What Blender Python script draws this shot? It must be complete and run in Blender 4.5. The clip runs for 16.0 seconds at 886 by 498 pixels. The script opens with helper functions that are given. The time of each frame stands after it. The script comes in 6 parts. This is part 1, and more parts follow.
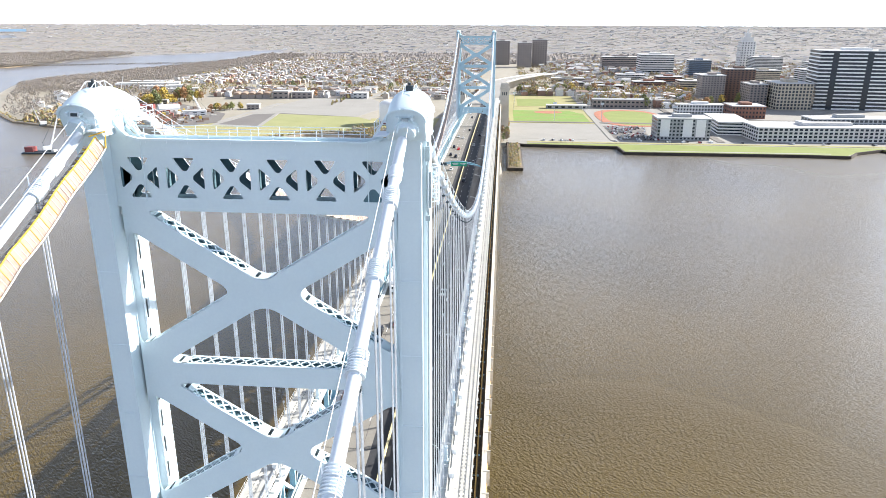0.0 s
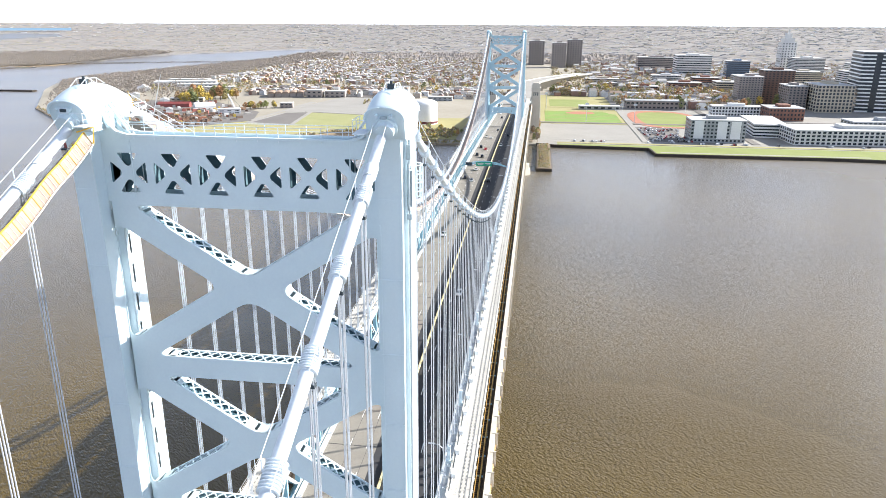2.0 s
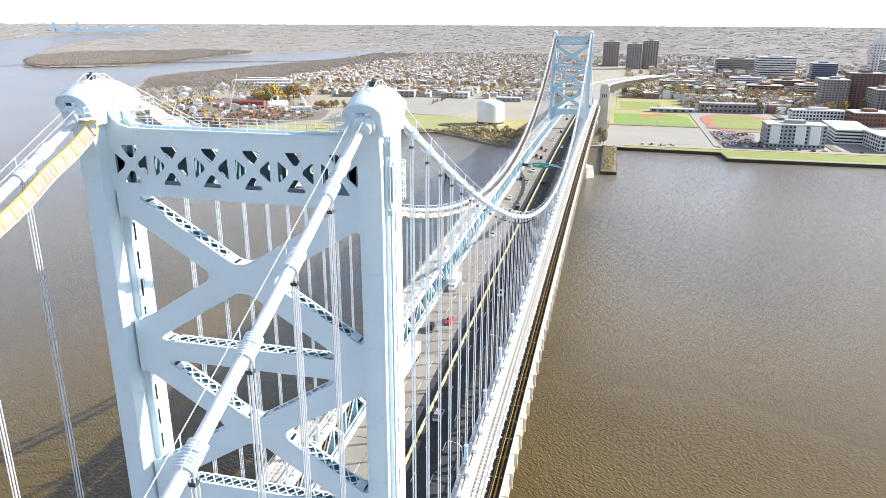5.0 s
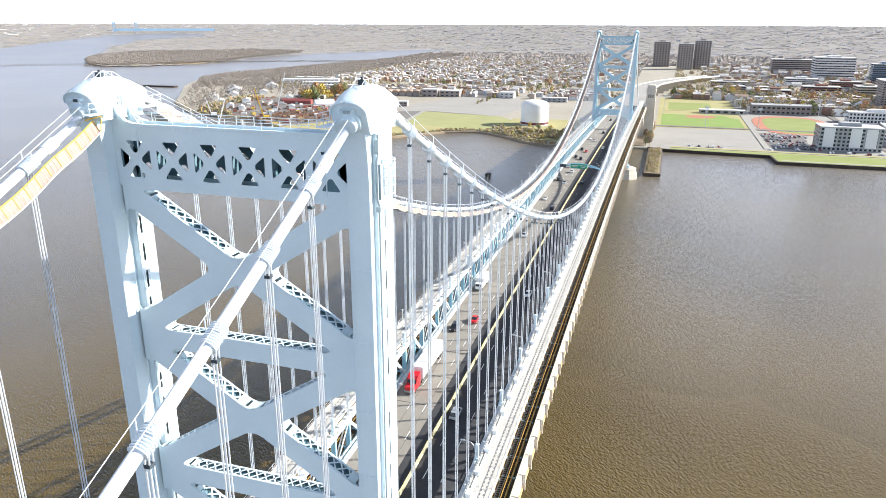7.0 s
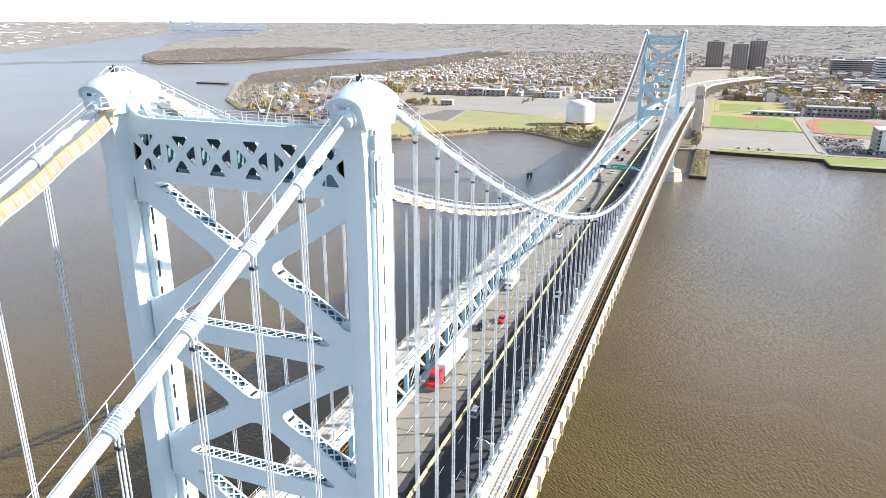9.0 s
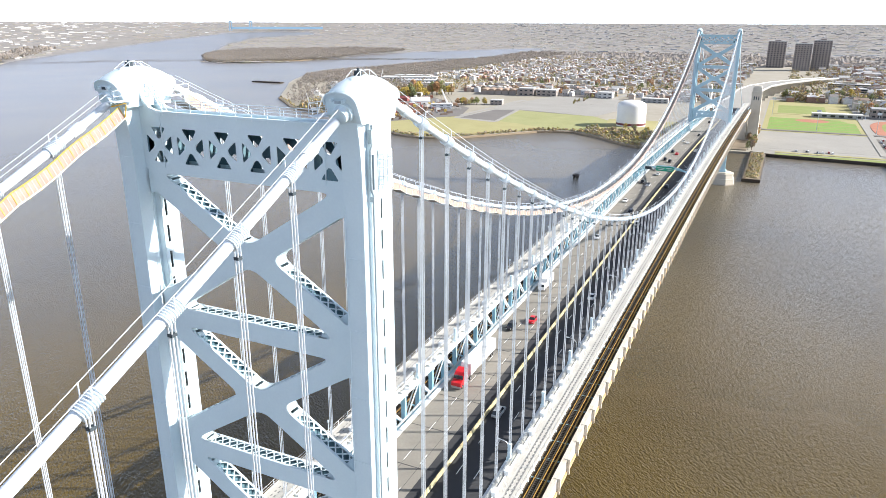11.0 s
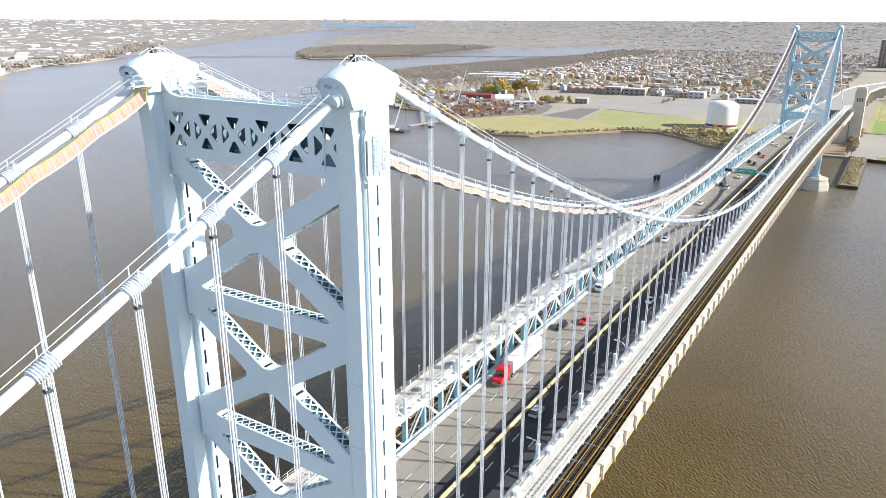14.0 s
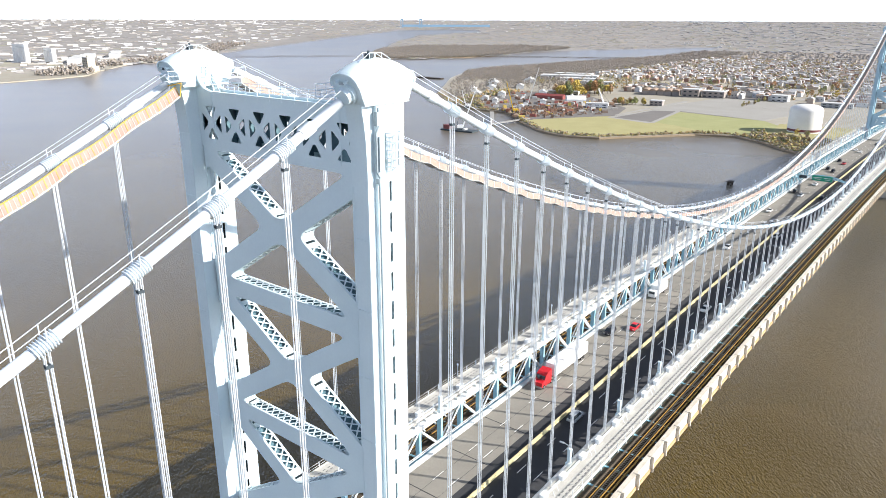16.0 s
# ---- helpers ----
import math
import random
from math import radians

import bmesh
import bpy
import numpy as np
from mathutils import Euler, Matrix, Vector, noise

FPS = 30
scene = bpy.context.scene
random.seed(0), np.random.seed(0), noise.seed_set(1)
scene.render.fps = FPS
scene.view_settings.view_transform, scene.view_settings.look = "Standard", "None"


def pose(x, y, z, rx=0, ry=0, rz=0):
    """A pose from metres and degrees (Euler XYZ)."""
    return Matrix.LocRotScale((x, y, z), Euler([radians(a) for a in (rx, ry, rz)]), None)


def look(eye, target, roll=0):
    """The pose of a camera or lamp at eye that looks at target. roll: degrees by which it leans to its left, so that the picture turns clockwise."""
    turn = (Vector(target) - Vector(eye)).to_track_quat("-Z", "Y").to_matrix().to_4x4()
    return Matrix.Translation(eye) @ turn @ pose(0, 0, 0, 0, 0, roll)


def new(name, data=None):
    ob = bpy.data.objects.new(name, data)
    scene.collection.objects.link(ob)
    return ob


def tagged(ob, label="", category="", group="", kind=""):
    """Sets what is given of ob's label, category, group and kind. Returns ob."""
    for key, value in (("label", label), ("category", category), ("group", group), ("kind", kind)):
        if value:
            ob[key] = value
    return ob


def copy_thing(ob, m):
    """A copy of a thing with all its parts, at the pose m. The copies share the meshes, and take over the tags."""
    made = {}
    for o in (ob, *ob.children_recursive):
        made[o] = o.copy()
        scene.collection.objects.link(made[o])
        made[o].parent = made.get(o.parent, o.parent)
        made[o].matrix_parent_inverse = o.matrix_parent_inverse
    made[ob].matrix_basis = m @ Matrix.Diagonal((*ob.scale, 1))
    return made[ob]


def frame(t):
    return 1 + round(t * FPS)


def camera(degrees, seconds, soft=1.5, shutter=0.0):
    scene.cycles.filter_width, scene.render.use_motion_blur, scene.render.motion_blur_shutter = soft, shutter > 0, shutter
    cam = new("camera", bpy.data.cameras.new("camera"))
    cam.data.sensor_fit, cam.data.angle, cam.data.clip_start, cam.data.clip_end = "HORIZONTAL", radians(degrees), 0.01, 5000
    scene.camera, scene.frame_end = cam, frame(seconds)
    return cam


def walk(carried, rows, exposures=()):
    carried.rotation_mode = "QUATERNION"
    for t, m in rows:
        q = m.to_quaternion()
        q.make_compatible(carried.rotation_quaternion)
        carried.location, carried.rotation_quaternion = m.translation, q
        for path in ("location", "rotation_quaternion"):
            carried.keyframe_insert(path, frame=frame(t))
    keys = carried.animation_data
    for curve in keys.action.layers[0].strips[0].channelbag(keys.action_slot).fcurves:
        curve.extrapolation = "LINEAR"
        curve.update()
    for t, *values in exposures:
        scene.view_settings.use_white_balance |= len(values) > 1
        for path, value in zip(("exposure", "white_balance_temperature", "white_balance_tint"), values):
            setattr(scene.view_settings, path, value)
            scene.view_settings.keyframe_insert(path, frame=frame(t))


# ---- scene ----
EXPOSE = [(0, 1.27), (4, 1.24), (7, 1.19), (9, 1.14), (12.5, 1.02), (16, 0.92)]
cam = camera(64.1, 16.0, soft=0.8)
PATH = [
    (0, (-64.233, -22.486, 123.569), (-62.335, -22.331, 122.96), 0.2),
    (0.5, (-64.065, -23.613, 123.611), (-62.167, -23.444, 123.003), 0.3),
    (1, (-63.871, -24.758, 123.572), (-61.975, -24.575, 122.963), 0.3),
    (1.5, (-63.714, -25.917, 123.509), (-61.821, -25.705, 122.899), 0.3),
    (2, (-63.573, -27.111, 123.464), (-61.684, -26.865, 122.854), 0.3),
    (2.5, (-63.472, -28.365, 123.404), (-61.588, -28.087, 122.795), 0.3),
    (3, (-63.38, -29.667, 123.362), (-61.501, -29.358, 122.752), 0.3),
    (3.5, (-63.231, -31.012, 123.334), (-61.357, -30.671, 122.723), 0.3),
    (4, (-63.031, -32.398, 123.316), (-61.163, -32.025, 122.706), 0.3),
    (6.5, (-61.928, -39.331, 123.302), (-60.099, -38.8, 122.692), 0.2),
    (7, (-61.709, -40.602, 123.279), (-59.889, -40.041, 122.669), 0.2),
    (7.5, (-61.452, -41.765, 123.262), (-59.642, -41.175, 122.652), 0.3),
    (8, (-61.135, -42.886, 123.223), (-59.335, -42.266, 122.611), 0.3),
    (8.5, (-60.792, -43.973, 123.178), (-59.003, -43.323, 122.566), 0.3),
    (9, (-60.357, -45.039, 123.124), (-58.579, -44.358, 122.511), 0.3),
    (11.5, (-57.607, -50.905, 122.547), (-55.902, -50.061, 121.933), 0.2),
    (12, (-56.879, -52.177, 122.387), (-55.191, -51.298, 121.772), 0.2),
    (12.5, (-56.078, -53.408, 122.17), (-54.409, -52.494, 121.554), 0.2),
    (13, (-55.263, -54.591, 121.959), (-53.614, -53.642, 121.341), 0.2),
    (13.5, (-54.48, -55.798, 121.806), (-52.851, -54.815, 121.187), 0.2),
    (14, (-53.734, -57.019, 121.699), (-52.127, -56.003, 121.079), 0.2),
    (14.5, (-52.985, -58.28, 121.624), (-51.401, -57.228, 121.003), 0.2),
    (15, (-52.303, -59.464, 121.521), (-50.744, -58.376, 120.9), 0.3),
    (15.5, (-51.476, -60.617, 121.478), (-49.946, -59.488, 120.858), 0.3),
    (16, (-50.563, -61.8, 121.451), (-49.069, -60.623, 120.831), 0.2),
]
walk(cam, [(t, look(e, g, r)) for t, e, g, r in PATH], EXPOSE)

# ---- world and sun ----
SUN_DIR = Vector((0.81, -1.75, 1.0)).normalized()
world = bpy.data.worlds.new("sky")
scene.world = world
world.use_nodes = True
wn = world.node_tree.nodes
sky = wn.new("ShaderNodeTexSky")
sky.sky_type = "NISHITA"
sky.sun_disc = False
sky.sun_elevation = math.asin(SUN_DIR.z)
sky.sun_rotation = math.atan2(SUN_DIR.x, SUN_DIR.y)
sky.air_density, sky.dust_density, sky.ozone_density = 0.4, 0.1, 1.4
wn["Background"].inputs[1].default_value = 0.16
hazy = wn.new("ShaderNodeHueSaturation")
hazy.inputs["Saturation"].default_value = 0.45
tint = wn.new("ShaderNodeMix")
tint.data_type, tint.blend_type = "RGBA", "MULTIPLY"
tint.inputs[0].default_value = 1.0
tint.inputs[7].default_value = (0.94, 1.0, 1.09, 1)
world.node_tree.links.new(sky.outputs[0], hazy.inputs["Color"])
world.node_tree.links.new(hazy.outputs[0], tint.inputs[6])
world.node_tree.links.new(tint.outputs[2], wn["Background"].inputs[0])
sun = new("sun", bpy.data.lights.new("sun", "SUN"))
sun.data.energy, sun.data.angle, sun.data.color = 5.0, radians(0.53), (1.0, 0.955, 0.89)
sun.matrix_world = look((0, 0, 300), Vector((0, 0, 300)) - SUN_DIR * 100)

# ---- materials ----
def mat(name, a, b=None, rough=0.6, metal=0.0, scale=1.0, fine=12.0, mix=0.5, bump=0.0, rand=0.0, island=0.0, spec=0.5):
    """Base colour wandering between a and b at two scales, with relief."""
    m = bpy.data.materials.new(name)
    m.use_nodes = True
    nt = m.node_tree
    N, L = nt.nodes, nt.links
    p = N["Principled BSDF"]
    p.inputs["Roughness"].default_value, p.inputs["Metallic"].default_value = rough, metal
    p.inputs["Specular IOR Level"].default_value = spec
    b = b or tuple(c * 0.8 for c in a)
    co = N.new("ShaderNodeTexCoord")
    n1, n2 = N.new("ShaderNodeTexNoise"), N.new("ShaderNodeTexNoise")
    n1.inputs["Scale"].default_value, n1.inputs["Detail"].default_value = scale, 5
    n2.inputs["Scale"].default_value, n2.inputs["Detail"].default_value = scale * fine, 3
    geo = N.new("ShaderNodeNewGeometry")
    for n in (n1, n2):
        L.new(geo.outputs["Position"], n.inputs["Vector"])
    add = N.new("ShaderNodeMath"); add.operation = "MULTIPLY_ADD"
    add.inputs[1].default_value = 0.4
    L.new(n2.outputs["Fac"], add.inputs[0]); 
    sc = N.new("ShaderNodeMath"); sc.operation = "MULTIPLY"; sc.inputs[1].default_value = 0.6
    L.new(n1.outputs["Fac"], sc.inputs[0]); L.new(sc.outputs[0], add.inputs[2])
    rmp = N.new("ShaderNodeValToRGB")
    rmp.color_ramp.elements[0].position, rmp.color_ramp.elements[1].position = 0.5 - 0.25 * mix - 0.05, 0.5 + 0.25 * mix
    rmp.color_ramp.elements[0].color, rmp.color_ramp.elements[1].color = (*b, 1), (*a, 1)
    L.new(add.outputs[0], rmp.inputs[0])
    out = rmp.outputs[0]
    for amount, node, sock in ((rand, "ShaderNodeObjectInfo", "Random"), (island, "ShaderNodeNewGeometry", "Random Per Island")):
        if amount:
            r = N.new(node)
            h = N.new("ShaderNodeHueSaturation")
            v = N.new("ShaderNodeMapRange")
            v.inputs["To Min"].default_value, v.inputs["To Max"].default_value = 1 - amount, 1 + amount
            L.new(r.outputs[sock], v.inputs["Value"]); L.new(v.outputs[0], h.inputs["Value"])
            L.new(out, h.inputs["Color"]); out = h.outputs[0]
    L.new(out, p.inputs["Base Color"])
    if bump:
        bp = N.new("ShaderNodeBump"); bp.inputs["Strength"].default_value = 0.6; bp.inputs["Distance"].default_value = bump
        L.new(add.outputs[0], bp.inputs["Height"]); L.new(bp.outputs[0], p.inputs["Normal"])
    return m

def palette_mat(name, colours, rough=0.8, source="island"):
    """One of several paints for each loose piece."""
    m = mat(name, colours[0], rough=rough, scale=0.3)
    nt = m.node_tree
    N, L = nt.nodes, nt.links
    r = N.new("ShaderNodeNewGeometry") if source == "island" else N.new("ShaderNodeObjectInfo")
    rm = N.new("ShaderNodeValToRGB"); rm.color_ramp.interpolation = "CONSTANT"
    e = rm.color_ramp.elements
    for i, c in enumerate(colours):
        if i < 2:
            e[i].position = i / len(colours)
        else:
            e.new(i / len(colours))
    for i, c in enumerate(colours):
        e[i].color = (*c, 1)
    L.new(r.outputs["Random Per Island" if source == "island" else "Random"], rm.inputs[0])
    no = N.new("ShaderNodeTexNoise"); no.inputs["Scale"].default_value = 0.4; no.inputs["Detail"].default_value = 4
    g = N.new("ShaderNodeNewGeometry"); L.new(g.outputs["Position"], no.inputs["Vector"])
    mr = N.new("ShaderNodeMapRange"); mr.inputs["To Min"].default_value, mr.inputs["To Max"].default_value = 0.7, 1.25
    L.new(no.outputs["Fac"], mr.inputs["Value"])
    h = N.new("ShaderNodeHueSaturation"); L.new(rm.outputs[0], h.inputs["Color"]); L.new(mr.outputs[0], h.inputs["Value"])
    L.new(h.outputs[0], N["Principled BSDF"].inputs["Base Color"])
    return m

BLUE = mat("blue_steel_paint", (0.67, 0.78, 0.81), (0.60, 0.71, 0.755), 0.45, scale=0.25, fine=14, mix=0.9, bump=0.01)
# Same tower paint, with the tone light gives it far off put into colour
DEEPBLUE = mat("deepened_tower_blue", (0.46, 0.64, 0.71), (0.39, 0.56, 0.63), 0.45, scale=0.25, fine=14, mix=0.9)
TEAL = mat("teal_truss_paint", (0.32, 0.56, 0.66), (0.25, 0.46, 0.56), 0.5, scale=0.3, fine=10, mix=0.9)
PALE = mat("pale_walkway_paint", (0.66, 0.69, 0.69), (0.46, 0.50, 0.51), 0.6, scale=0.5, fine=9)
CABLE = mat("pale_cable_paint", (0.72, 0.78, 0.82), (0.60, 0.67, 0.72), 0.45, scale=0.8, fine=9, bump=0.01)
ROPE = mat("suspender_wire", (0.58, 0.61, 0.64), (0.44, 0.47, 0.50), 0.4, scale=0.5)
# Teal darkened to stand for the shade inside the hollow members
INSHADE = mat("teal_inner_shade", (0.10, 0.19, 0.23), (0.07, 0.14, 0.17), 0.7, scale=0.4)
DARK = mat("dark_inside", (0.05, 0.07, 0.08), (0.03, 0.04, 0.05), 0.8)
YELLOW = mat("yellow_paint", (0.75, 0.50, 0.03), (0.62, 0.40, 0.03), 0.5, scale=1.0)
def netting_mat():
    """Woven netting, half open."""
    m = mat("orange_netting", (0.58, 0.41, 0.345), (0.46, 0.29, 0.225), 0.8, scale=1.5)
    m.node_tree.nodes["Principled BSDF"].inputs["Alpha"].default_value = 0.62
    return m
MESH = netting_mat()
TIMBER = mat("grey_timber_slats", (0.30, 0.27, 0.25), (0.19, 0.17, 0.16), 0.8, scale=2, rand=0.2)
CONCRETE = mat("road_concrete", (0.27, 0.25, 0.215), (0.19, 0.176, 0.15), 0.85, scale=0.12, fine=18, mix=1.0, bump=0.003)
WHITE = mat("white_line_paint", (0.78, 0.78, 0.75), (0.6, 0.6, 0.57), 0.6, scale=2)
BALLAST = mat("rusty_ballast", (0.12, 0.09, 0.06), (0.05, 0.04, 0.03), 0.9, scale=1.5, bump=0.03)
RAILM = mat("rusty_golden_rail", (0.50, 0.31, 0.08), (0.36, 0.20, 0.05), 0.5, metal=0.3, scale=1)
SLEEPER = mat("dark_sleeper", (0.06, 0.05, 0.04), (0.03, 0.025, 0.02), 0.9, scale=2)
PARAPET = mat("cream_parapet", (0.66, 0.62, 0.55), (0.46, 0.40, 0.31), 0.7, scale=0.5, fine=6, mix=0.8)
STONE = mat("granite_masonry", (0.60, 0.55, 0.46), (0.47, 0.42, 0.34), 0.85, scale=0.15, fine=10, mix=0.9, bump=0.05)

# Fixture paint darkened to offset the strong sun on the south faces
FIXT = mat("sun_dimmed_blue_grey_fixture", (0.36, 0.43, 0.46), (0.28, 0.34, 0.37), 0.6, scale=0.6)

# ---- mesh helpers ----
def part(name, bm, material, parent=None, label="", smooth=False):
    me = bpy.data.meshes.new(name)
    bm.to_mesh(me)
    bm.free()
    for f in me.polygons:
        f.use_smooth = smooth
    me.materials.append(material)
    ob = new(name, me)
    if parent:
        ob.parent = parent
    if label:
        tagged(ob, label)
    return ob

def raw(name, verts, faces, material, parent=None, label=""):
    me = bpy.data.meshes.new(name)
    me.from_pydata(verts, [], faces)
    me.update()
    me.materials.append(material)
    ob = new(name, me)
    if parent:
        ob.parent = parent
    if label:
        tagged(ob, label)
    return ob

def thing(name, label, category, group="", kind="", at=(0, 0, 0)):
    ob = new(name)
    ob.location = at
    return tagged(ob, label, category, group, kind)

BOXF = ((0, 3, 2, 1), (4, 5, 6, 7), (0, 1, 5, 4), (1, 2, 6, 5), (2, 3, 7, 6), (3, 0, 4, 7))

def box(bm, x0, x1, y0, y1, z0, z1):
    v = [bm.verts.new(p) for p in ((x0, y0, z0), (x1, y0, z0), (x1, y1, z0), (x0, y1, z0), (x0, y0, z1), (x1, y0, z1), (x1, y1, z1), (x0, y1, z1))]
    for f in BOXF:
        bm.faces.new([v[i] for i in f])

def boxes(*args):
    bm = bmesh.new()
    for a in args:
        box(bm, *a)
    return bm

def beam(bm, p, q, w, h, up=(0, 0, 1)):
    """A bar of width w and height h from p to q."""
    p, q = Vector(p), Vector(q)
    d = (q - p).normalized()
    s = d.cross(Vector(up))
    if s.length < 1e-4:
        s = Vector((0, 1, 0))
    s.normalize()
    u = s.cross(d)
    v = [bm.verts.new(c + s * a * w / 2 + u * b * h / 2) for c in (p, q) for a, b in ((-1, -1), (1, -1), (1, 1), (-1, 1))]
    for f in BOXF:
        bm.faces.new([v[i] for i in f])

def tube(bm, pts, r, n=8, cap=True):
    """A round bar along points."""
    pts = [Vector(p) for p in pts]
    rings = []
    for i, p in enumerate(pts):
        d = (pts[min(i + 1, len(pts) - 1)] - pts[max(i - 1, 0)]).normalized()
        s = d.cross(Vector((0, 1, 0)))
        if s.length < 1e-3:
            s = d.cross(Vector((1, 0, 0)))
        s.normalize()
        u = d.cross(s)
        rr = r[i] if isinstance(r, (list, tuple)) else r
        rings.append([bm.verts.new(p + (s * math.cos(a) + u * math.sin(a)) * rr) for a in [2 * math.pi * k / n for k in range(n)]])
    for a, b in zip(rings, rings[1:]):
        for k in range(n):
            bm.faces.new((a[k], a[(k + 1) % n], b[(k + 1) % n], b[k]))
    if cap:
        bm.faces.new(rings[0]); bm.faces.new(rings[-1][::-1])

def rounded(pts, r, n=4):
    """An outline with its corners rounded."""
    out = []
    k = len(pts)
    for i in range(k):
        a, b, c = Vector(pts[i - 1]), Vector(pts[i]), Vector(pts[(i + 1) % k])
        u, v = (a - b), (c - b)
        rr = min(r, u.length * 0.45, v.length * 0.45)
        p, q = b + u.normalized() * rr, b + v.normalized() * rr
        for j in range(n + 1):
            t = j / n
            w = p * (1 - t) ** 2 + b * 2 * t * (1 - t) + q * t ** 2
            out.append((w.x, w.y))
    return out

def plate(name, outlines, thick, material, parent, m, label=""):
    """A plate with openings: the first outline is its edge, the rest are cut out. It lies in (u, v) and m sets it upright."""
    cu = bpy.data.curves.new("outline", "CURVE")
    cu.dimensions, cu.fill_mode, cu.extrude = "2D", "BOTH", thick / 2
    for pts in outlines:
        s = cu.splines.new("POLY")
        s.points.add(len(pts) - 1)
        for i, p in enumerate(pts):
            s.points[i].co = (p[0], p[1], 0, 1)
        s.use_cyclic_u = True
    tmp = bpy.data.objects.new("outline", cu)
    me = bpy.data.meshes.new_from_object(tmp)
    bpy.data.objects.remove(tmp)
    bpy.data.curves.remove(cu)
    me.name = name
    me.materials.clear()
    wb = bmesh.new()
    wb.from_mesh(me)
    bmesh.ops.remove_doubles(wb, verts=wb.verts, dist=0.0005)
    wb.to_mesh(me)
    wb.free()
    me.transform(m)
    me.materials.append(material)
    ob = new(name, me)
    ob.parent = parent
    if label:
        tagged(ob, label)
    return ob

YZ = Matrix(((0, 0, 1, 0), (1, 0, 0, 0), (0, 1, 0, 0), (0, 0, 0, 1)))   # (u, v) -> (y, z), facing x
XZ = Matrix(((1, 0, 0, 0), (0, 0, -1, 0), (0, 1, 0, 0), (0, 0, 0, 1)))  # (u, v) -> (x, z), facing y

def stuff(name, verts, faces, material, label, category, kind="stuff"):
    return tagged(raw(name, verts, faces, material), label, category, kind=kind)

# ---- the bridge's main lines ----
TX0, TX1 = -0.75, 538.8      # tower centres
CY = 14.2                    # cables and legs from the middle of the bridge
MID = (TX0 + TX1) / 2
HALF = (TX1 - TX0) / 2
ROAD = 42.0
PANEL = 6.55
END0, END1 = -230.0, 768.0

def dz(x):
    """Rise of the cambered deck over its level datum."""
    u = (x - MID) / HALF
    if abs(u) <= 1:
        return 2.2 - 3.6 * u * u
    return -1.4 - 7.2 * (abs(u) - 1)

def lbox(bm, x0, x1, y0, y1, z0, z1, step=9.0):
    """A long bar that follows the deck's camber."""
    n = max(1, int((x1 - x0) / step))
    prev = None
    for i in range(n + 1):
        x = x0 + (x1 - x0) * i / n
        d = dz(x)
        cur = [bm.verts.new((x, y, z + d)) for y, z in ((y0, z0), (y1, z0), (y1, z1), (y0, z1))]
        if prev:
            for k in range(4):
                bm.faces.new((prev[k], prev[(k + 1) % 4], cur[(k + 1) % 4], cur[k]))
        else:
            bm.faces.new(cur)
        prev = cur
    bm.faces.new(prev[::-1])

def lboxes(*args):
    bm = bmesh.new()
    for a in args:
        lbox(bm, *a)
    return bm

def cable_z(x):
    if x < TX0 - 2:
        s = TX0 - x
        return 116.5 - 0.52 * s + 0.00094 * s * s
    if x > TX1 + 2:
        s = x - TX1
        return 117.0 - 0.52 * s + 0.0006 * s * s
    return 55.0 + 62.5 * ((x - MID) / HALF) ** 2

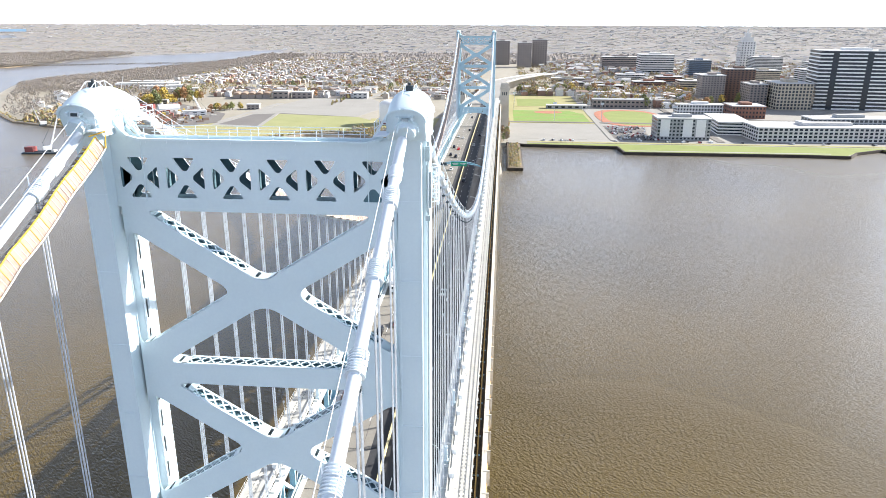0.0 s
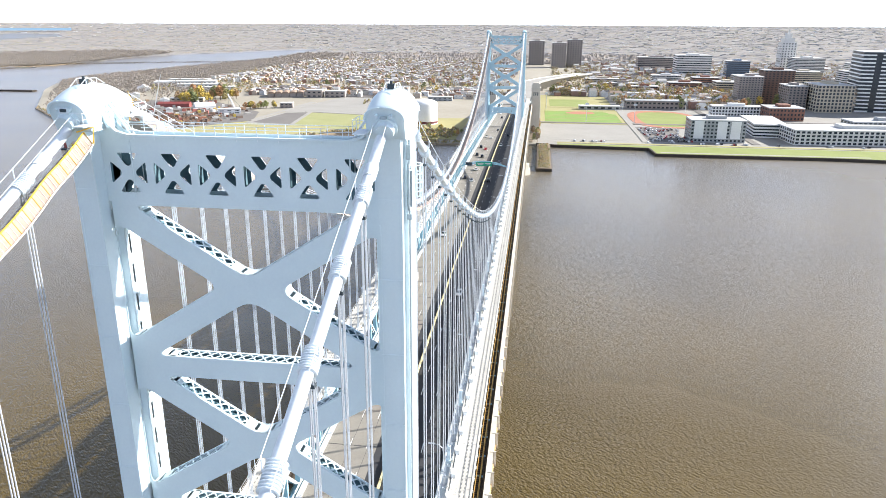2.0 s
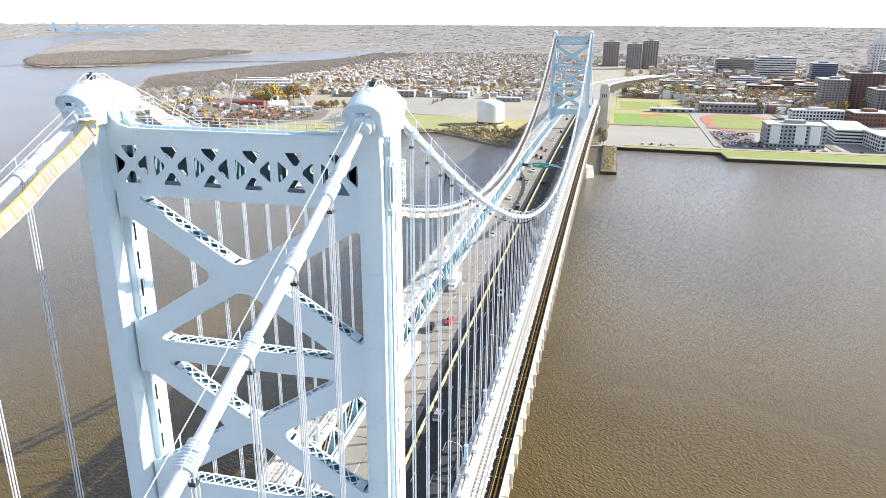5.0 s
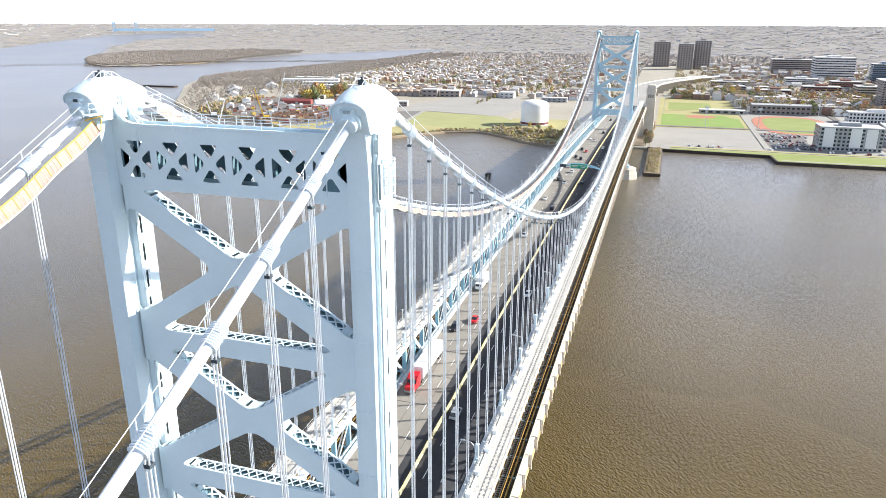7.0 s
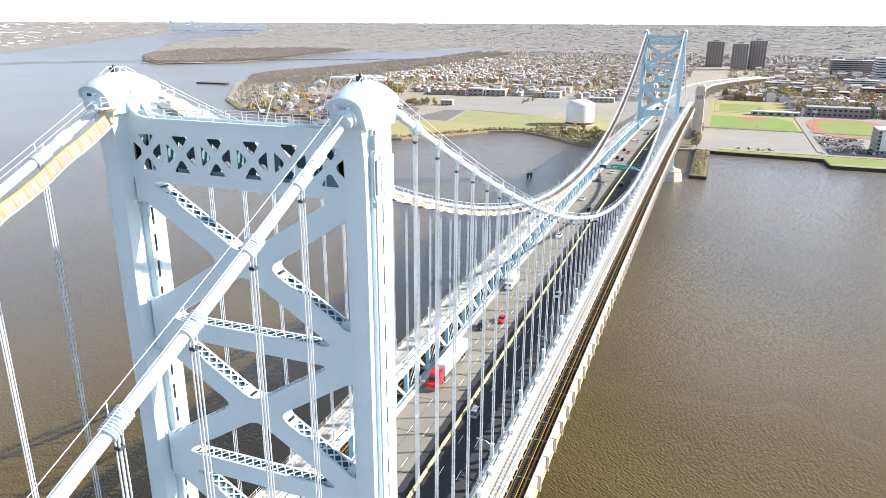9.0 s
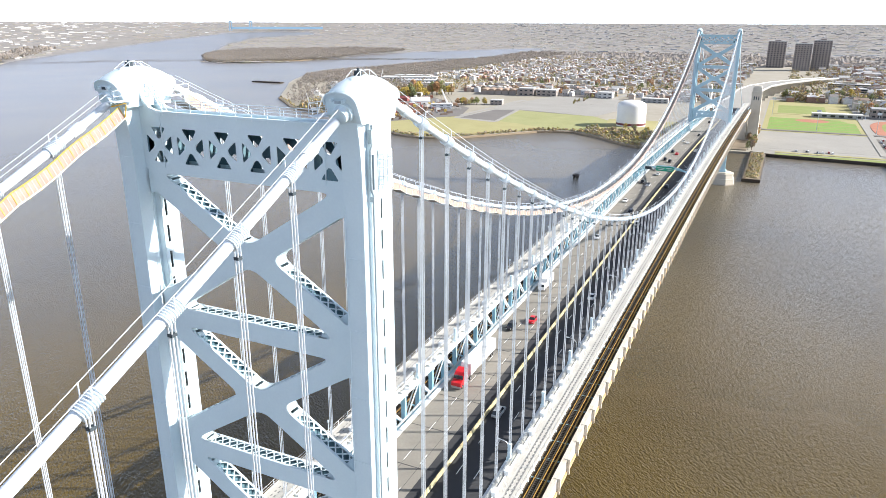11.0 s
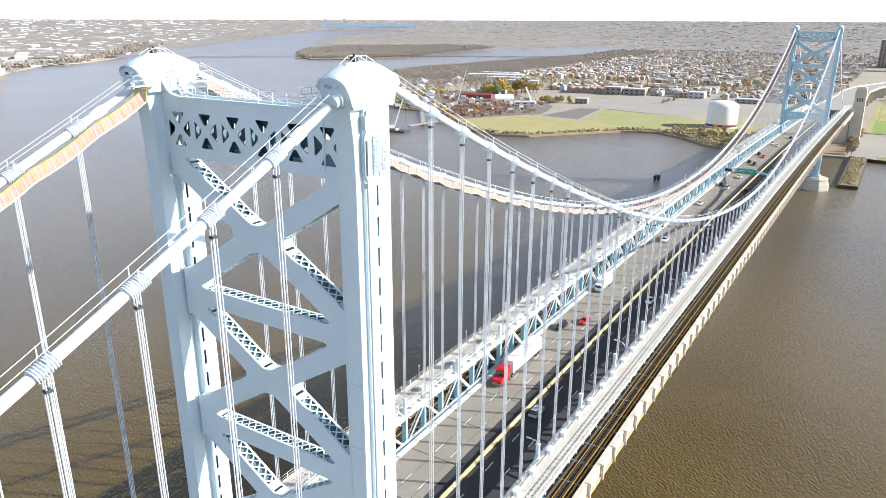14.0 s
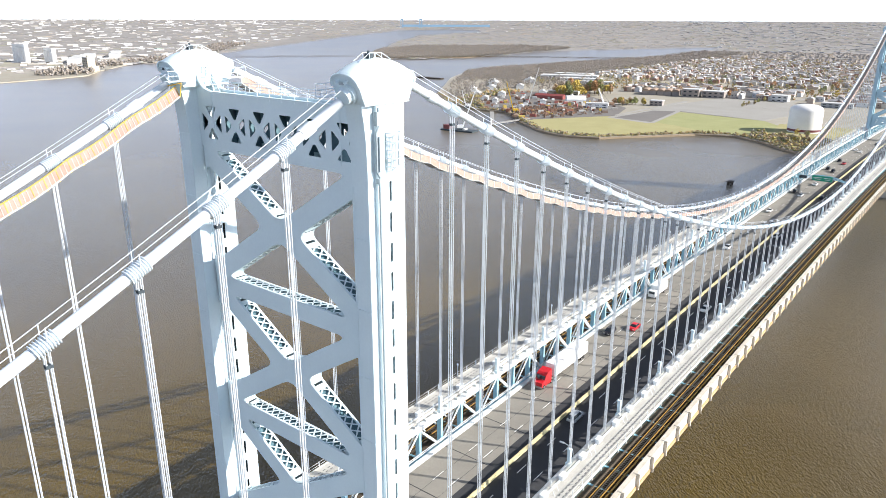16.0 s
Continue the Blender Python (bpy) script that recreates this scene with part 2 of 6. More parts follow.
# ---- water ----
def water_mat():
    m = bpy.data.materials.new("river_water")
    m.use_nodes = True
    N, L = m.node_tree.nodes, m.node_tree.links
    p = N["Principled BSDF"]
    p.inputs["Roughness"].default_value = 0.2
    p.inputs["IOR"].default_value = 1.4
    p.inputs["Coat Roughness"].default_value, p.inputs["Coat IOR"].default_value = 0.66, 1.75
    lw = N.new("ShaderNodeLayerWeight")
    lw.inputs["Blend"].default_value = 0.5
    for sock, lo, hi in (("Specular IOR Level", 0.25, 1.0), ("Coat Weight", 0.3, 1.0)):
        mr = N.new("ShaderNodeMapRange")
        mr.inputs["From Min"].default_value, mr.inputs["From Max"].default_value = 0.5, 0.88
        mr.inputs["To Min"].default_value, mr.inputs["To Max"].default_value = lo, hi
        L.new(lw.outputs["Facing"], mr.inputs["Value"])
        L.new(mr.outputs[0], p.inputs[sock])
    geo = N.new("ShaderNodeNewGeometry")
    big = N.new("ShaderNodeTexNoise"); big.inputs["Scale"].default_value, big.inputs["Detail"].default_value = 0.006, 4
    mp = N.new("ShaderNodeMapping"); mp.vector_type = "TEXTURE"; mp.inputs["Rotation"].default_value = (0, 0, radians(-39)); mp.inputs["Scale"].default_value = (0.9, 2.0, 1)
    L.new(geo.outputs["Position"], mp.inputs["Vector"])
    L.new(geo.outputs["Position"], big.inputs["Vector"])
    rm = N.new("ShaderNodeValToRGB")
    rm.color_ramp.elements[0].color, rm.color_ramp.elements[1].color = (0.066, 0.042, 0.003, 1), (0.097, 0.062, 0.007, 1)
    rm.color_ramp.elements[0].position, rm.color_ramp.elements[1].position = 0.35, 0.65
    L.new(big.outputs["Fac"], rm.inputs[0]); L.new(rm.outputs[0], p.inputs["Base Color"])
    w1 = N.new("ShaderNodeTexNoise"); w1.inputs["Scale"].default_value, w1.inputs["Detail"].default_value = 1.35, 4
    w2 = N.new("ShaderNodeTexNoise"); w2.inputs["Scale"].default_value, w2.inputs["Detail"].default_value = 0.22, 2
    L.new(mp.outputs[0], w1.inputs["Vector"]); L.new(mp.outputs[0], w2.inputs["Vector"])
    s = N.new("ShaderNodeMath"); s.operation = "MULTIPLY_ADD"; s.inputs[1].default_value = 0.7
    L.new(w2.outputs["Fac"], s.inputs[0]); L.new(w1.outputs["Fac"], s.inputs[2])
    bp = N.new("ShaderNodeBump"); bp.inputs["Strength"].default_value, bp.inputs["Distance"].default_value = 1.0, 0.6
    L.new(s.outputs[0], bp.inputs["Height"]); L.new(bp.outputs[0], p.inputs["Normal"])
    return m

WATER = water_mat()
tagged(raw("water", [(-5200, -5200, 0), (5200, -5200, 0), (5200, 5200, 0), (-5200, 5200, 0)], [(0, 1, 2, 3)], WATER), "brown rippled river water under the bridge", "water", kind="structure")

# ---- towers ----
def tower(tx, detail, BLUE):
    t = thing("bridge_tower", "tall pale blue riveted steel suspension bridge tower with crossed bracing", "bridge tower", "bridge towers", at=(tx, 0, 0))
    fx = 0.9                       # half depth of the bracing
    lx = 2.4                       # half depth of a leg
    y0, y1 = 13.45, 15.6           # the front flange of a leg
    yi, yo = 12.75, 15.95          # the wider slotted box behind it
    zt, zb = 113.85, 10.2

    def span(u, v):
        return min(u, v), max(u, v)

    def hood_half(z):
        """Half length of the saddle hood, whose ends lean out."""
        return 3.0 + 0.43 * (z - zt)

    for s in (1, -1):
        ym = s * (y0 + y1) / 2
        # flange block that flares out under the hood
        bm = bmesh.new()
        rings = []
        for z, fr, bk in ((zb, lx, lx), (105.0, lx, lx), (108.5, lx + 0.05, lx), (110.6, lx + 0.16, lx + 0.03), (112.2, lx + 0.33, lx + 0.12), (zt, lx + 0.62, lx + 0.45)):
            ya, yb = span(s * y0, s * y1)
            rings.append([bm.verts.new(q) for q in ((-fr, ya, z), (bk, ya, z), (bk, yb, z), (-fr, yb, z))])
        for a, b in zip(rings, rings[1:]):
            for k in range(4):
                bm.faces.new((a[k], a[(k + 1) % 4], b[(k + 1) % 4], b[k]))
        bm.faces.new(rings[-1]); bm.faces.new(rings[0][::-1])
        part("leg", bm, BLUE, t)
        # splice straps across the front and a raised edge angle
        ya, yb = span(s * (y0 + 0.02), s * (y1 - 0.02))
        for k in range(13):
            z = zt - 5.6 - 7.6 * k
            if z > zb:
                part("splice_strap", boxes((-lx - 0.075, -lx + 0.02, ya, yb, z, z + 0.16)), BLUE, t)
        for ye in (y0 + 0.07, y1 - 0.07):
            part("edge_angle", boxes((-lx - 0.045, -lx + 0.2, s * ye - 0.09, s * ye + 0.09, zb, 106.0)), BLUE, t)
        # slotted boxes on both sides of the leg, dark sheets painting the shade within
        for yy, xa, xs in ((yi, -0.2, 0.5), (yo, -1.5, 0.3)):
            d = 1 if yy == yi else -1
            top = 112.6 if yy == yi else zt + 0.4
            slots = []
            for k in range(30):
                z = 106.4 - 3.15 * k
                if z > 12:
                    slots.append(rounded([(xs - 0.17, z - 2.05), (xs + 0.17, z - 2.05), (xs + 0.17, z), (xs - 0.17, z)], 0.12, 2))
            plate("side_plate", [[(xa, zb), (lx - 0.02, zb), (lx - 0.02, top), (xa, top)]] + slots, 0.06, BLUE, t, Matrix.Translation((0, s * yy, 0)) @ XZ)
            part("slot_shade_sheet", boxes((xs - 0.5, xs + 0.5, *span(s * (yy + d * 0.42), s * (yy + d * 0.36)), 12, 107.2)), DARK, t)
            for xr in (xa, lx - 0.06):
                part("box_return", boxes((xr, xr + 0.05, *span(s * (yy + d * 0.02), s * ((y0 if d > 0 else y1) + d * 0.05)), zb, top - 0.05)), BLUE, t)
            for xr in (xa + 0.1, xs - 0.45, xs + 0.45, lx - 0.14):
                part("side_angle", boxes((xr - 0.07, xr + 0.07, *span(s * (yy - d * 0.07), s * (yy + d * 0.0)), zb, min(top, 113.2) - 0.3)), BLUE, t)
            part("box_lid", boxes((xa, lx - 0.02, *span(s * (yy + d * 0.04), s * ((y0 if d > 0 else y1) + d * 0.1)), top - 0.06, top)), BLUE, t)
        # saddle hood: a barrel vault with upright sides and outward leaning ends
        bm = bmesh.new()
        rings = []
        n, w = 16, 1.66
        yh = s * 14.42
        for i in range(25):
            u = -1 + 2 * i / 24
            top = 117.95 - 1.3 * abs(u) ** 2.1
            rise = 1.1 + 0.35 * (1 - u * u)
            prof = [(-w, zt)]
            for j in range(n + 1):
                a = math.pi * j / n
                cc, ss = math.cos(a), math.sin(a)
                prof.append((-math.copysign(abs(cc) ** 0.85, cc) * w, top - rise + ss ** 0.85 * rise))
            prof.append((w, zt))
            rings.append([bm.verts.new((u * hood_half(min(z, 116.7)), yh + y, z)) for y, z in prof])
        for a, b in zip(rings, rings[1:]):
            for k in range(len(a) - 1):
                bm.faces.new((a[k], b[k], b[k + 1], a[k + 1]))
        bm.faces.new(rings[0]); bm.faces.new(rings[-1][::-1])
        bmesh.ops.recalc_face_normals(bm, faces=bm.faces)
        hood = part("saddle_housing", bm, BLUE, t, "pale rounded steel saddle hood")
        for f in hood.data.polygons:
            f.use_smooth = len(f.vertices) == 4
        part("hood_ledge", boxes((-3.03, 3.03, yh - w - 0.07, yh + w + 0.07, zt - 0.02, zt + 0.1)), BLUE, t)
        for e in (-1, 1):
            rim = [(e * (hood_half(116.65 - 1.1 + math.sin(math.pi * j / n) ** 0.85 * 1.1) + 0.06), yh - math.copysign(abs(math.cos(math.pi * j / n)) ** 0.85, math.cos(math.pi * j / n)) * (w + 0.03), 116.65 - 1.1 + math.sin(math.pi * j / n) ** 0.85 * 1.13) for j in range(n + 1)]
            bm = bmesh.new()
            tube(bm, rim, 0.11, 8)
            part("hood_rim", bm, BLUE, t)
            # round collar where the cable leaves the hood
            bm = bmesh.new()
            tube(bm, [(e * 3.1, ym, 115.1), (e * 3.85, ym, 114.8)], [1.02, 1.02], 24)
            part("collar", bm, BLUE, t)
            bm = bmesh.new()
            tube(bm, [(e * 3.8, ym, 114.82), (e * 4.25, ym, 114.6)], [0.84, 0.74], 24)
            part("collar_ring", bm, BLUE, t)
            if detail:
                for dy in (-0.62, 0.62):
                    bm = bmesh.new()
                    tube(bm, [(e * 4.0, yh + dy, 116.02), (e * 4.45, yh + dy, 115.92)], 0.15, 10)
                    part("rope_anchor", bm, BLUE, t)
        if detail:
            if s > 0:
                w2 = part("hood_window", boxes((-4.22, -4.05, yh - 0.42, yh + 0.42, 115.62, 116.12)), CABLE, t, "white framed end window")
                part("pane", boxes((-4.26, -4.2, yh - 0.3, yh + 0.3, 115.73, 116.02)), DARK, w2)
            else:
                part("end_bracket", boxes((-4.3, -4.0, yh - 0.28, yh + 0.28, 115.72, 115.95)), FIXT, t)
            for dx in (-1.7, 0.1, 1.6):
                for e in (-1, 1):
                    bm = bmesh.new()
                    tube(bm, [(dx, yh + e * 1.55, 115.75 + 0.2 * (dx == 0.1)), (dx, yh + e * 1.69, 115.75 + 0.2 * (dx == 0.1))], 0.14, 10)
                    part("port_hole", bm, FIXT, t)
            # little railed stand with a beacon on the crest
            for dy in (-0.45, 0.45):
                for dx in (-1.0, -0.2, 0.6):
                    bm = bmesh.new()
                    tube(bm, [(dx, yh + dy, 117.55), (dx, yh + dy, 118.4)], 0.03, 6)
                    part("hood_post", bm, CABLE, t)
                bm = bmesh.new()
                tube(bm, [(-2.2, yh + dy, 117.7), (-1.0, yh + dy, 118.4), (0.6, yh + dy, 118.4), (1.9, yh + dy, 117.75)], 0.03, 6)
                part("hood_rail", bm, CABLE, t)
            bm = boxes((-0.9, -0.4, yh - 0.3, yh + 0.3, 117.9, 118.35))
            tube(bm, [(-0.65, yh, 118.35), (-0.65, yh, 118.6)], 0.13, 8)
            part("beacon", bm, DARK, t)
            # railed platforms at both ends of the hood, on the inner side
            for e in (-1, 1):
                yp = yh - s * 1.9
                deck_ = part("end_platform", boxes((*span(e * 2.4, e * 5.3), *span(yp - 0.55, yp + 0.55), 114.55, 114.65)), CABLE, t)
                for dx in (2.6, 3.9, 5.2):
                    bm = bmesh.new()
                    tube(bm, [(e * dx, yp - s * 0.5, 114.6), (e * dx, yp - s * 0.5, 115.75)], 0.035, 6)
                    part("platform_post", bm, CABLE, deck_)
                for dz_ in (0.6, 1.15):
                    bm = bmesh.new()
                    tube(bm, [(e * 2.6, yp - s * 0.5, 114.6 + dz_), (e * 5.25, yp - s * 0.5, 114.6 + dz_), (e * 5.25, yp + s * 0.5, 114.6 + dz_)], 0.035, 6)
                    part("platform_rail", bm, CABLE, deck_)
        # leg foot
        part("leg_foot", boxes((-lx - 0.8, lx + 0.8, ym - 2.4, ym + 2.4, zb - 1.2, zb + 0.8)), BLUE, t)

    # portal beam at the top, two faces with six crossed cells
    yi = 13.5
    top = [(-yi, 106.9), (yi, 106.9), (yi, 116.0), (yi - 0.35, 115.4), (yi - 0.75, 114.3), (yi - 1.5, 113.55), (yi - 2.6, 113.25)]
    top += [(-a, b) for a, b in ((yi - 2.6, 113.25), (yi - 1.5, 113.55), (yi - 0.75, 114.3), (yi - 0.35, 115.4), (yi, 116.0))]
    holes = []
    for i in range(6):
        c, z = -11.0 + 4.4 * i, 109.75
        for u, v in ((0, 1), (0, -1), (1, 0), (-1, 0)):
            if u == 0:
                tri = [(c - 1.05, z + v * 1.9), (c + 1.05, z + v * 1.9), (c + 0.2, z + v * 0.66), (c - 0.2, z + v * 0.66)]
            else:
                tri = [(c + u * 1.8, z - 1.1), (c + u * 1.8, z + 1.1), (c + u * 0.72, z + 0.2), (c + u * 0.72, z - 0.2)]
            holes.append(rounded(tri, 0.26, 3))
    for e in (-1, 1):
        plate("portal_plate", [top] + holes, 0.07, BLUE, t, Matrix.Translation((e * fx, 0, 0)) @ YZ)
        # added lining, its colour stands for the shade inside the beam
        plate("portal_lining", [[(-12.6, 107.1), (12.6, 107.1), (12.6, 112.9), (-12.6, 112.9)]] + holes, 0.03, INSHADE, t, Matrix.Translation((e * (fx - 0.06), 0, 0)) @ YZ, "portal beam lining darkened for the shade inside")
        bm = bmesh.new()
        path = [(-12.9, 115.4), (-12.4, 114.3), (-11.65, 113.6), (-10.5, 113.3), (10.5, 113.3), (11.65, 113.6), (12.4, 114.3), (12.9, 115.4)]
        for a, b in zip(path, path[1:]):
            beam(bm, (e * (fx + 0.12), a[0], a[1]), (e * (fx + 0.12), b[0], b[1]), 0.22, 0.42, up=(1, 0, 0))
        for yy in (-10.55, 10.55):
            box(bm, e * fx - 0.08, e * fx + 0.08, yy - 0.05, yy + 0.05, 107.2, 113.2)
        part("portal_edge", bm, BLUE, t)
    part("portal_deck", boxes((-fx, fx, -10.4, 10.4, 112.9, 113.0)), DEEPBLUE, t)
    part("portal_floor", boxes((-fx, fx, -10.4, 10.4, 107.0, 107.1)), INSHADE, t)
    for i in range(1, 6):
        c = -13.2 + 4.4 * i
        part("portal_diaphragm", boxes((-fx, fx, c - 0.05, c + 0.05, 107.1, 112.9)), INSHADE, t)
    if detail:
        bm = bmesh.new()
        for e in (-1, 1):
            for i in range(11):
                yy = -10 + 2 * i
                tube(bm, [(e * 1.0, yy, 113.0), (e * 1.0, yy, 114.35)], 0.035, 6)
            for zz in (113.75, 114.35):
                tube(bm, [(e * 1.0, -10.3, zz), (e * 1.0, 10.3, zz)], 0.03, 6)
        part("portal_rail", bm, CABLE, t)
        for s in (1, -1):
            bm = bmesh.new()
            for dx in (-0.3, 0.3):
                beam(bm, (dx, s * 10.6, 113.1), (dx, s * 12.6, 116.2), 0.06, 0.16)
            for k in range(8):
                f = (k + 0.5) / 8
                box(bm, -0.3, 0.3, s * (10.6 + 2 * f) - 0.1, s * (10.6 + 2 * f) + 0.1, 113.1 + 3.1 * f - 0.02, 113.1 + 3.1 * f + 0.02)
            part("ladder", bm, CABLE, t)

    # crossed bracing between the legs
    def lattice(bm, p, q, bars):
        """A flange between the two bracing faces, pierced in a lattice: two edge strips and crossing bars."""
        (ya, za), (yb, zb2) = p, q
        d = Vector((0, yb - ya, zb2 - za))
        ln = d.length
        d.normalize()
        nrm = Vector((1, 0, 0)).cross(d).normalized()
        P = lambda f, x: Vector((x, ya, za)) + d * f
        w = 0.16
        for e in (-1, 1):
            beam(bm, P(0, e * (fx - 0.13)), P(ln, e * (fx - 0.13)), 0.26, 0.05, up=tuple(nrm))
        if ln < 1.5:
            if bars:
                beam(bm, P(0, 0), P(ln, 0), 2 * fx, 0.05, up=tuple(nrm))
            else:
                beam(bm, P(0, 0), P(0.12, 0), 2 * fx - 0.1, 0.05, up=tuple(nrm))
            return
        n = max(2, round(ln / 1.15))
        st = ln / n
        for k in range(n):
            if bars:
                beam(bm, P(k * st, -fx + 0.2), P((k + 1) * st, fx - 0.2), w, 0.04, up=tuple(nrm))
                beam(bm, P(k * st, fx - 0.2), P((k + 1) * st, -fx + 0.2), w, 0.04, up=tuple(nrm))
        for f in (0.0, ln - 0.55):
            beam(bm, P(f, 0), P(f + 0.55, 0), 2 * fx - 0.1, 0.05, up=tuple(nrm))

    ym = 13.15
    def panel(zt2, zb2, zc):
        """One storey of crossed arms about the height zc: zt2 is its top edge, zb2 the top of the strut below."""
        k = 0.627
        opens = []
        yt = min(11.3, (zt2 - 0.3 - (zc + 1.1)) / k)
        yb = min(11.3, (zc - 1.1 - zb2) / k)
        opens.append([(-yt, zt2 - 0.3), (0, zt2 - 0.3 - yt * k), (yt, zt2 - 0.3)])
        opens.append([(-yb, zb2 + 0.05), (yb, zb2 + 0.05), (0, zb2 + 0.05 + yb * k)])
        for s in (1, -1):
            hh = (ym - 3.0) * k
            opens.append([(s * 2.95, zc + 0.1), (s * (ym - 0.05), zc + 0.1 + hh), (s * (ym - 0.05), zc + 0.1 - hh)])
        edge = [(-ym, zb2 - 1.9), (ym, zb2 - 1.9), (ym, zt2), (-ym, zt2)]
        rs = [rounded(o, 1.6, 6) for o in opens]
        for e in (-1, 1):
            plate("bracing_plate", [edge] + rs, 0.07, BLUE, t, Matrix.Translation((e * fx, 0, 0)) @ YZ)
        bm = bmesh.new()
        for o in rs:
            cy, cz = sum(p[0] for p in o) / len(o), sum(p[1] for p in o) / len(o)
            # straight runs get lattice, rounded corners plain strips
            for i, (a, b) in enumerate(zip(o, o[1:] + o[:1])):
                ln = math.hypot(b[0] - a[0], b[1] - a[1])
                if abs(a[0]) > ym - 0.4 and abs(b[0]) > ym - 0.4:
                    continue
                lattice(bm, a, b, ln > 1.5 or i % 7 not in (0, 4))
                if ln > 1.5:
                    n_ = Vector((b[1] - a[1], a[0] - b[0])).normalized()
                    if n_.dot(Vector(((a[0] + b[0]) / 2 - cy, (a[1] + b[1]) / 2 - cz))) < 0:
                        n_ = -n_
                    # added plate under the lattice, coloured as the shade in there
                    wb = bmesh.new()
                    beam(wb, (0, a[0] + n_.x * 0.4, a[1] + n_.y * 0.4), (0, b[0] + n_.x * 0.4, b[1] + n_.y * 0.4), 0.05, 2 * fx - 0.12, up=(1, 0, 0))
                    part("inner_shade_web", wb, INSHADE, t, "added teal plate coloured as the shade behind the lattice")
        part("bracing_flange", bm, BLUE, t, "pierced lattice flange")
        bm = bmesh.new()
        lattice(bm, (-ym, zb2 - 1.85), (ym, zb2 - 1.85), True)
        part("strut_flange", bm, BLUE, t)
    panel(106.9, 90.6, 98.45)
    panel(88.7, 73.15, 80.9)
    panel(71.25, 56.0, 63.6)
    # lower portal over the road, with pierced cells and an arch
    arch = [(-ym, 47.0), (-ym, 55.0), (ym, 55.0), (ym, 47.0), (11.5, 49.0), (8, 50.6), (4, 51.4), (0, 51.6), (-4, 51.4), (-8, 50.6), (-11.5, 49.0)]
    hs = []
    for i in range(6):
        c = -10 + 4 * i
        hs.append(rounded([(c - 1.0, 54.3), (c + 1.0, 54.3), (c, 53.2)], 0.2, 2))
        if abs(c) > 5:
            hs.append(rounded([(c - 0.9, 51.9), (c + 0.9, 51.9), (c, 52.9)], 0.2, 2))
    for e in (-1, 1):
        plate("lower_portal", [arch] + hs, 0.08, BLUE, t, Matrix.Translation((e * fx, 0, 0)) @ YZ)
    # below the road
    bm = boxes((-fx, fx, -ym, ym, 31, 34), (-fx, fx, -ym, ym, 10, 13))
    for e in (-1, 1):
        beam(bm, (0, -ym * e, 31), (0, ym * e, 13), 2 * fx, 1.6, up=(1, 0, 0))
    part("lower_bracing", bm, BLUE, t)
    # granite pier
    pier = thing("bridge_pier", "stepped granite pier standing in the brown river", "pier", "bridge piers", at=(tx, 0, 0))
    for s in (1, -1):
        bm = bmesh.new()
        rings = []
        for z, a in ((-4, 10.6), (4.6, 9.8), (4.6, 9.2), (7.6, 8.6), (7.6, 9.1), (8.6, 9.0), (8.6, 7.2), (9.4, 6.9)):
            rings.append([bm.verts.new((a * math.cos(q) * 0.95, s * 14.3 + a * math.sin(q), z)) for q in [math.pi / 8 + math.pi / 4 * k for k in range(8)]])
        for a, b in zip(rings, rings[1:]):
            for k in range(8):
                bm.faces.new((a[k], a[(k + 1) % 8], b[(k + 1) % 8], b[k]))
        bm.faces.new(rings[-1])
        part("pier_shaft", bm, STONE, pier)
    part("pier_wall", boxes((-5.5, 5.5, -9, 9, -4, 7.4)), STONE, pier)
    return t

near_tower = tower(-1.0, True, BLUE)
# same paint as the near tower, its distant tone put into the colour
far_tower = tower(TX1, False, DEEPBLUE)

# ---- main cables ----
def cable(s):
    c = thing("main_cable", "thick pale painted suspension cable with ribbed clamps", "bridge cable", "main cables")
    for x0, x1, n in ((END0 + 10, TX0 - 4.6, 60), (TX0 + 4.6, TX1 - 4.6, 120), (TX1 + 4.6, END1 - 10, 40)):
        bm = bmesh.new()
        tube(bm, [(x0 + (x1 - x0) * i / n, s * CY, cable_z(x0 + (x1 - x0) * i / n)) for i in range(n + 1)], 0.44, 16)
        part("cable_span", bm, CABLE, c, smooth=True)
    for x in (TX0 - 8.6, TX0 + 8.6, TX1 - 8.6):
        a, b = Vector((x - 0.7, s * CY, cable_z(x - 0.7))), Vector((x + 0.7, s * CY, cable_z(x + 0.7)))
        bm = bmesh.new()
        tube(bm, [tuple(a), tuple(a.lerp(b, 0.1)), tuple(a.lerp(b, 0.9)), tuple(b)], [0.49, 0.56, 0.56, 0.49], 16)
        part("sleeve", bm, CABLE, c, smooth=True)
    # hand ropes
    for dy in (-0.55, 0.55):
        for x0, x1, n in ((END0 + 10, TX0 - 4.8, 30), (TX0 + 4.8, TX1 - 4.8, 80)):
            bm = bmesh.new()
            tube(bm, [(x0 + (x1 - x0) * i / n, s * CY + dy, cable_z(x0 + (x1 - x0) * i / n) + 1.3) for i in range(n + 1)], 0.035, 5)
            part("hand_rope", bm, ROPE, c)
    return c

CABLES = {s: cable(s) for s in (1, -1)}

# suspenders: a ribbed clamp and four ropes down to the truss
def clamp_mesh(slope):
    bm = bmesh.new()
    d = Vector((1, 0, slope)).normalized()
    pts, rad = [], []
    for k in range(9):
        c = -0.84 + 0.21 * k
        for o, r in ((-0.045, 0.48), (-0.03, 0.64), (0.03, 0.64), (0.045, 0.48)):
            pts.append(tuple(d * (c + o))); rad.append(r)
    tube(bm, pts, rad, 14)
    return bm

STEP = 6.55
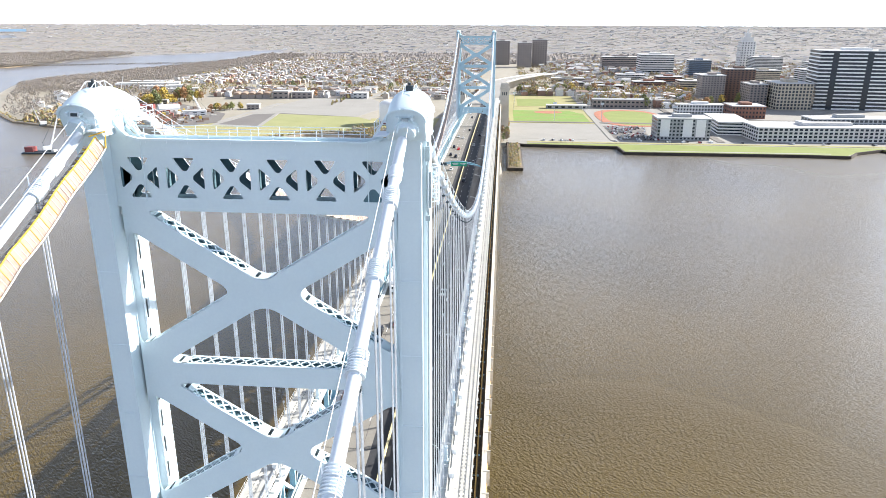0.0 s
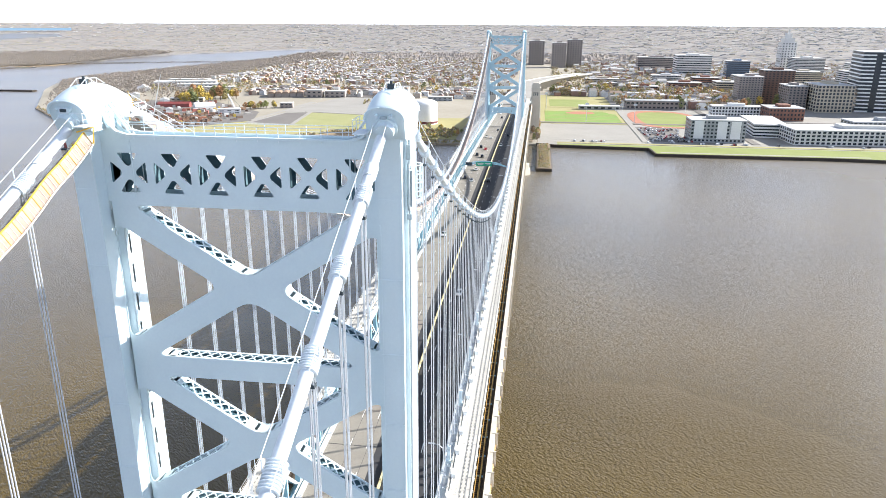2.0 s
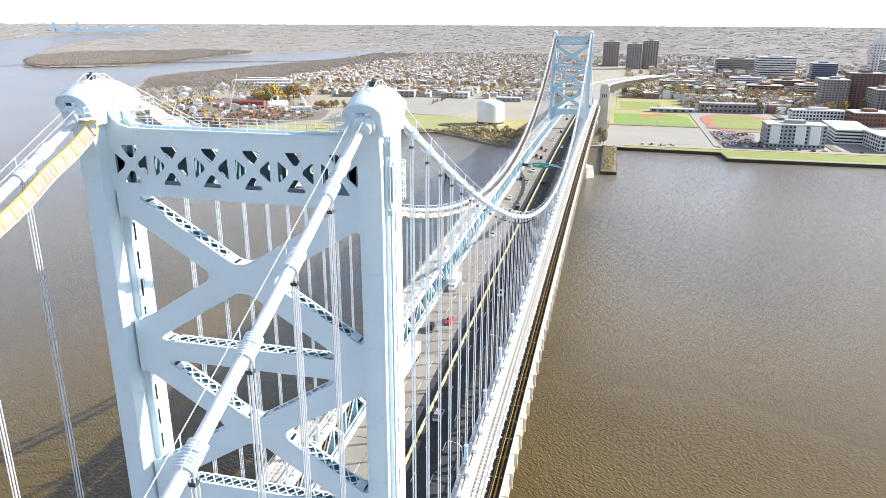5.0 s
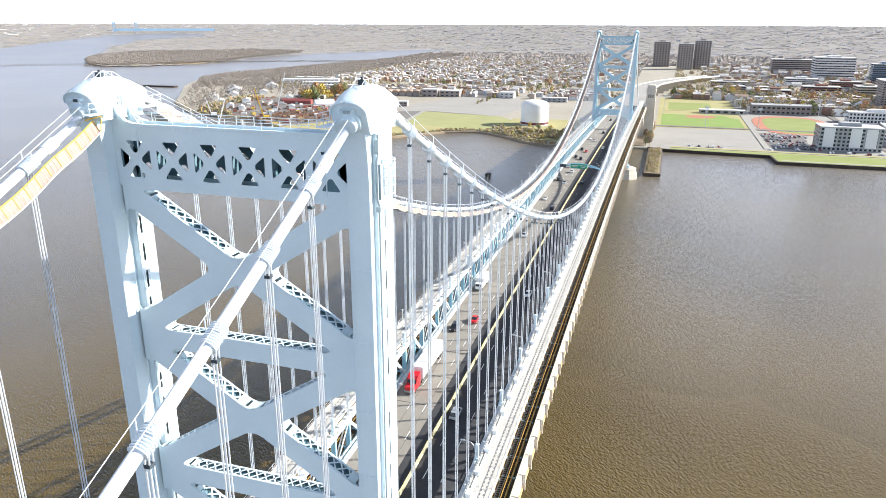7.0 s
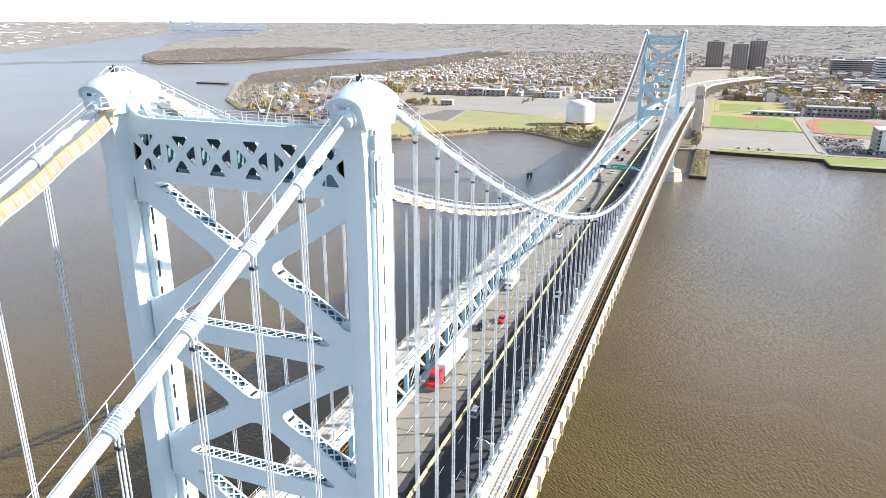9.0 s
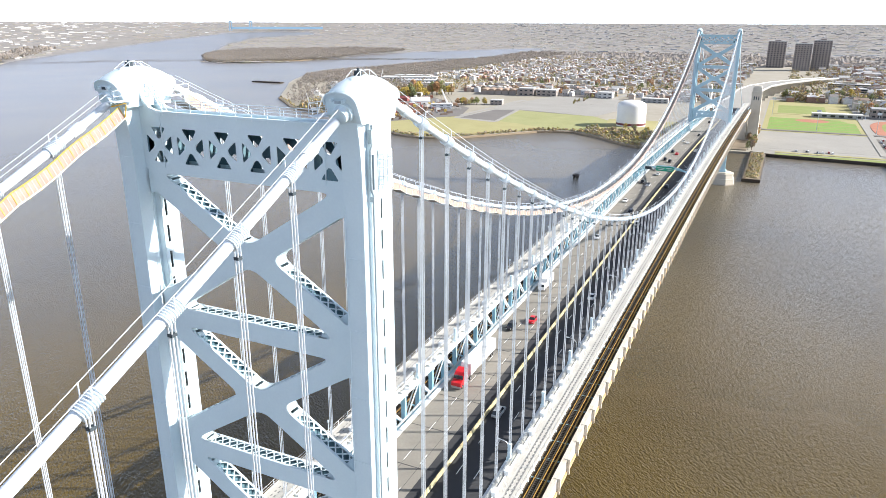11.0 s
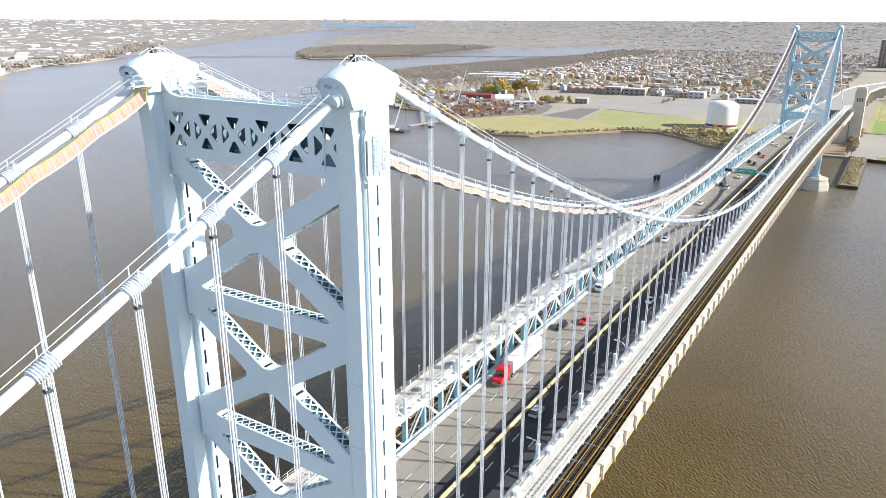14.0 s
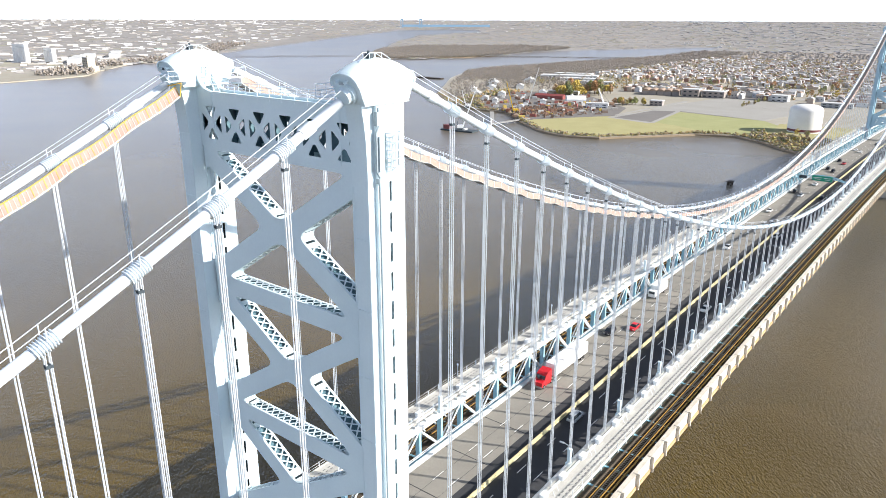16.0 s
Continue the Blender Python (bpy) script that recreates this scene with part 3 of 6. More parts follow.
def hanger_xs():
    xs = []
    x = -12.1
    while x > -150:
        xs.append(x); x -= 7.05
    for i in range(77):
        xs.append(11.4 + 6.775 * i)
    return xs

HX = hanger_xs()
for s in (1, -1):
    for x in HX:
        z = cable_z(x)
        h = thing("suspender", "four parallel wire ropes hanging from a ribbed cable clamp", "suspender rope", "suspenders of the bridge", at=(x, s * CY, 0))
        bm = bmesh.new()
        for dx in (-0.17, 0.17):
            for dy in (-0.15, 0.15):
                tube(bm, [(dx, dy, 48.2 + dz(x)), (dx, dy, z - 0.3)], 0.06, 5, cap=False)
        part("wire_rope", bm, ROPE, h)
        if x < 150:
            part("rope_separator", boxes((-0.24, 0.24, -0.22, 0.22, z - 1.75, z - 1.5)), DARK, h, "dark rope separator")
        sl = (cable_z(x + 0.5) - cable_z(x - 0.5))
        bm = clamp_mesh(sl)
        bmesh.ops.translate(bm, verts=bm.verts, vec=(0, 0, z))
        part("clamp", bm, CABLE, h)
        if x < 300:
            bm = bmesh.new()
            for dy in (-0.55, 0.55):
                tube(bm, [(0, dy, z + 0.35), (0, dy, z + 1.35)], 0.045, 5)
            tube(bm, [(0, -0.58, z + 0.38), (0, 0.58, z + 0.38)], 0.06, 5)
            part("rope_post", bm, CABLE, h)

# ---- bridge deck ----
deck = thing("bridge_deck", "grey concrete bridge roadway slab on steel floor beams", "bridge deck", kind="structure")
RW = 12.0
part("road_slab", lboxes((END0, END1, -RW, RW, ROAD - 0.6, ROAD)), CONCRETE, deck)
bm = bmesh.new()
for s in (1, -1):
    lbox(bm, END0, END1, min(s * RW, s * 12.9), max(s * RW, s * 12.9), ROAD - 0.4, ROAD + 0.42)
part("kerb", bm, PALE, deck, "pale concrete kerb strip")
bm = bmesh.new()
x = END0
while x < END1:
    box(bm, x - 0.25, x + 0.25, -20, 20, ROAD - 3.2 + dz(x), ROAD - 0.7 + dz(x))
    x += PANEL
part("floor_beam", bm, TEAL, deck)
# deck joints
JOINT = mat("dark_road_joint", (0.05, 0.05, 0.05), (0.03, 0.03, 0.03), 0.9)
bm = bmesh.new()
x = -100.0
while x < 640:
    box(bm, x - 0.1, x + 0.1, -RW + 0.1, RW - 0.1, ROAD - 0.05 + dz(x), ROAD + 0.012 + dz(x))
    x += PANEL * 2
for yy in (3.6, 7.2):
    lbox(bm, -100, 640, yy - 0.03, yy + 0.03, ROAD - 0.05, ROAD + 0.01)
part("slab_joint", bm, JOINT, deck)
# lane dashes
dash_mesh = None
for yy in (-7.3, -3.75, 3.85, 7.35):
    x = -96.0
    while x < 640:
        if dash_mesh is None:
            d = part("lane_dash", boxes((-1.6, 1.6, -0.08, 0.08, 0.0, 0.009)), WHITE, deck)
            dash_mesh = d.data
        else:
            d = new("lane_dash", dash_mesh)
            d.parent = deck
        d.location = (x, yy, ROAD + 0.014 + dz(x))
        d.rotation_euler = (0, -math.atan((dz(x + 1) - dz(x - 1)) / 2), 0)
        x += 11.0

BARRIER = mat("weathered_yellow_barrier", (0.60, 0.52, 0.28), (0.44, 0.39, 0.24), 0.8, scale=0.35, fine=8, mix=0.8)
# Asphalt darkened so its colour carries the walkway and barrier shadow
LANESHADE = mat("shade_dark_asphalt", (0.040, 0.041, 0.045), (0.028, 0.029, 0.032), 0.85, scale=0.2, fine=20, mix=1.0, bump=0.004)
part("lane_shade_overlay", lboxes((END0, END1, -11.95, 1.85, ROAD - 0.1, ROAD + 0.006)), LANESHADE, deck, "asphalt lanes darkened for the walkway's shade")
# movable median barrier: yellow capped blocks in a row
barrier = thing("median_barrier", "long movable concrete median barrier with a yellow top", "road barrier")
blk = None
BARY = -1.25
x = -100.0
while x < 640:
    if blk is None:
        bm = bmesh.new()
        prof = [(-0.21, 0), (-0.21, 0.15), (-0.09, 0.36), (-0.09, 0.66), (-0.13, 0.72), (-0.13, 0.86), (0.13, 0.86), (0.13, 0.72), (0.09, 0.66), (0.09, 0.36), (0.21, 0.15), (0.21, 0)]
        A = [bm.verts.new((-1.95, a, b)) for a, b in prof]
        B = [bm.verts.new((1.95, a, b)) for a, b in prof]
        for i in range(len(prof)):
            bm.faces.new((A[i], A[(i + 1) % len(prof)], B[(i + 1) % len(prof)], B[i]))
        bm.faces.new(A[::-1]); bm.faces.new(B)
        blk = part("barrier_block", bm, BARRIER, barrier)
        blk.location = (x, BARY, ROAD + dz(x))
    else:
        o = new("barrier_block", blk.data)
        o.parent, o.location = barrier, (x, BARY, ROAD + dz(x))
    x += 4.0

STAIN = mat("rust_stained_cream", (0.50, 0.36, 0.20), (0.36, 0.23, 0.11), 0.8, scale=0.5, fine=8, mix=1.0)
SLOT = mat("grey_drain_slot", (0.20, 0.20, 0.19), (0.13, 0.13, 0.125), 0.9, scale=2)
CREAM = mat("cream_white_paint", (0.60, 0.58, 0.52), (0.46, 0.44, 0.39), 0.6, scale=0.5, fine=9)
BOXM = mat("white_utility_box", (0.74, 0.77, 0.78), (0.60, 0.63, 0.65), 0.5, scale=1)
# stiffening trusses, walkways, tracks and outer parapets
ZB, ZT = 40.6, 47.9
DIAG = {}
for s in (1, -1):
    tr = thing("stiffening_truss", "blue steel stiffening truss along the roadway", "bridge truss", "stiffening trusses")
    y = s * CY
    part("bottom_chord", lboxes((END0, END1, y - 0.45, y + 0.45, ZB - 0.5, ZB + 0.5)), TEAL, tr)
    part("top_chord", lboxes((END0, END1, y - 0.6, y + 0.6, ZT - 0.45, ZT + 0.45)), PALE, tr)
    vm = dm = pm = None
    i = 0
    x = TX0 - PANEL * 22
    while x < 700:
        if abs(x - TX0) > 3 and abs(x - TX1) > 3:
            if vm is None:
                v = part("vertical", boxes((-0.3, 0.3, -0.5, 0.5, ZB + 0.5, ZT - 0.45)), TEAL, tr)
                vm = v.data
            else:
                v = new("vertical", vm); v.parent = tr
            v.location = (x, y, dz(x))
        sg = 1 if i % 2 else -1
        key = "dm%d" % sg
        if key not in DIAG:
            bm = bmesh.new()
            a, b = ((0, ZB + 0.4), (PANEL, ZT - 0.4)) if sg > 0 else ((0, ZT - 0.4), (PANEL, ZB + 0.4))
            for dy in (-0.3, 0.3):
                beam(bm, (a[0], dy, a[1]), (b[0], dy, b[1]), 0.12, 0.42)
            d = part("diagonal", bm, PALE, tr)
            DIAG[key] = d.data
        else:
            d = new("diagonal", DIAG[key]); d.parent = tr
        d.location = (x, y, dz(x + PANEL / 2))
        i += 1
        x += PANEL
    # tall posts on every third panel point
    k = -7
    while TX0 + 45.9 + 19.65 * k < 660:
        x = TX0 + 45.9 + 19.65 * k
        if abs(x - TX0) > 4 and abs(x - TX1) > 4:
            if pm is None:
                bm = boxes((-0.24, 0.24, -0.3, 0.3, ZT + 0.2, 51.6), (-0.29, 0.29, -0.35, 0.35, 51.5, 51.75), (-0.42, 0.42, -0.45, 0.45, ZT + 0.3, ZT + 1.1))
                p = part("post", bm, BLUE, tr)
                pm = p.data
            else:
                p = new("post", pm); p.parent = tr
            p.location = (x, y, dz(x))
        k += 1
    # road side guard rails
    for zz in (0.55, 0.95):
        part("guard_rail", lboxes((END0, 700, s * 12.95 - 0.06, s * 12.95 + 0.06, ROAD + 0.42 + zz - 0.06, ROAD + 0.42 + zz + 0.06)), PALE, tr)
    # walkway above the track
    w = thing("walkway", "raised white footway with low railings beside the truss", "walkway", "bridge walkways")
    WZ = 49.0
    WALKM = bpy.data.materials.get("footway_concrete") or mat("footway_concrete", (0.50, 0.485, 0.44), (0.40, 0.385, 0.345), 0.85, scale=0.3, fine=10)
    part("walkway_floor", lboxes((END0, END1, min(s * 14.9, s * 19.1), max(s * 14.9, s * 19.1), WZ - 0.25, WZ)), WALKM, w)
    for yy in (15.0, 19.0):
        for zz in (0.55, 1.1):
            part("rail", lboxes((END0, 700, s * yy - 0.025, s * yy + 0.025, WZ + zz - 0.025, WZ + zz + 0.025)), CREAM, w)
        part("fascia", lboxes((END0, 700, s * yy - 0.12, s * yy + 0.12, WZ - 0.45, WZ + 0.12)), CREAM, w)
    pm2 = None
    x = -100.0
    while x < 640:
        if pm2 is None:
            bm = bmesh.new()
            for yy in (15.0, 19.0):
                box(bm, -0.06, 0.06, s * yy - 0.06, s * yy + 0.06, WZ, WZ + 1.2)
            box(bm, -0.12, 0.12, min(s * 14.0, s * 19.3), max(s * 14.0, s * 19.3), WZ - 0.7, WZ - 0.25)
            beam(bm, (0, s * 14.4, 46.0), (0, s * 18.8, WZ - 0.5), 0.2, 0.25)
            q = part("bracket", bm, PALE, w)
            pm2 = q.data
        else:
            q = new("bracket", pm2); q.parent = w
        q.location = (x, 0, dz(x))
        x += PANEL / 2
    # drain slots in two rows along the middle, utility boxes and stands beside the truss
    V, F = [], []
    x = -100.0
    while x < 640:
        for yy in (17.2, 17.85):
            xa, xb, ya, yb, za, zb = x, x + 0.62, s * yy - 0.1, s * yy + 0.1, WZ - 0.02 + dz(x), WZ + 0.012 + dz(x)
            b0 = len(V)
            V += [(xa, ya, za), (xb, ya, za), (xb, yb, za), (xa, yb, za), (xa, ya, zb), (xb, ya, zb), (xb, yb, zb), (xa, yb, zb)]
            F += [tuple(b0 + j for j in f) for f in BOXF]
        x += 1.09
    tagged(raw("drain_slot", V, F, SLOT, w), kind="stuff")
    bmx = smx = None
    i = 0
    x = TX0 - PANEL * 12
    while x < 560:
        if abs(x - TX0) > 4:
            if bmx is None:
                bm = boxes((-0.75, 0.75, -0.4, 0.4, WZ + 0.25, WZ + 0.95), (-0.82, 0.82, -0.46, 0.46, WZ + 0.95, WZ + 1.05), (-0.6, -0.45, -0.3, 0.3, WZ, WZ + 0.25), (0.45, 0.6, -0.3, 0.3, WZ, WZ + 0.25))
                q = part("utility_box", bm, BOXM, w, "white utility box")
                bmx = q.data
            else:
                q = new("utility_box", bmx); q.parent = w
            q.location = (x + 1.7 + (i * 0.37) % 0.8, s * 15.6, dz(x))
            if s > 0 and i > 0 and i % 2:
                bpy.data.objects.remove(q)
            if smx is None:
                bm = bmesh.new()
                tube(bm, [(-0.7, -0.6, WZ), (-0.7, 0.0, WZ + 1.3), (0.7, 0.0, WZ + 1.3), (0.7, -0.6, WZ)], 0.06, 6)
                q = part("pipe_stand", bm, BOXM, w)
                smx = q.data
            else:
                q = new("pipe_stand", smx); q.parent = w
            q.location = (x - 1.9, s * 16.0, dz(x))
            if s > 0 and i > 0 or i % 2:
                bpy.data.objects.remove(q)
        i += 1
        x += PANEL
    bm = bmesh.new()
    lbox(bm, END0, 700, s * 15.5 - 0.11, s * 15.5 + 0.11, WZ + 0.05, WZ + 0.27)
    part("service_pipe", bm, BOXM, w)
    # railway bed
    t = thing("railway_track", "single rusty railway track on dark sleepers", "railway track", "railway tracks")
    TZ = 41.2
    part("track_bed", lboxes((END0, END1, min(s * 15.2, s * 20.8), max(s * 15.2, s * 20.8), TZ - 0.5, TZ)), BALLAST, t)
    for yy in (17.2, 17.55, 18.4, 18.75):
        bm = bmesh.new()
        lbox(bm, END0, END1, s * yy - 0.07, s * yy + 0.07, TZ + 0.18, TZ + 0.36)
        part("rail", bm, RAILM if yy in (17.2, 18.75) else SLEEPER, t)
    bm = bmesh.new()
    lbox(bm, END0, END1, s * 19.55 - 0.14, s * 19.55 + 0.14, TZ + 0.25, TZ + 0.5)
    part("third_rail", bm, RAILM, t)
    bm = bmesh.new()
    lbox(bm, END0, END1, s * 16.4 - 0.12, s * 16.4 + 0.12, TZ + 0.2, TZ + 0.5)
    part("cable_trough", bm, BALLAST, t)
    V, F = [], []
    x = -100.0
    while x < 640:
        b0 = len(V)
        xa, xb, ya, yb, za, zb = x - 0.13, x + 0.13, s * 18.1 - 1.5, s * 18.1 + 1.5, TZ + dz(x), TZ + 0.19 + dz(x)
        V += [(xa, ya, za), (xb, ya, za), (xb, yb, za), (xa, yb, za), (xa, ya, zb), (xb, ya, zb), (xb, yb, zb), (xa, yb, zb)]
        F += [tuple(b0 + j for j in f) for f in BOXF]
        x += 0.62
    tagged(raw("sleeper", V, F, SLEEPER, t), kind="stuff")
    # outer parapet
    p = thing("outer_parapet", "cream painted outer edge girder with ribs", "parapet", "outer parapets")
    ym = s * 21.0
    part("edge_girder", lboxes((END0, END1, ym - 0.45, ym + 0.45, ROAD - 3.0, ROAD + 0.15)), PARAPET, p)
    part("edge_cap", lboxes((END0, END1, ym - 0.5, ym + 0.5, ROAD + 0.15, ROAD + 0.3)), PARAPET, p)
    part("stained_lip", lboxes((END0, END1, min(ym + s * 0.45, ym + s * 0.7), max(ym + s * 0.45, ym + s * 0.7), ROAD - 3.0, ROAD - 2.2)), STAIN, p, "rust-stained lower lip")
    rm = None
    x = TX0 - PANEL * 15
    while x < 640:
        if rm is None:
            r = part("rib", boxes((-0.14, 0.14, -0.75, 0.4, ROAD - 2.9, ROAD + 0.42)), PARAPET, p)
            rm = r.data
        else:
            r = new("rib", rm); r.parent = p
        r.location = (x, ym + s * 0.35, dz(x))
        x += PANEL

# ---- land ----
EYE_Z = 123.0
def far_z(r):
    """Lift of the far land, shaped so the camera sees it reach the skyline."""
    if r < 2400:
        return 0.0
    u = min(1.0, (r - 2400) / 2450)
    d0, d1 = math.atan(EYE_Z / 2400), math.radians(0.20)
    dep = d0 + (d1 - d0) * (1 - (1 - u) ** 1.6)
    return max(0.0, EYE_Z - r * math.tan(dep))

LAND = mat("suburban_ground", (0.37, 0.34, 0.285), (0.25, 0.225, 0.165), 0.95, scale=0.012, fine=9, mix=1.2)
SHORE = [(655, -3000), (660, -420), (681, -406), (660, -372), (639, -357), (643, -316), (642, -144), (675, -142), (681, -47), (689, -28), (684, 20), (676, 76), (690, 99),
         (722, 128), (746, 163), (740, 185), (731, 203), (690, 236), (642, 274), (632, 306), (640, 335), (655, 358), (690, 400), (725, 432), (760, 470), (762, 520), (800, 600), (900, 700),
         (1050, 800), (1150, 868), (1211, 901), (1300, 945), (1460, 978), (1570, 950), (1770, 930), (2070, 900), (2400, 880), (2735, 894), (3100, 960), (3500, 1120), (4950, 1500)]

def land_grid(name, outline, z, material, label):
    bm = bmesh.new()
    vs = [bm.verts.new((x, y, z)) for x, y in outline]
    f = bm.faces.new(vs)
    if f.normal.z < 0:
        f.normal_flip()
    low = [bm.verts.new((x, y, -3)) for x, y in outline]
    for i in range(len(vs)):
        j = (i + 1) % len(vs)
        bm.faces.new((vs[i], vs[j], low[j], low[i]))
    bmesh.ops.recalc_face_normals(bm, faces=bm.faces)
    bmesh.ops.triangulate(bm, faces=[f])
    return tagged(part(name, bm, material), label, "ground", kind="structure")

land_grid("ground", SHORE + [(4950, -3000)], 2.0, LAND, "flat built-up riverbank ground with streets and lots")
# far land: a wide ring sector raised to fit the camera's skyline
bm = bmesh.new()
rows_ = []
for i in range(29):
    r = 2400 + 2540 * i / 28
    rows_.append([bm.verts.new((r * math.cos(a) - 60, r * math.sin(a) - 40, (2.0 if i > 1 else (-0.6, 0.6)[i]) + far_z(r))) for a in [radians(-180 + 4 * k) for k in range(90)]])
for a, b in zip(rows_, rows_[1:]):
    for k in range(90):
        bm.faces.new((a[k], b[k], b[(k + 1) % 90], a[(k + 1) % 90]))
# Far ground greyed: distance haze is put into its colour
FARLAND = mat("far_hazed_ground", (0.29, 0.275, 0.255), (0.19, 0.175, 0.16), 0.95, scale=0.004, fine=7, mix=0.9)
tagged(part("backdrop", bm, FARLAND, smooth=True), "far wooded and built-up land raised to the camera's skyline", "distance", kind="structure")

def gz(x, y, up=0.0):
    return 2.0 + far_z(math.hypot(x + 60, y + 40)) + up

land_grid("ground_north_bank", [(-800, 1500), (300, 1440), (531, 1466), (640, 1490), (708, 1516), (800, 1640), (990, 1840), (1124, 1866), (1400, 2060), (1739, 2314), (1900, 2450), (1500, 3200), (-800, 3200)], 2.0, LAND, "low industrial riverbank ground across the river")
ISLAND = [(1640, 1500), (1700, 1430), (1846, 1350), (2060, 1340), (2314, 1378), (2500, 1380), (2700, 1420), (2750, 1700), (2400, 2000), (2100, 1930), (1850, 1760), (1690, 1590)]
WOODG = mat("leaf_litter_ground", (0.21, 0.165, 0.11), (0.14, 0.11, 0.07), 0.95, scale=0.03)
land_grid("ground_island", ISLAND, 2.2, WOODG, "wooded river island of brown leafless trees")

def far_water(name, left, right, n=40):
    """A reach of the river over the swelling far land, between two banks."""
    def at(pts, f):
        k = f * (len(pts) - 1)
        i = min(int(k), len(pts) - 2)
        a, b = pts[i], pts[i + 1]
        return a[0] + (b[0] - a[0]) * (k - i), a[1] + (b[1] - a[1]) * (k - i)
    V, F = [], []
    m = 12
    for i in range(n + 1):
        a, b = at(left, i / n), at(right, i / n)
        for j in range(m + 1):
            x, y = a[0] + (b[0] - a[0]) * j / m, a[1] + (b[1] - a[1]) * j / m
            V.append((x, y, 0.12 if math.hypot(x + 60, y + 40) < 2420 else gz(x, y, 0.6)))
    for i in range(n):
        for j in range(m):
            q = i * (m + 1) + j
            F.append((q, q + 1, q + m + 2, q + m + 1))
    tagged(raw(name, V, F, WATER), "distant reach of the river", "water", kind="structure")

def swell(x, y):
    """Where a place on the flat comes to lie on the swelling land, seen along the same line."""
    R = math.hypot(x + 60, y + 40)
    if R < 2400:
        return x, y
    d0, d1 = math.atan(EYE_Z / 2400), math.radians(0.20)
    f = min(0.999, (d0 - math.atan(EYE_Z / R)) / (d0 - d1))
    r = 2400 + 2450 * (1 - (1 - f) ** (1 / 1.6))
    return -60 + (x + 60) * r / R, -40 + (y + 40) * r / R

UP_L = [swell(*p) for p in ((1140, 1872), (1400, 2068), (1739, 2314), (2114, 2566), (2618, 2923), (3349, 3441), (4175, 3977), (5415, 4782), (6300, 4900))]
UP_R = [swell(*p) for p in ((1500, 1400), (1640, 1550), (1850, 1760), (2096, 1926), (2400, 2180), (2706, 2421), (4066, 3372), (5285, 3684), (6100, 4300))]
far_water("water_upstream", UP_L, UP_R)
CH_L = [swell(*p) for p in ((1760, 1380), (1900, 1345), (2060, 1335), (2314, 1370), (2500, 1330), (2632, 1262), (2982, 1120), (3198, 1000))]
CH_R = [swell(*p) for p in ((1700, 936), (1850, 925), (2070, 898), (2280, 890), (2400, 885), (2671, 900), (3000, 930), (3150, 960))]
far_water("water_channel", CH_L, CH_R)
ISLAND_S = [swell(*p) for p in ISLAND]

# ---- riverside patches ----
rng = random.Random(7)
GRASS = mat("mown_grass", (0.25, 0.29, 0.08), (0.17, 0.205, 0.05), 0.95, scale=0.05, fine=12, mix=1.0)
LAWN = mat("patchy_lawn", (0.33, 0.325, 0.15), (0.22, 0.235, 0.08), 0.95, scale=0.04, fine=10, mix=1.2)
DRY = mat("dry_grass", (0.37, 0.335, 0.155), (0.27, 0.25, 0.10), 0.95, scale=0.04, fine=10, mix=1.0)
TURF = mat("striped_turf", (0.16, 0.30, 0.04), (0.15, 0.27, 0.05), 0.9, scale=0.05)
CLAY = mat("red_clay", (0.42, 0.17, 0.10), (0.33, 0.13, 0.08), 0.9, scale=0.1)
ASPH = mat("lot_asphalt", (0.19, 0.175, 0.16), (0.12, 0.11, 0.10), 0.9, scale=0.03, fine=14, mix=1.1)
PALELOT = mat("pale_gravel_lot", (0.33, 0.315, 0.285), (0.25, 0.24, 0.215), 0.9, scale=0.03, fine=12, mix=1.0)
MUD = mat("brown_mud_bank", (0.34, 0.27, 0.185), (0.21, 0.155, 0.10), 0.9, scale=0.08, mix=1.0)
QUAY = mat("dark_timber_quay", (0.07, 0.055, 0.04), (0.04, 0.03, 0.025), 0.9, scale=0.2)
_patch = [0]

def patch(name, pts, material, label, category="ground"):
    """A sheet of ground cover; each next one lies a little higher."""
    _patch[0] += 1
    z = 2.03 + 0.012 * _patch[0]
    bm = bmesh.new()
    f = bm.faces.new([bm.verts.new((x, y, z)) for x, y in pts])
    bm.normal_update()
    if f.normal.z < 0:
        f.normal_flip()
    r = bmesh.ops.extrude_face_region(bm, geom=[f])
    bmesh.ops.translate(bm, verts=[v for v in r["geom"] if isinstance(v, bmesh.types.BMVert)], vec=(0, 0, -0.3))
    bmesh.ops.recalc_face_normals(bm, faces=bm.faces)
    return tagged(part(name, bm, material), label, category, kind="structure")

def rect(x0, x1, y0, y1):
    return [(x0, y0), (x1, y0), (x1, y1), (x0, y1)]

patch("ground_waterfront", rect(690, 1250, -900, -30), PALELOT, "asphalt and pale paving of the waterfront blocks")
patch("ground_promenade", [(656, -420), (680, -404), (660, -370), (643, -355), (646, -316), (645, -146), (678, -144), (683, -50), (694, -50), (694, -420)], GRASS, "mown grass strip along the quay", "lawn")
patch("pavement_promenade", [(652, -345), (656, -345), (656, -150), (652, -150)], PALELOT, "pale footpath along the quay", "pavement")
patch("road_waterfront", rect(706, 716, -480, -30), PALELOT, "pale waterfront road", "road")
patch("ground_gravel", rect(722, 800, -140, -44), PALELOT, "bare pale gravel lot", "lot")
patch("ground_parking", rect(722, 835, -190, -146), ASPH, "striped asphalt parking lot", "lot")
patch("ground_ballfield_edge", rect(850, 1225, -142, -32), DRY, "worn grass round the ball fields", "lawn")
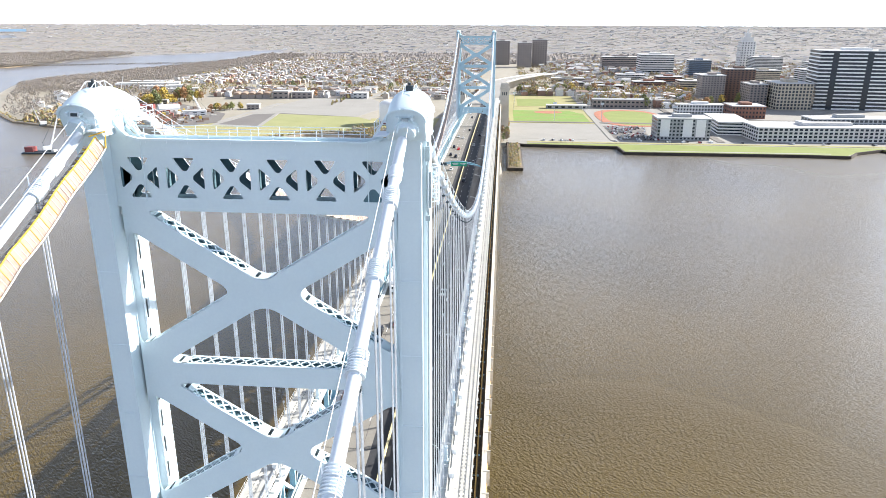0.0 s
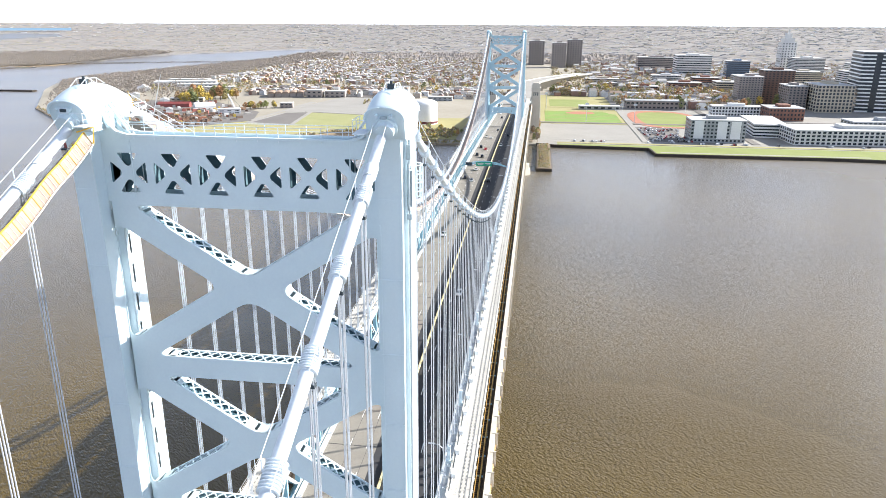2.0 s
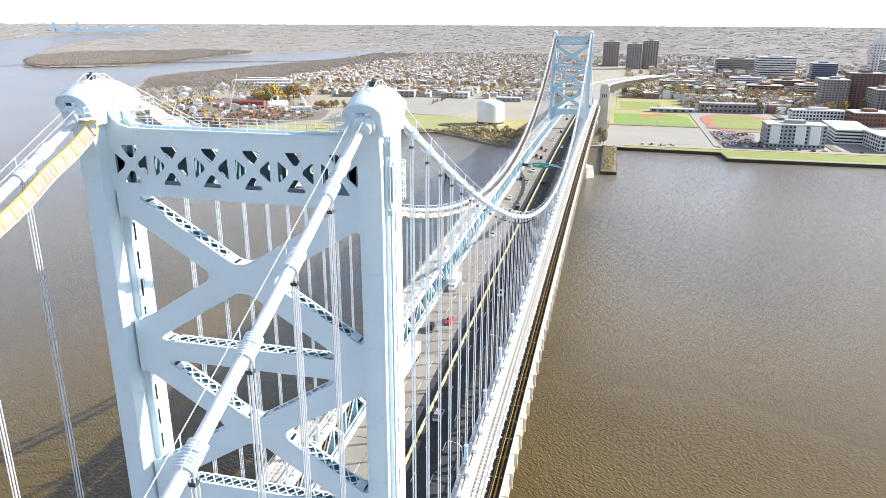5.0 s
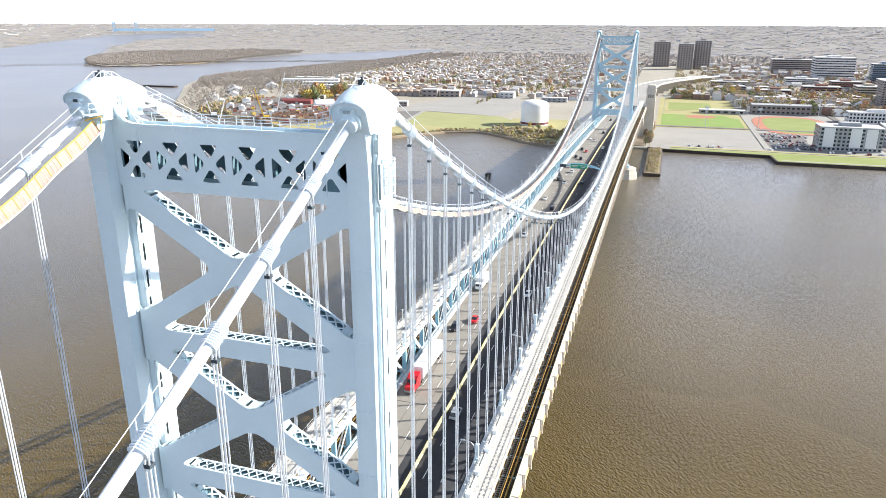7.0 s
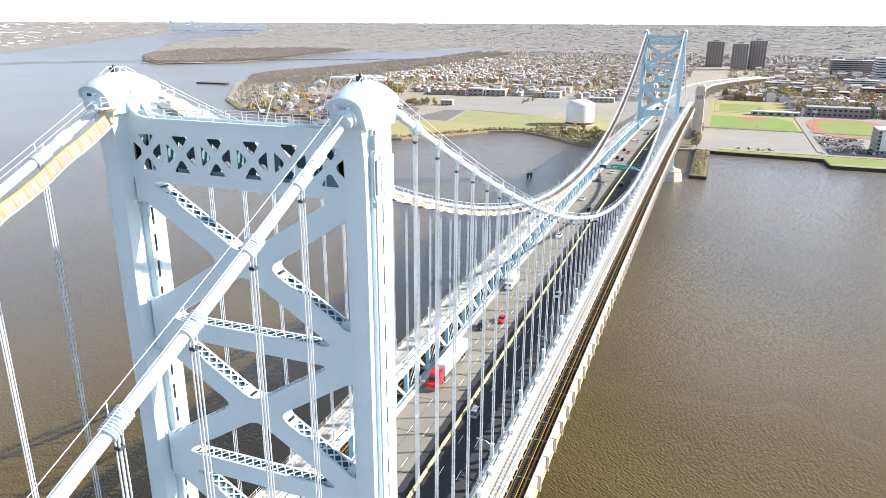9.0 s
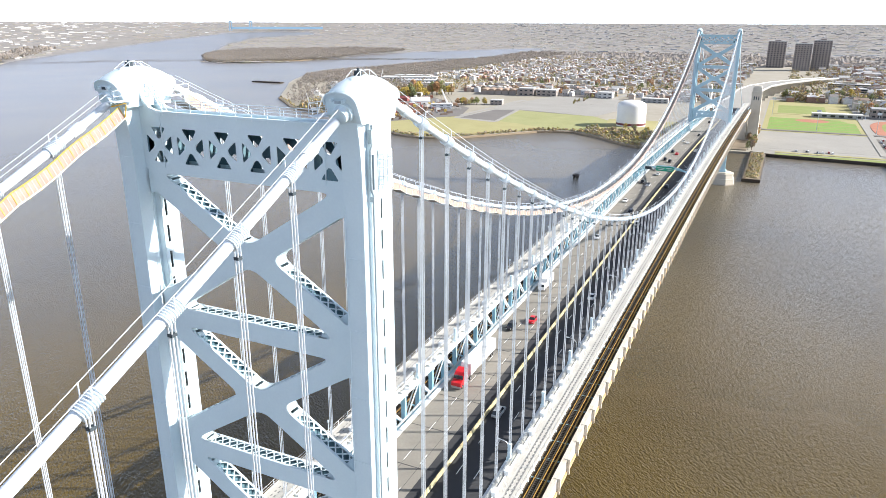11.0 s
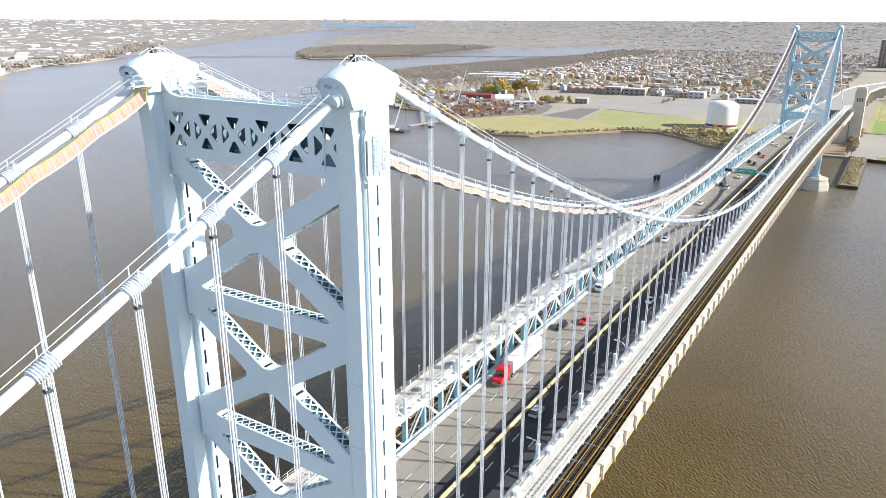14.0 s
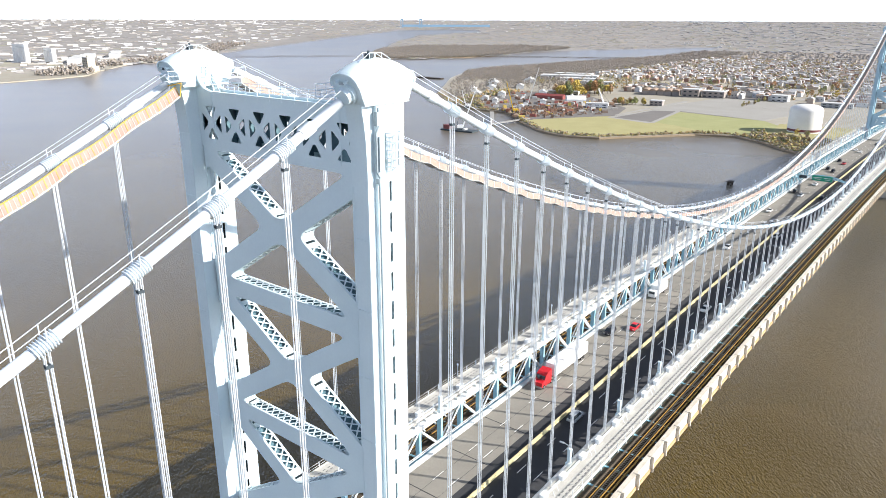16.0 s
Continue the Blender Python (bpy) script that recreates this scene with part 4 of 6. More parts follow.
for i in range(16):
    xa = 868 + 7.4 * i
    patch("ground_ballfield", rect(xa, xa + 7.4, -136 if i < 12 else -130 + 3 * (i - 12), -38), TURF if i % 2 else GRASS, "mown stripe of the bright green ball field", "sports field")
patch("ground_infield", [(968 + 17 * math.cos(a), -88 + 20 * math.sin(a)) for a in [k * math.pi / 8 for k in range(16)]], CLAY, "red clay infield", "sports field")
patch("ground_upper_field", rect(1034, 1200, -118, -40), DRY, "pale green upper playing field", "sports field")
patch("ground_upper_green", rect(1045, 1150, -108, -46), GRASS, "green middle of the upper field", "sports field")
OV = lambda cx, cy, a, b, n=28: [(cx + a * math.copysign(abs(math.cos(k * 2 * math.pi / n)) ** 0.7, math.cos(k * 2 * math.pi / n)), cy + b * math.copysign(abs(math.sin(k * 2 * math.pi / n)) ** 0.7, math.sin(k * 2 * math.pi / n))) for k in range(n)]
patch("ground_track", OV(918, -196, 88, 46), CLAY, "red running track", "sports field")
patch("ground_track_green", OV(916, -198, 76, 36), GRASS, "green field inside the running track", "sports field")
# north of the bridge
patch("ground_quay_strip", rect(697, 704, -420, -50), DRY, "worn grass strip beside the waterfront road", "lawn")
patch("ground_meadow", [(644, 276), (634, 306), (642, 333), (657, 356), (692, 398), (740, 400), (812, 330), (800, 250), (745, 190), (735, 204), (692, 238)], DRY, "dry yellow riverside meadow", "meadow")
patch("ground_lawn", [(752, 165), (748, 190), (775, 240), (786, 272), (862, 280), (905, 285), (885, 172), (850, 145), (800, 130)], LAWN, "green lawn above the cove", "lawn")
patch("ground_big_lot", [(812, 300), (915, 298), (885, 172), (1010, 150), (1115, 190), (1120, 300), (1010, 318), (930, 330)], PALELOT, "wide empty grey-brown lot", "lot")
patch("ground_lot_dark", [(1120, 200), (1215, 240), (1210, 300), (1120, 300)], ASPH, "asphalt lot", "lot")
patch("ground_path", [(774, 274), (790, 336), (800, 337), (900, 324), (916, 291), (911, 287), (783, 270)], PALELOT, "pale path", "pavement")
patch("ground_small_lot", [(786, 276), (796, 329), (895, 319), (909, 292)], ASPH, "small asphalt lot with a pale edge", "lot")
patch("ground_tank_yard", [(700, 96), (750, 160), (800, 140), (870, 150), (880, 60), (700, 60)], DRY, "rough grass round the tank", "meadow")
patch("ground_under_bridge", rect(695, 1000, -24, 46), MUD, "bare brown ground under the bridge", "ground")
patch("ground_yard", [(700, 408), (760, 470), (768, 520), (800, 590), (980, 640), (1060, 520), (900, 360), (815, 335)], ASPH, "cluttered scrap yard ground", "yard")
patch("road_state_street", [(1020, 205), (1026, 214), (1900, 130), (1894, 118)], PALELOT, "pale straight street into the town", "road")
patch("road_riverside", [(812, 336), (822, 340), (1040, 330), (1035, 318)], PALELOT, "pale street", "road")

def polyline_wall(name, pts, w, z0, z1, material, label, category):
    bm = bmesh.new()
    for a, b in zip(pts, pts[1:]):
        beam(bm, (*a, (z0 + z1) / 2), (*b, (z0 + z1) / 2), w, z1 - z0)
    return tagged(part(name, bm, material), label, category, kind="structure")

polyline_wall("quay_wall", SHORE[1:10], 1.6, -2.0, 2.9, QUAY, "dark timber-faced quay wall above the water", "quay")
polyline_wall("mud_bank", SHORE[10:28], 4.0, -2.0, 1.7, MUD, "brown muddy river bank", "bank")

# ---- trees ----
BARK = mat("grey_bark", (0.12, 0.09, 0.07), (0.07, 0.05, 0.04), 0.9, scale=1)
AUTUMN = palette_mat("autumn_leaves", [(0.34, 0.22, 0.11), (0.26, 0.20, 0.14), (0.46, 0.34, 0.07), (0.21, 0.22, 0.08), (0.40, 0.22, 0.10), (0.16, 0.18, 0.07), (0.32, 0.27, 0.11)], source="object")
BRUSH = palette_mat("autumn_brush", [(0.33, 0.235, 0.13), (0.26, 0.205, 0.14), (0.21, 0.22, 0.08), (0.42, 0.34, 0.11), (0.30, 0.27, 0.12), (0.40, 0.26, 0.11), (0.34, 0.29, 0.23), (0.29, 0.26, 0.21)])
GREYWOOD = palette_mat("leafless_woods", [(0.285, 0.25, 0.22), (0.255, 0.225, 0.195), (0.30, 0.25, 0.19), (0.24, 0.215, 0.19), (0.275, 0.245, 0.225)])

OCT_V = np.array([(1, 0, 0), (-1, 0, 0), (0, 1, 0), (0, -1, 0), (0, 0, 1), (0, 0, -1)], float)
OCT_F = [(0, 2, 4), (2, 1, 4), (1, 3, 4), (3, 0, 4), (2, 0, 5), (1, 2, 5), (3, 1, 5), (0, 3, 5)]

def clumps(n, r, h, size, rg, low=0.3):
    """Leaf clumps in an uneven crown: verts and faces."""
    V, F = [], []
    for _ in range(n):
        a = rg.uniform(0, 2 * math.pi)
        v = rg.uniform(low, 1.0)
        prof = math.sin(math.pi * min(1, 0.18 + 0.82 * (v - low) / (1 - low))) ** 0.6
        rad = r * prof * math.sqrt(rg.random()) * rg.uniform(0.75, 1.15)
        c = np.array((rad * math.cos(a), rad * math.sin(a), h * v))
        s = size * rg.uniform(0.55, 1.3)
        pts = OCT_V * np.array((s * rg.uniform(0.7, 1.4), s * rg.uniform(0.7, 1.4), s * rg.uniform(0.5, 1.0)))
        q = Euler((rg.uniform(0, 3), rg.uniform(0, 3), rg.uniform(0, 3))).to_matrix()
        pts = pts @ np.array(q).T + c
        b = len(V)
        V += [tuple(p) for p in pts]
        F += [tuple(b + i for i in f) for f in OCT_F]
    return V, F

def tree_proto(i):
    rg = random.Random(100 + i)
    h, r = rg.uniform(9, 14), rg.uniform(3.6, 5.4)
    t = thing("tree", "autumn street tree with thin brown and yellow leaves", "tree", "riverside trees")
    bm = bmesh.new()
    tube(bm, [(0, 0, -0.2), (0.1, 0, h * 0.3), (0.15, 0.1, h * 0.62)], [0.38, 0.28, 0.1], 7)
    for k in range(6):
        a = rg.uniform(0, 6.3)
        tube(bm, [(0.1, 0, h * rg.uniform(0.25, 0.45)), (r * 0.6 * math.cos(a), r * 0.6 * math.sin(a), h * rg.uniform(0.6, 0.85))], [0.14, 0.04], 5)
    part("trunk", bm, BARK, t)
    V, F = clumps(90, r, h, 0.95, rg)
    raw("crown", V, F, AUTUMN, t)
    return t

PROTOS = [tree_proto(i) for i in range(6)]
_first = {}

def tree_at(x, y, s=1.0, z=2.0):
    i = rng.randrange(6)
    m = pose(x, y, z, 0, 0, rng.uniform(0, 360))
    if i not in _first:
        _first[i] = PROTOS[i]
        PROTOS[i].matrix_basis = m
        o = PROTOS[i]
    else:
        o = copy_thing(PROTOS[i], m)
    o.scale = (s, s, s * rng.uniform(0.85, 1.15))

def inside(x, y, poly):
    c = False
    for (x0, y0), (x1, y1) in zip(poly, poly[1:] + poly[:1]):
        if (y0 > y) != (y1 > y) and x < (x1 - x0) * (y - y0) / (y1 - y0) + x0:
            c = not c
    return c

# rows and groups of trees along the banks and streets
for k in range(20):
    tree_at(695 + rng.uniform(0, 25) + k * 6, -26 + rng.uniform(-4, 4), 0.7)
for k in range(30):
    f = rng.random()
    tree_at(978 + 75 * f + rng.uniform(-12, 34), 512 - 46 * f + rng.uniform(-10, 34), rng.uniform(1.2, 1.8))
for k in range(16):
    f = rng.random()
    tree_at(924 + 24 * f + rng.uniform(-3, 12), 388 - 32 * f + rng.uniform(-3, 12), rng.uniform(0.7, 1.0))
for k in range(16):
    tree_at(735 + rng.uniform(-25, 60), 70 + rng.uniform(-12, 60), 0.5)
for k in range(26):
    a = k / 26
    tree_at(1230 + 60 * rng.random() + 120 * a, -50 - 260 * a + rng.uniform(-20, 20), rng.uniform(1.0, 1.5))
for k in range(30):
    tree_at(1030 + rng.uniform(0, 240), -150 - rng.uniform(0, 300), rng.uniform(1.0, 1.5))
for k in range(12):
    tree_at(1020 + 10 * k, 235 + rng.uniform(-4, 4), 0.45)
for k in range(50):
    tree_at(1130 + rng.uniform(0, 420), 20 + rng.uniform(0, 460), rng.uniform(0.7, 1.0))
for k in range(14):
    tree_at(745 + 11 * k, -212 - 8 * rng.random() - 0.5 * k, 0.4)

# woods and brush too thick to count
def woods(name, n, where, material, label, size=(5, 8), hh=(8, 13), per=9, cs=1.9, low=0.12):
    V, F = [], []
    rg = random.Random(name)
    done = tries = 0
    while done < n and tries < n * 30:
        tries += 1
        p = where(rg)
        if p is None:
            continue
        x, y = p
        z0 = 2.0 + far_z(math.hypot(x + 60, y + 40))
        k = rg.uniform(0.75, 1.2)
        v, f = clumps(per, rg.uniform(*size) * 0.6 * k, rg.uniform(*hh) * k, cs * k, rg, low)
        b = len(V)
        V += [(x + q[0], y + q[1], z0 + q[2]) for q in v]
        F += [tuple(b + i for i in t) for t in f]
        done += 1
    stuff(name, V, F, material, label, "woods")

def in_poly(poly):
    xs, ys = [p[0] for p in poly], [p[1] for p in poly]
    def f(rg):
        x, y = rg.uniform(min(xs), max(xs)), rg.uniform(min(ys), max(ys))
        return (x, y) if inside(x, y, poly) else None
    return f

woods("island_woods", 2600, in_poly(ISLAND_S), GREYWOOD, "dense brown leafless woods on the island", size=(9, 14), hh=(8, 10.5), per=24, cs=1.2, low=0.3)
BANKW = [(1165, 850), (1300, 930), (1460, 965), (1570, 938), (1770, 915), (2070, 885), (2735, 880), (2735, 740), (2000, 700), (1500, 700), (1300, 640), (1180, 700)]
BANKW_S = [swell(*p) for p in BANKW]
woods("bank_woods", 2200, in_poly(BANKW_S), GREYWOOD, "brown woods along the back channel", size=(9, 14), hh=(7, 9.5), per=24, cs=1.15, low=0.3)
woods("yard_woods", 260, in_poly([(815, 605), (900, 690), (1060, 790), (1165, 850), (1300, 925), (1330, 760), (1180, 700), (1300, 640), (1180, 540), (1060, 500), (985, 640)]), GREYWOOD, "bare brown trees beside the yard", size=(7, 11), per=26, cs=1.0)
woods("north_bank_woods", 500, in_poly([(720, 1530), (800, 1660), (990, 1855), (1124, 1880), (1400, 2075), (1739, 2330), (1640, 2380), (1150, 1960), (800, 1760), (600, 1560)]), GREYWOOD, "brown riverside woods on the north bank", cs=2.6)
def shore_brush(rg):
    i = rg.randrange(10, 27)
    (x0, y0), (x1, y1) = SHORE[i], SHORE[i + 1]
    f = rg.random()
    return x0 + (x1 - x0) * f + rg.uniform(1, 9), y0 + (y1 - y0) * f + rg.uniform(-2, 3)
woods("shore_brush", 520, shore_brush, BRUSH, "low brown brush along the muddy shore", size=(1.5, 3), hh=(1.2, 3.2), per=8, cs=0.8)
woods("tank_brush", 200, in_poly([(702, 62), (700, 96), (745, 158), (780, 150), (770, 60)]), BRUSH, "autumn brush round the tank", size=(2, 4), hh=(2, 5), per=9, cs=1.1)

# ---- houses ----
WALLS = palette_mat("house_walls", [(0.66, 0.65, 0.63), (0.46, 0.38, 0.31), (0.34, 0.20, 0.15), (0.58, 0.54, 0.47), (0.74, 0.74, 0.73), (0.48, 0.45, 0.42), (0.60, 0.61, 0.63), (0.30, 0.19, 0.15)])
ROOFS = palette_mat("house_roofs", [(0.27, 0.25, 0.235), (0.40, 0.385, 0.37), (0.19, 0.175, 0.165), (0.62, 0.61, 0.59), (0.32, 0.24, 0.19), (0.50, 0.49, 0.475)])
WALLS1 = palette_mat("house_wall_paint", [(0.66, 0.65, 0.63), (0.46, 0.38, 0.31), (0.34, 0.20, 0.15), (0.58, 0.54, 0.47), (0.74, 0.74, 0.73), (0.48, 0.45, 0.42), (0.60, 0.61, 0.63), (0.30, 0.19, 0.15)], source="object")
ROOFS1 = palette_mat("house_roof_shingles", [(0.27, 0.25, 0.235), (0.40, 0.385, 0.37), (0.19, 0.175, 0.165), (0.62, 0.61, 0.59), (0.32, 0.24, 0.19), (0.50, 0.49, 0.475)], source="object")
PALEWALLS = palette_mat("far_shed_walls", [(0.55, 0.55, 0.55), (0.34, 0.33, 0.32), (0.30, 0.28, 0.265), (0.68, 0.68, 0.68), (0.26, 0.29, 0.34)])
FARWHITE = palette_mat("far_works_walls", [(0.62, 0.62, 0.62), (0.45, 0.44, 0.43), (0.70, 0.70, 0.70), (0.36, 0.34, 0.32), (0.55, 0.52, 0.47)])
GLASS = mat("dark_window_glass", (0.035, 0.045, 0.055), (0.02, 0.025, 0.03), 0.12, scale=0.5)

def house_proto(i):
    rg = random.Random(i + 50)
    w, d, h = rg.uniform(6, 9), rg.uniform(9, 14), rg.uniform(5.5, 8.5)
    o = thing("house", "small two-storey town house with a shallow roof", "house", "town houses")
    part("wall", boxes((-w / 2, w / 2, -d / 2, d / 2, 0, h)), WALLS1, o)
    bm = bmesh.new()
    if i % 3:
        g = rg.uniform(1.6, 2.6)
        e = 0.35
        A = [bm.verts.new(p) for p in ((-w / 2 - e, -d / 2 - e, h), (w / 2 + e, -d / 2 - e, h), (0, -d / 2 - e, h + g))]
        B = [bm.verts.new(p) for p in ((-w / 2 - e, d / 2 + e, h), (w / 2 + e, d / 2 + e, h), (0, d / 2 + e, h + g))]
        bm.faces.new(A); bm.faces.new(B[::-1])
        for a, b in ((0, 1), (1, 2), (2, 0)):
            bm.faces.new((A[b], A[a], B[a], B[b]))
    else:
        box(bm, -w / 2 - 0.2, w / 2 + 0.2, -d / 2 - 0.2, d / 2 + 0.2, h, h + 0.5)
    box(bm, w / 4 - 0.4, w / 4 + 0.4, d / 4 - 0.4, d / 4 + 0.4, h, h + 2.6)
    part("roof", bm, ROOFS1, o)
    wm = None
    for y in (-d / 4, d / 4):
        for z in (3.4,):
            if wm is None:
                q = part("window", boxes((-0.05, 0.05, -0.55, 0.55, 0, 1.4)), GLASS, o)
                wm = q.data
            else:
                q = new("window", wm); q.parent = o
            q.location = (-w / 2, y, z)
    return o

HP = [house_proto(i) for i in range(6)]
_hf = {}
def house_at(x, y, rot):
    i = rng.randrange(6)
    m = pose(x, y, 2.1, 0, 0, rot)
    if i not in _hf:
        _hf[i] = 1
        HP[i].matrix_basis = m
    else:
        copy_thing(HP[i], m)

def free_town(x, y):
    """Where the town's blocks may stand."""
    if x < 1000 or y > 720 - 0.0 * x:
        return False
    if 1015 < x < 1120 and 150 < y < 305:
        return False
    if -34 < y < 34 and x < 1500:
        return False
    if y < 0 and x < 1240:
        return False
    return True

# the nearest rows stand as houses of their own
count = 0
for row in range(11):
    x = 1135 + row * 24 + (10 if row % 2 else 0)
    y = 45.0
    while y < 470 and count < 170:
        y += rng.uniform(8, 12)
        if rng.random() < 0.78 and abs(y - (205 - 0.1 * (x - 1020))) > 14 and not 150 < y % 170 < 166:
            house_at(x + rng.uniform(-2, 2), y, 90 * rng.randrange(2) + rng.uniform(-3, 3))
            count += 1

def town(name, n, where, hs=(5, 9), ws=(6, 12), label="close-set small town houses", flat=0.5):
    WV, WF, RV, RF = [], [], [], []
    rg = random.Random(name)
    done = tries = 0
    while done < n and tries < n * 30:
        tries += 1
        p = where(rg)
        if p is None:
            continue
        x, y = p
        z = 2.0 + far_z(math.hypot(x + 60, y + 40))
        w, d, h = rg.uniform(*ws), rg.uniform(ws[0] * 1.2, ws[1] * 1.6), rg.uniform(*hs)
        a = radians(rg.choice((0, 90)) + 6)
        ca, sa = math.cos(a), math.sin(a)
        P = lambda u, v, q: (x + u * ca - v * sa, y + u * sa + v * ca, z + q)
        b = len(WV)
        WV += [P(u * w / 2, v * d / 2, q) for q in (-1, h) for u, v in ((-1, -1), (1, -1), (1, 1), (-1, 1))]
        WF += [tuple(b + i for i in f) for f in BOXF[2:]]
        b = len(RV)
        if rg.random() < flat:
            RV += [P(u * (w / 2 + 0.2), v * (d / 2 + 0.2), q) for q in (h - 0.1, h + 0.5) for u, v in ((-1, -1), (1, -1), (1, 1), (-1, 1))]
            RF += [tuple(b + i for i in f) for f in BOXF[1:]]
        else:
            g = w * 0.3
            RV += [P(-w / 2 - 0.3, -d / 2, h), P(w / 2 + 0.3, -d / 2, h), P(0, -d / 2, h + g), P(-w / 2 - 0.3, d / 2, h), P(w / 2 + 0.3, d / 2, h), P(0, d / 2, h + g)]
            RF += [tuple(b + i for i in f) for f in ((0, 1, 2), (5, 4, 3), (1, 4, 5, 2), (0, 2, 5, 3))]
        done += 1
    stuff(name + "_houses", WV, WF, WALLS, label, "houses")
    stuff(name + "_roofs", RV, RF, ROOFS, "dark and pale roofs of " + label, "roofs")

def street_grid(x0, x1, y0, y1, ok=None):
    def f(rg):
        x = x0 + round(rg.uniform(0, (x1 - x0) / 15)) * 15 + rg.uniform(-1.5, 1.5)
        y = rg.uniform(y0, y1)
        if (y % 95) < 12 or (x % 75) < 12 or not (ok is None or ok(x, y)):
            return None
        return x, y
    return f

def not_wood(x, y):
    return not inside(x, y, BANKW) and not inside(x, y, SHORE_N)
SHORE_N = [(1000, 560), (1200, 700), (1300, 950), (800, 950), (700, 400)]
town("near_town", 2100, street_grid(1380, 2250, 30, 690, not_wood), hs=(4.5, 7.5), ws=(5, 9))
town("south_town", 900, street_grid(1250, 2300, -900, -130), hs=(5, 10), ws=(6, 13))
def far_sector(a0, a1, r0, r1, power=0.7):
    def f(rg):
        a, r = radians(rg.uniform(a0, a1)), r0 + (r1 - r0) * rg.random() ** power
        x, y = r * math.cos(a) - 60, r * math.sin(a) - 40
        for w in FAR_WATER:
            if inside(x, y, w):
                return None
        return x, y
    return f
FAR_WATER = [UP_L + UP_R[::-1], CH_L + CH_R[::-1], ISLAND_S]
def nb(rg):
    a, r = radians(rg.uniform(45, 88)), rg.uniform(1850, 4850)
    x, y = r * math.cos(a) - 60, r * math.sin(a) - 40
    return (x, y) if y > 1560 + 0.62 * (x - 700) + 60 and not inside(x, y, FAR_WATER[0]) else None
woods("town_trees", 3400, street_grid(1150, 2300, -900, 690, lambda x, y: (y > 30 and not_wood(x, y)) or (y < -60 and x > 1240)), BRUSH, "autumn trees among the town houses", size=(6, 10), hh=(6, 10.5), per=13, cs=1.25)
# Leafless tree colours greyed to include the haze of distance
HAZEWOOD = palette_mat("far_hazed_leafless_trees", [(0.30, 0.275, 0.255), (0.25, 0.235, 0.225), (0.33, 0.285, 0.235), (0.22, 0.215, 0.215), (0.29, 0.275, 0.265), (0.27, 0.26, 0.20)])
def strips(name, n, where, material, label, category, length, deep, high, box_like=False):
    """Long low belts of cover, stretched across the camera's line of sight to fit its view."""
    V, F = [], []
    rg = random.Random(name)
    done = tries = 0
    while done < n and tries < n * 30:
        tries += 1
        p = where(rg)
        if p is None:
            continue
        x, y = p
        a = math.atan2(y + 40, x + 60) + math.pi / 2 + rg.uniform(-0.25, 0.25)
        ca, sa = math.cos(a), math.sin(a)
        l, d, h = rg.uniform(*length) * rg.uniform(0.5, 1.0), rg.uniform(*deep), rg.uniform(*high)
        z = gz(x, y)
        b = len(V)
        if box_like:
            V += [(x + u * l * ca - v * d * sa, y + u * l * sa + v * d * ca, z + q) for q in (-1, h) for u, v in ((-1, -1), (1, -1), (1, 1), (-1, 1))]
            F += [tuple(b + i for i in f) for f in BOXF]
        else:
            for k in range(3):
                t = rg.uniform(-0.8, 0.8)
                pts = OCT_V * np.array((l * rg.uniform(0.3, 0.7), d, h * rg.uniform(0.6, 1.0)))
                b = len(V)
                V += [(x + (q[0] + t * l) * ca - q[1] * sa, y + (q[0] + t * l) * sa + q[1] * ca, z + q[2]) for q in pts]
                F += [tuple(b + i for i in f) for f in OCT_F]
        done += 1
    stuff(name, V, F, material, label, category)

strips("far_trees", 11000, far_sector(-38, 48, 2250, 4900, 0.85), HAZEWOOD, "distant brown leafless tree belts", "woods", (18, 60), (4, 12), (1.2, 3.4))
strips("north_trees", 2600, nb, HAZEWOOD, "brown tree belts among the far sheds", "woods", (18, 60), (4, 12), (1.2, 3.4))
strips("far_belts", 900, far_sector(-12, 22, 2250, 2750, 1.0), GREYWOOD, "dark brown woods beyond the town", "woods", (20, 50), (5, 12), (5, 9))
strips("far_sheds", 2600, far_sector(-38, 20, 2350, 4700), PALEWALLS, "distant pale sheds and rows of houses", "houses", (4, 16), (2, 4), (1.2, 2.6), True)
strips("far_north_sheds", 420, far_sector(18, 48, 3500, 4800), PALEWALLS, "distant pale sheds across the island", "houses", (4, 16), (2, 4), (1.2, 2.6), True)
strips("north_bank_sheds", 1500, nb, FARWHITE, "pale industrial sheds on the far bank", "houses", (6, 24), (3, 6), (1.5, 4), True)

# trees and small houses between the waterfront and the city blocks
def city_fill(rg):
    x, y = rg.uniform(1030, 1330), rg.uniform(-420, -60)
    if (1000 < x < 1210 and y > -150) or (x < 1075 and -260 < y) or (x < 1190 and y < -325):
        return None
    return (x, y) if (y % 60) > 14 and (x % 85) > 10 else None
woods("city_trees", 1000, city_fill, BRUSH, "autumn trees between the city houses", size=(5, 9), hh=(8, 14), per=16, cs=1.3)
town("city_edge", 170, city_fill, hs=(6, 11), ws=(7, 14), label="brick and pale houses behind the ball fields")
for i, r in enumerate((rect(856, 866, -480, -30), rect(716, 1400, -147, -141), rect(716, 1250, -262, -254), rect(1232, 1242, -900, -40), rect(900, 907, -480, -250))):
    patch("road_city", r, PALELOT if i % 2 else ASPH, "city street between the blocks", "road")

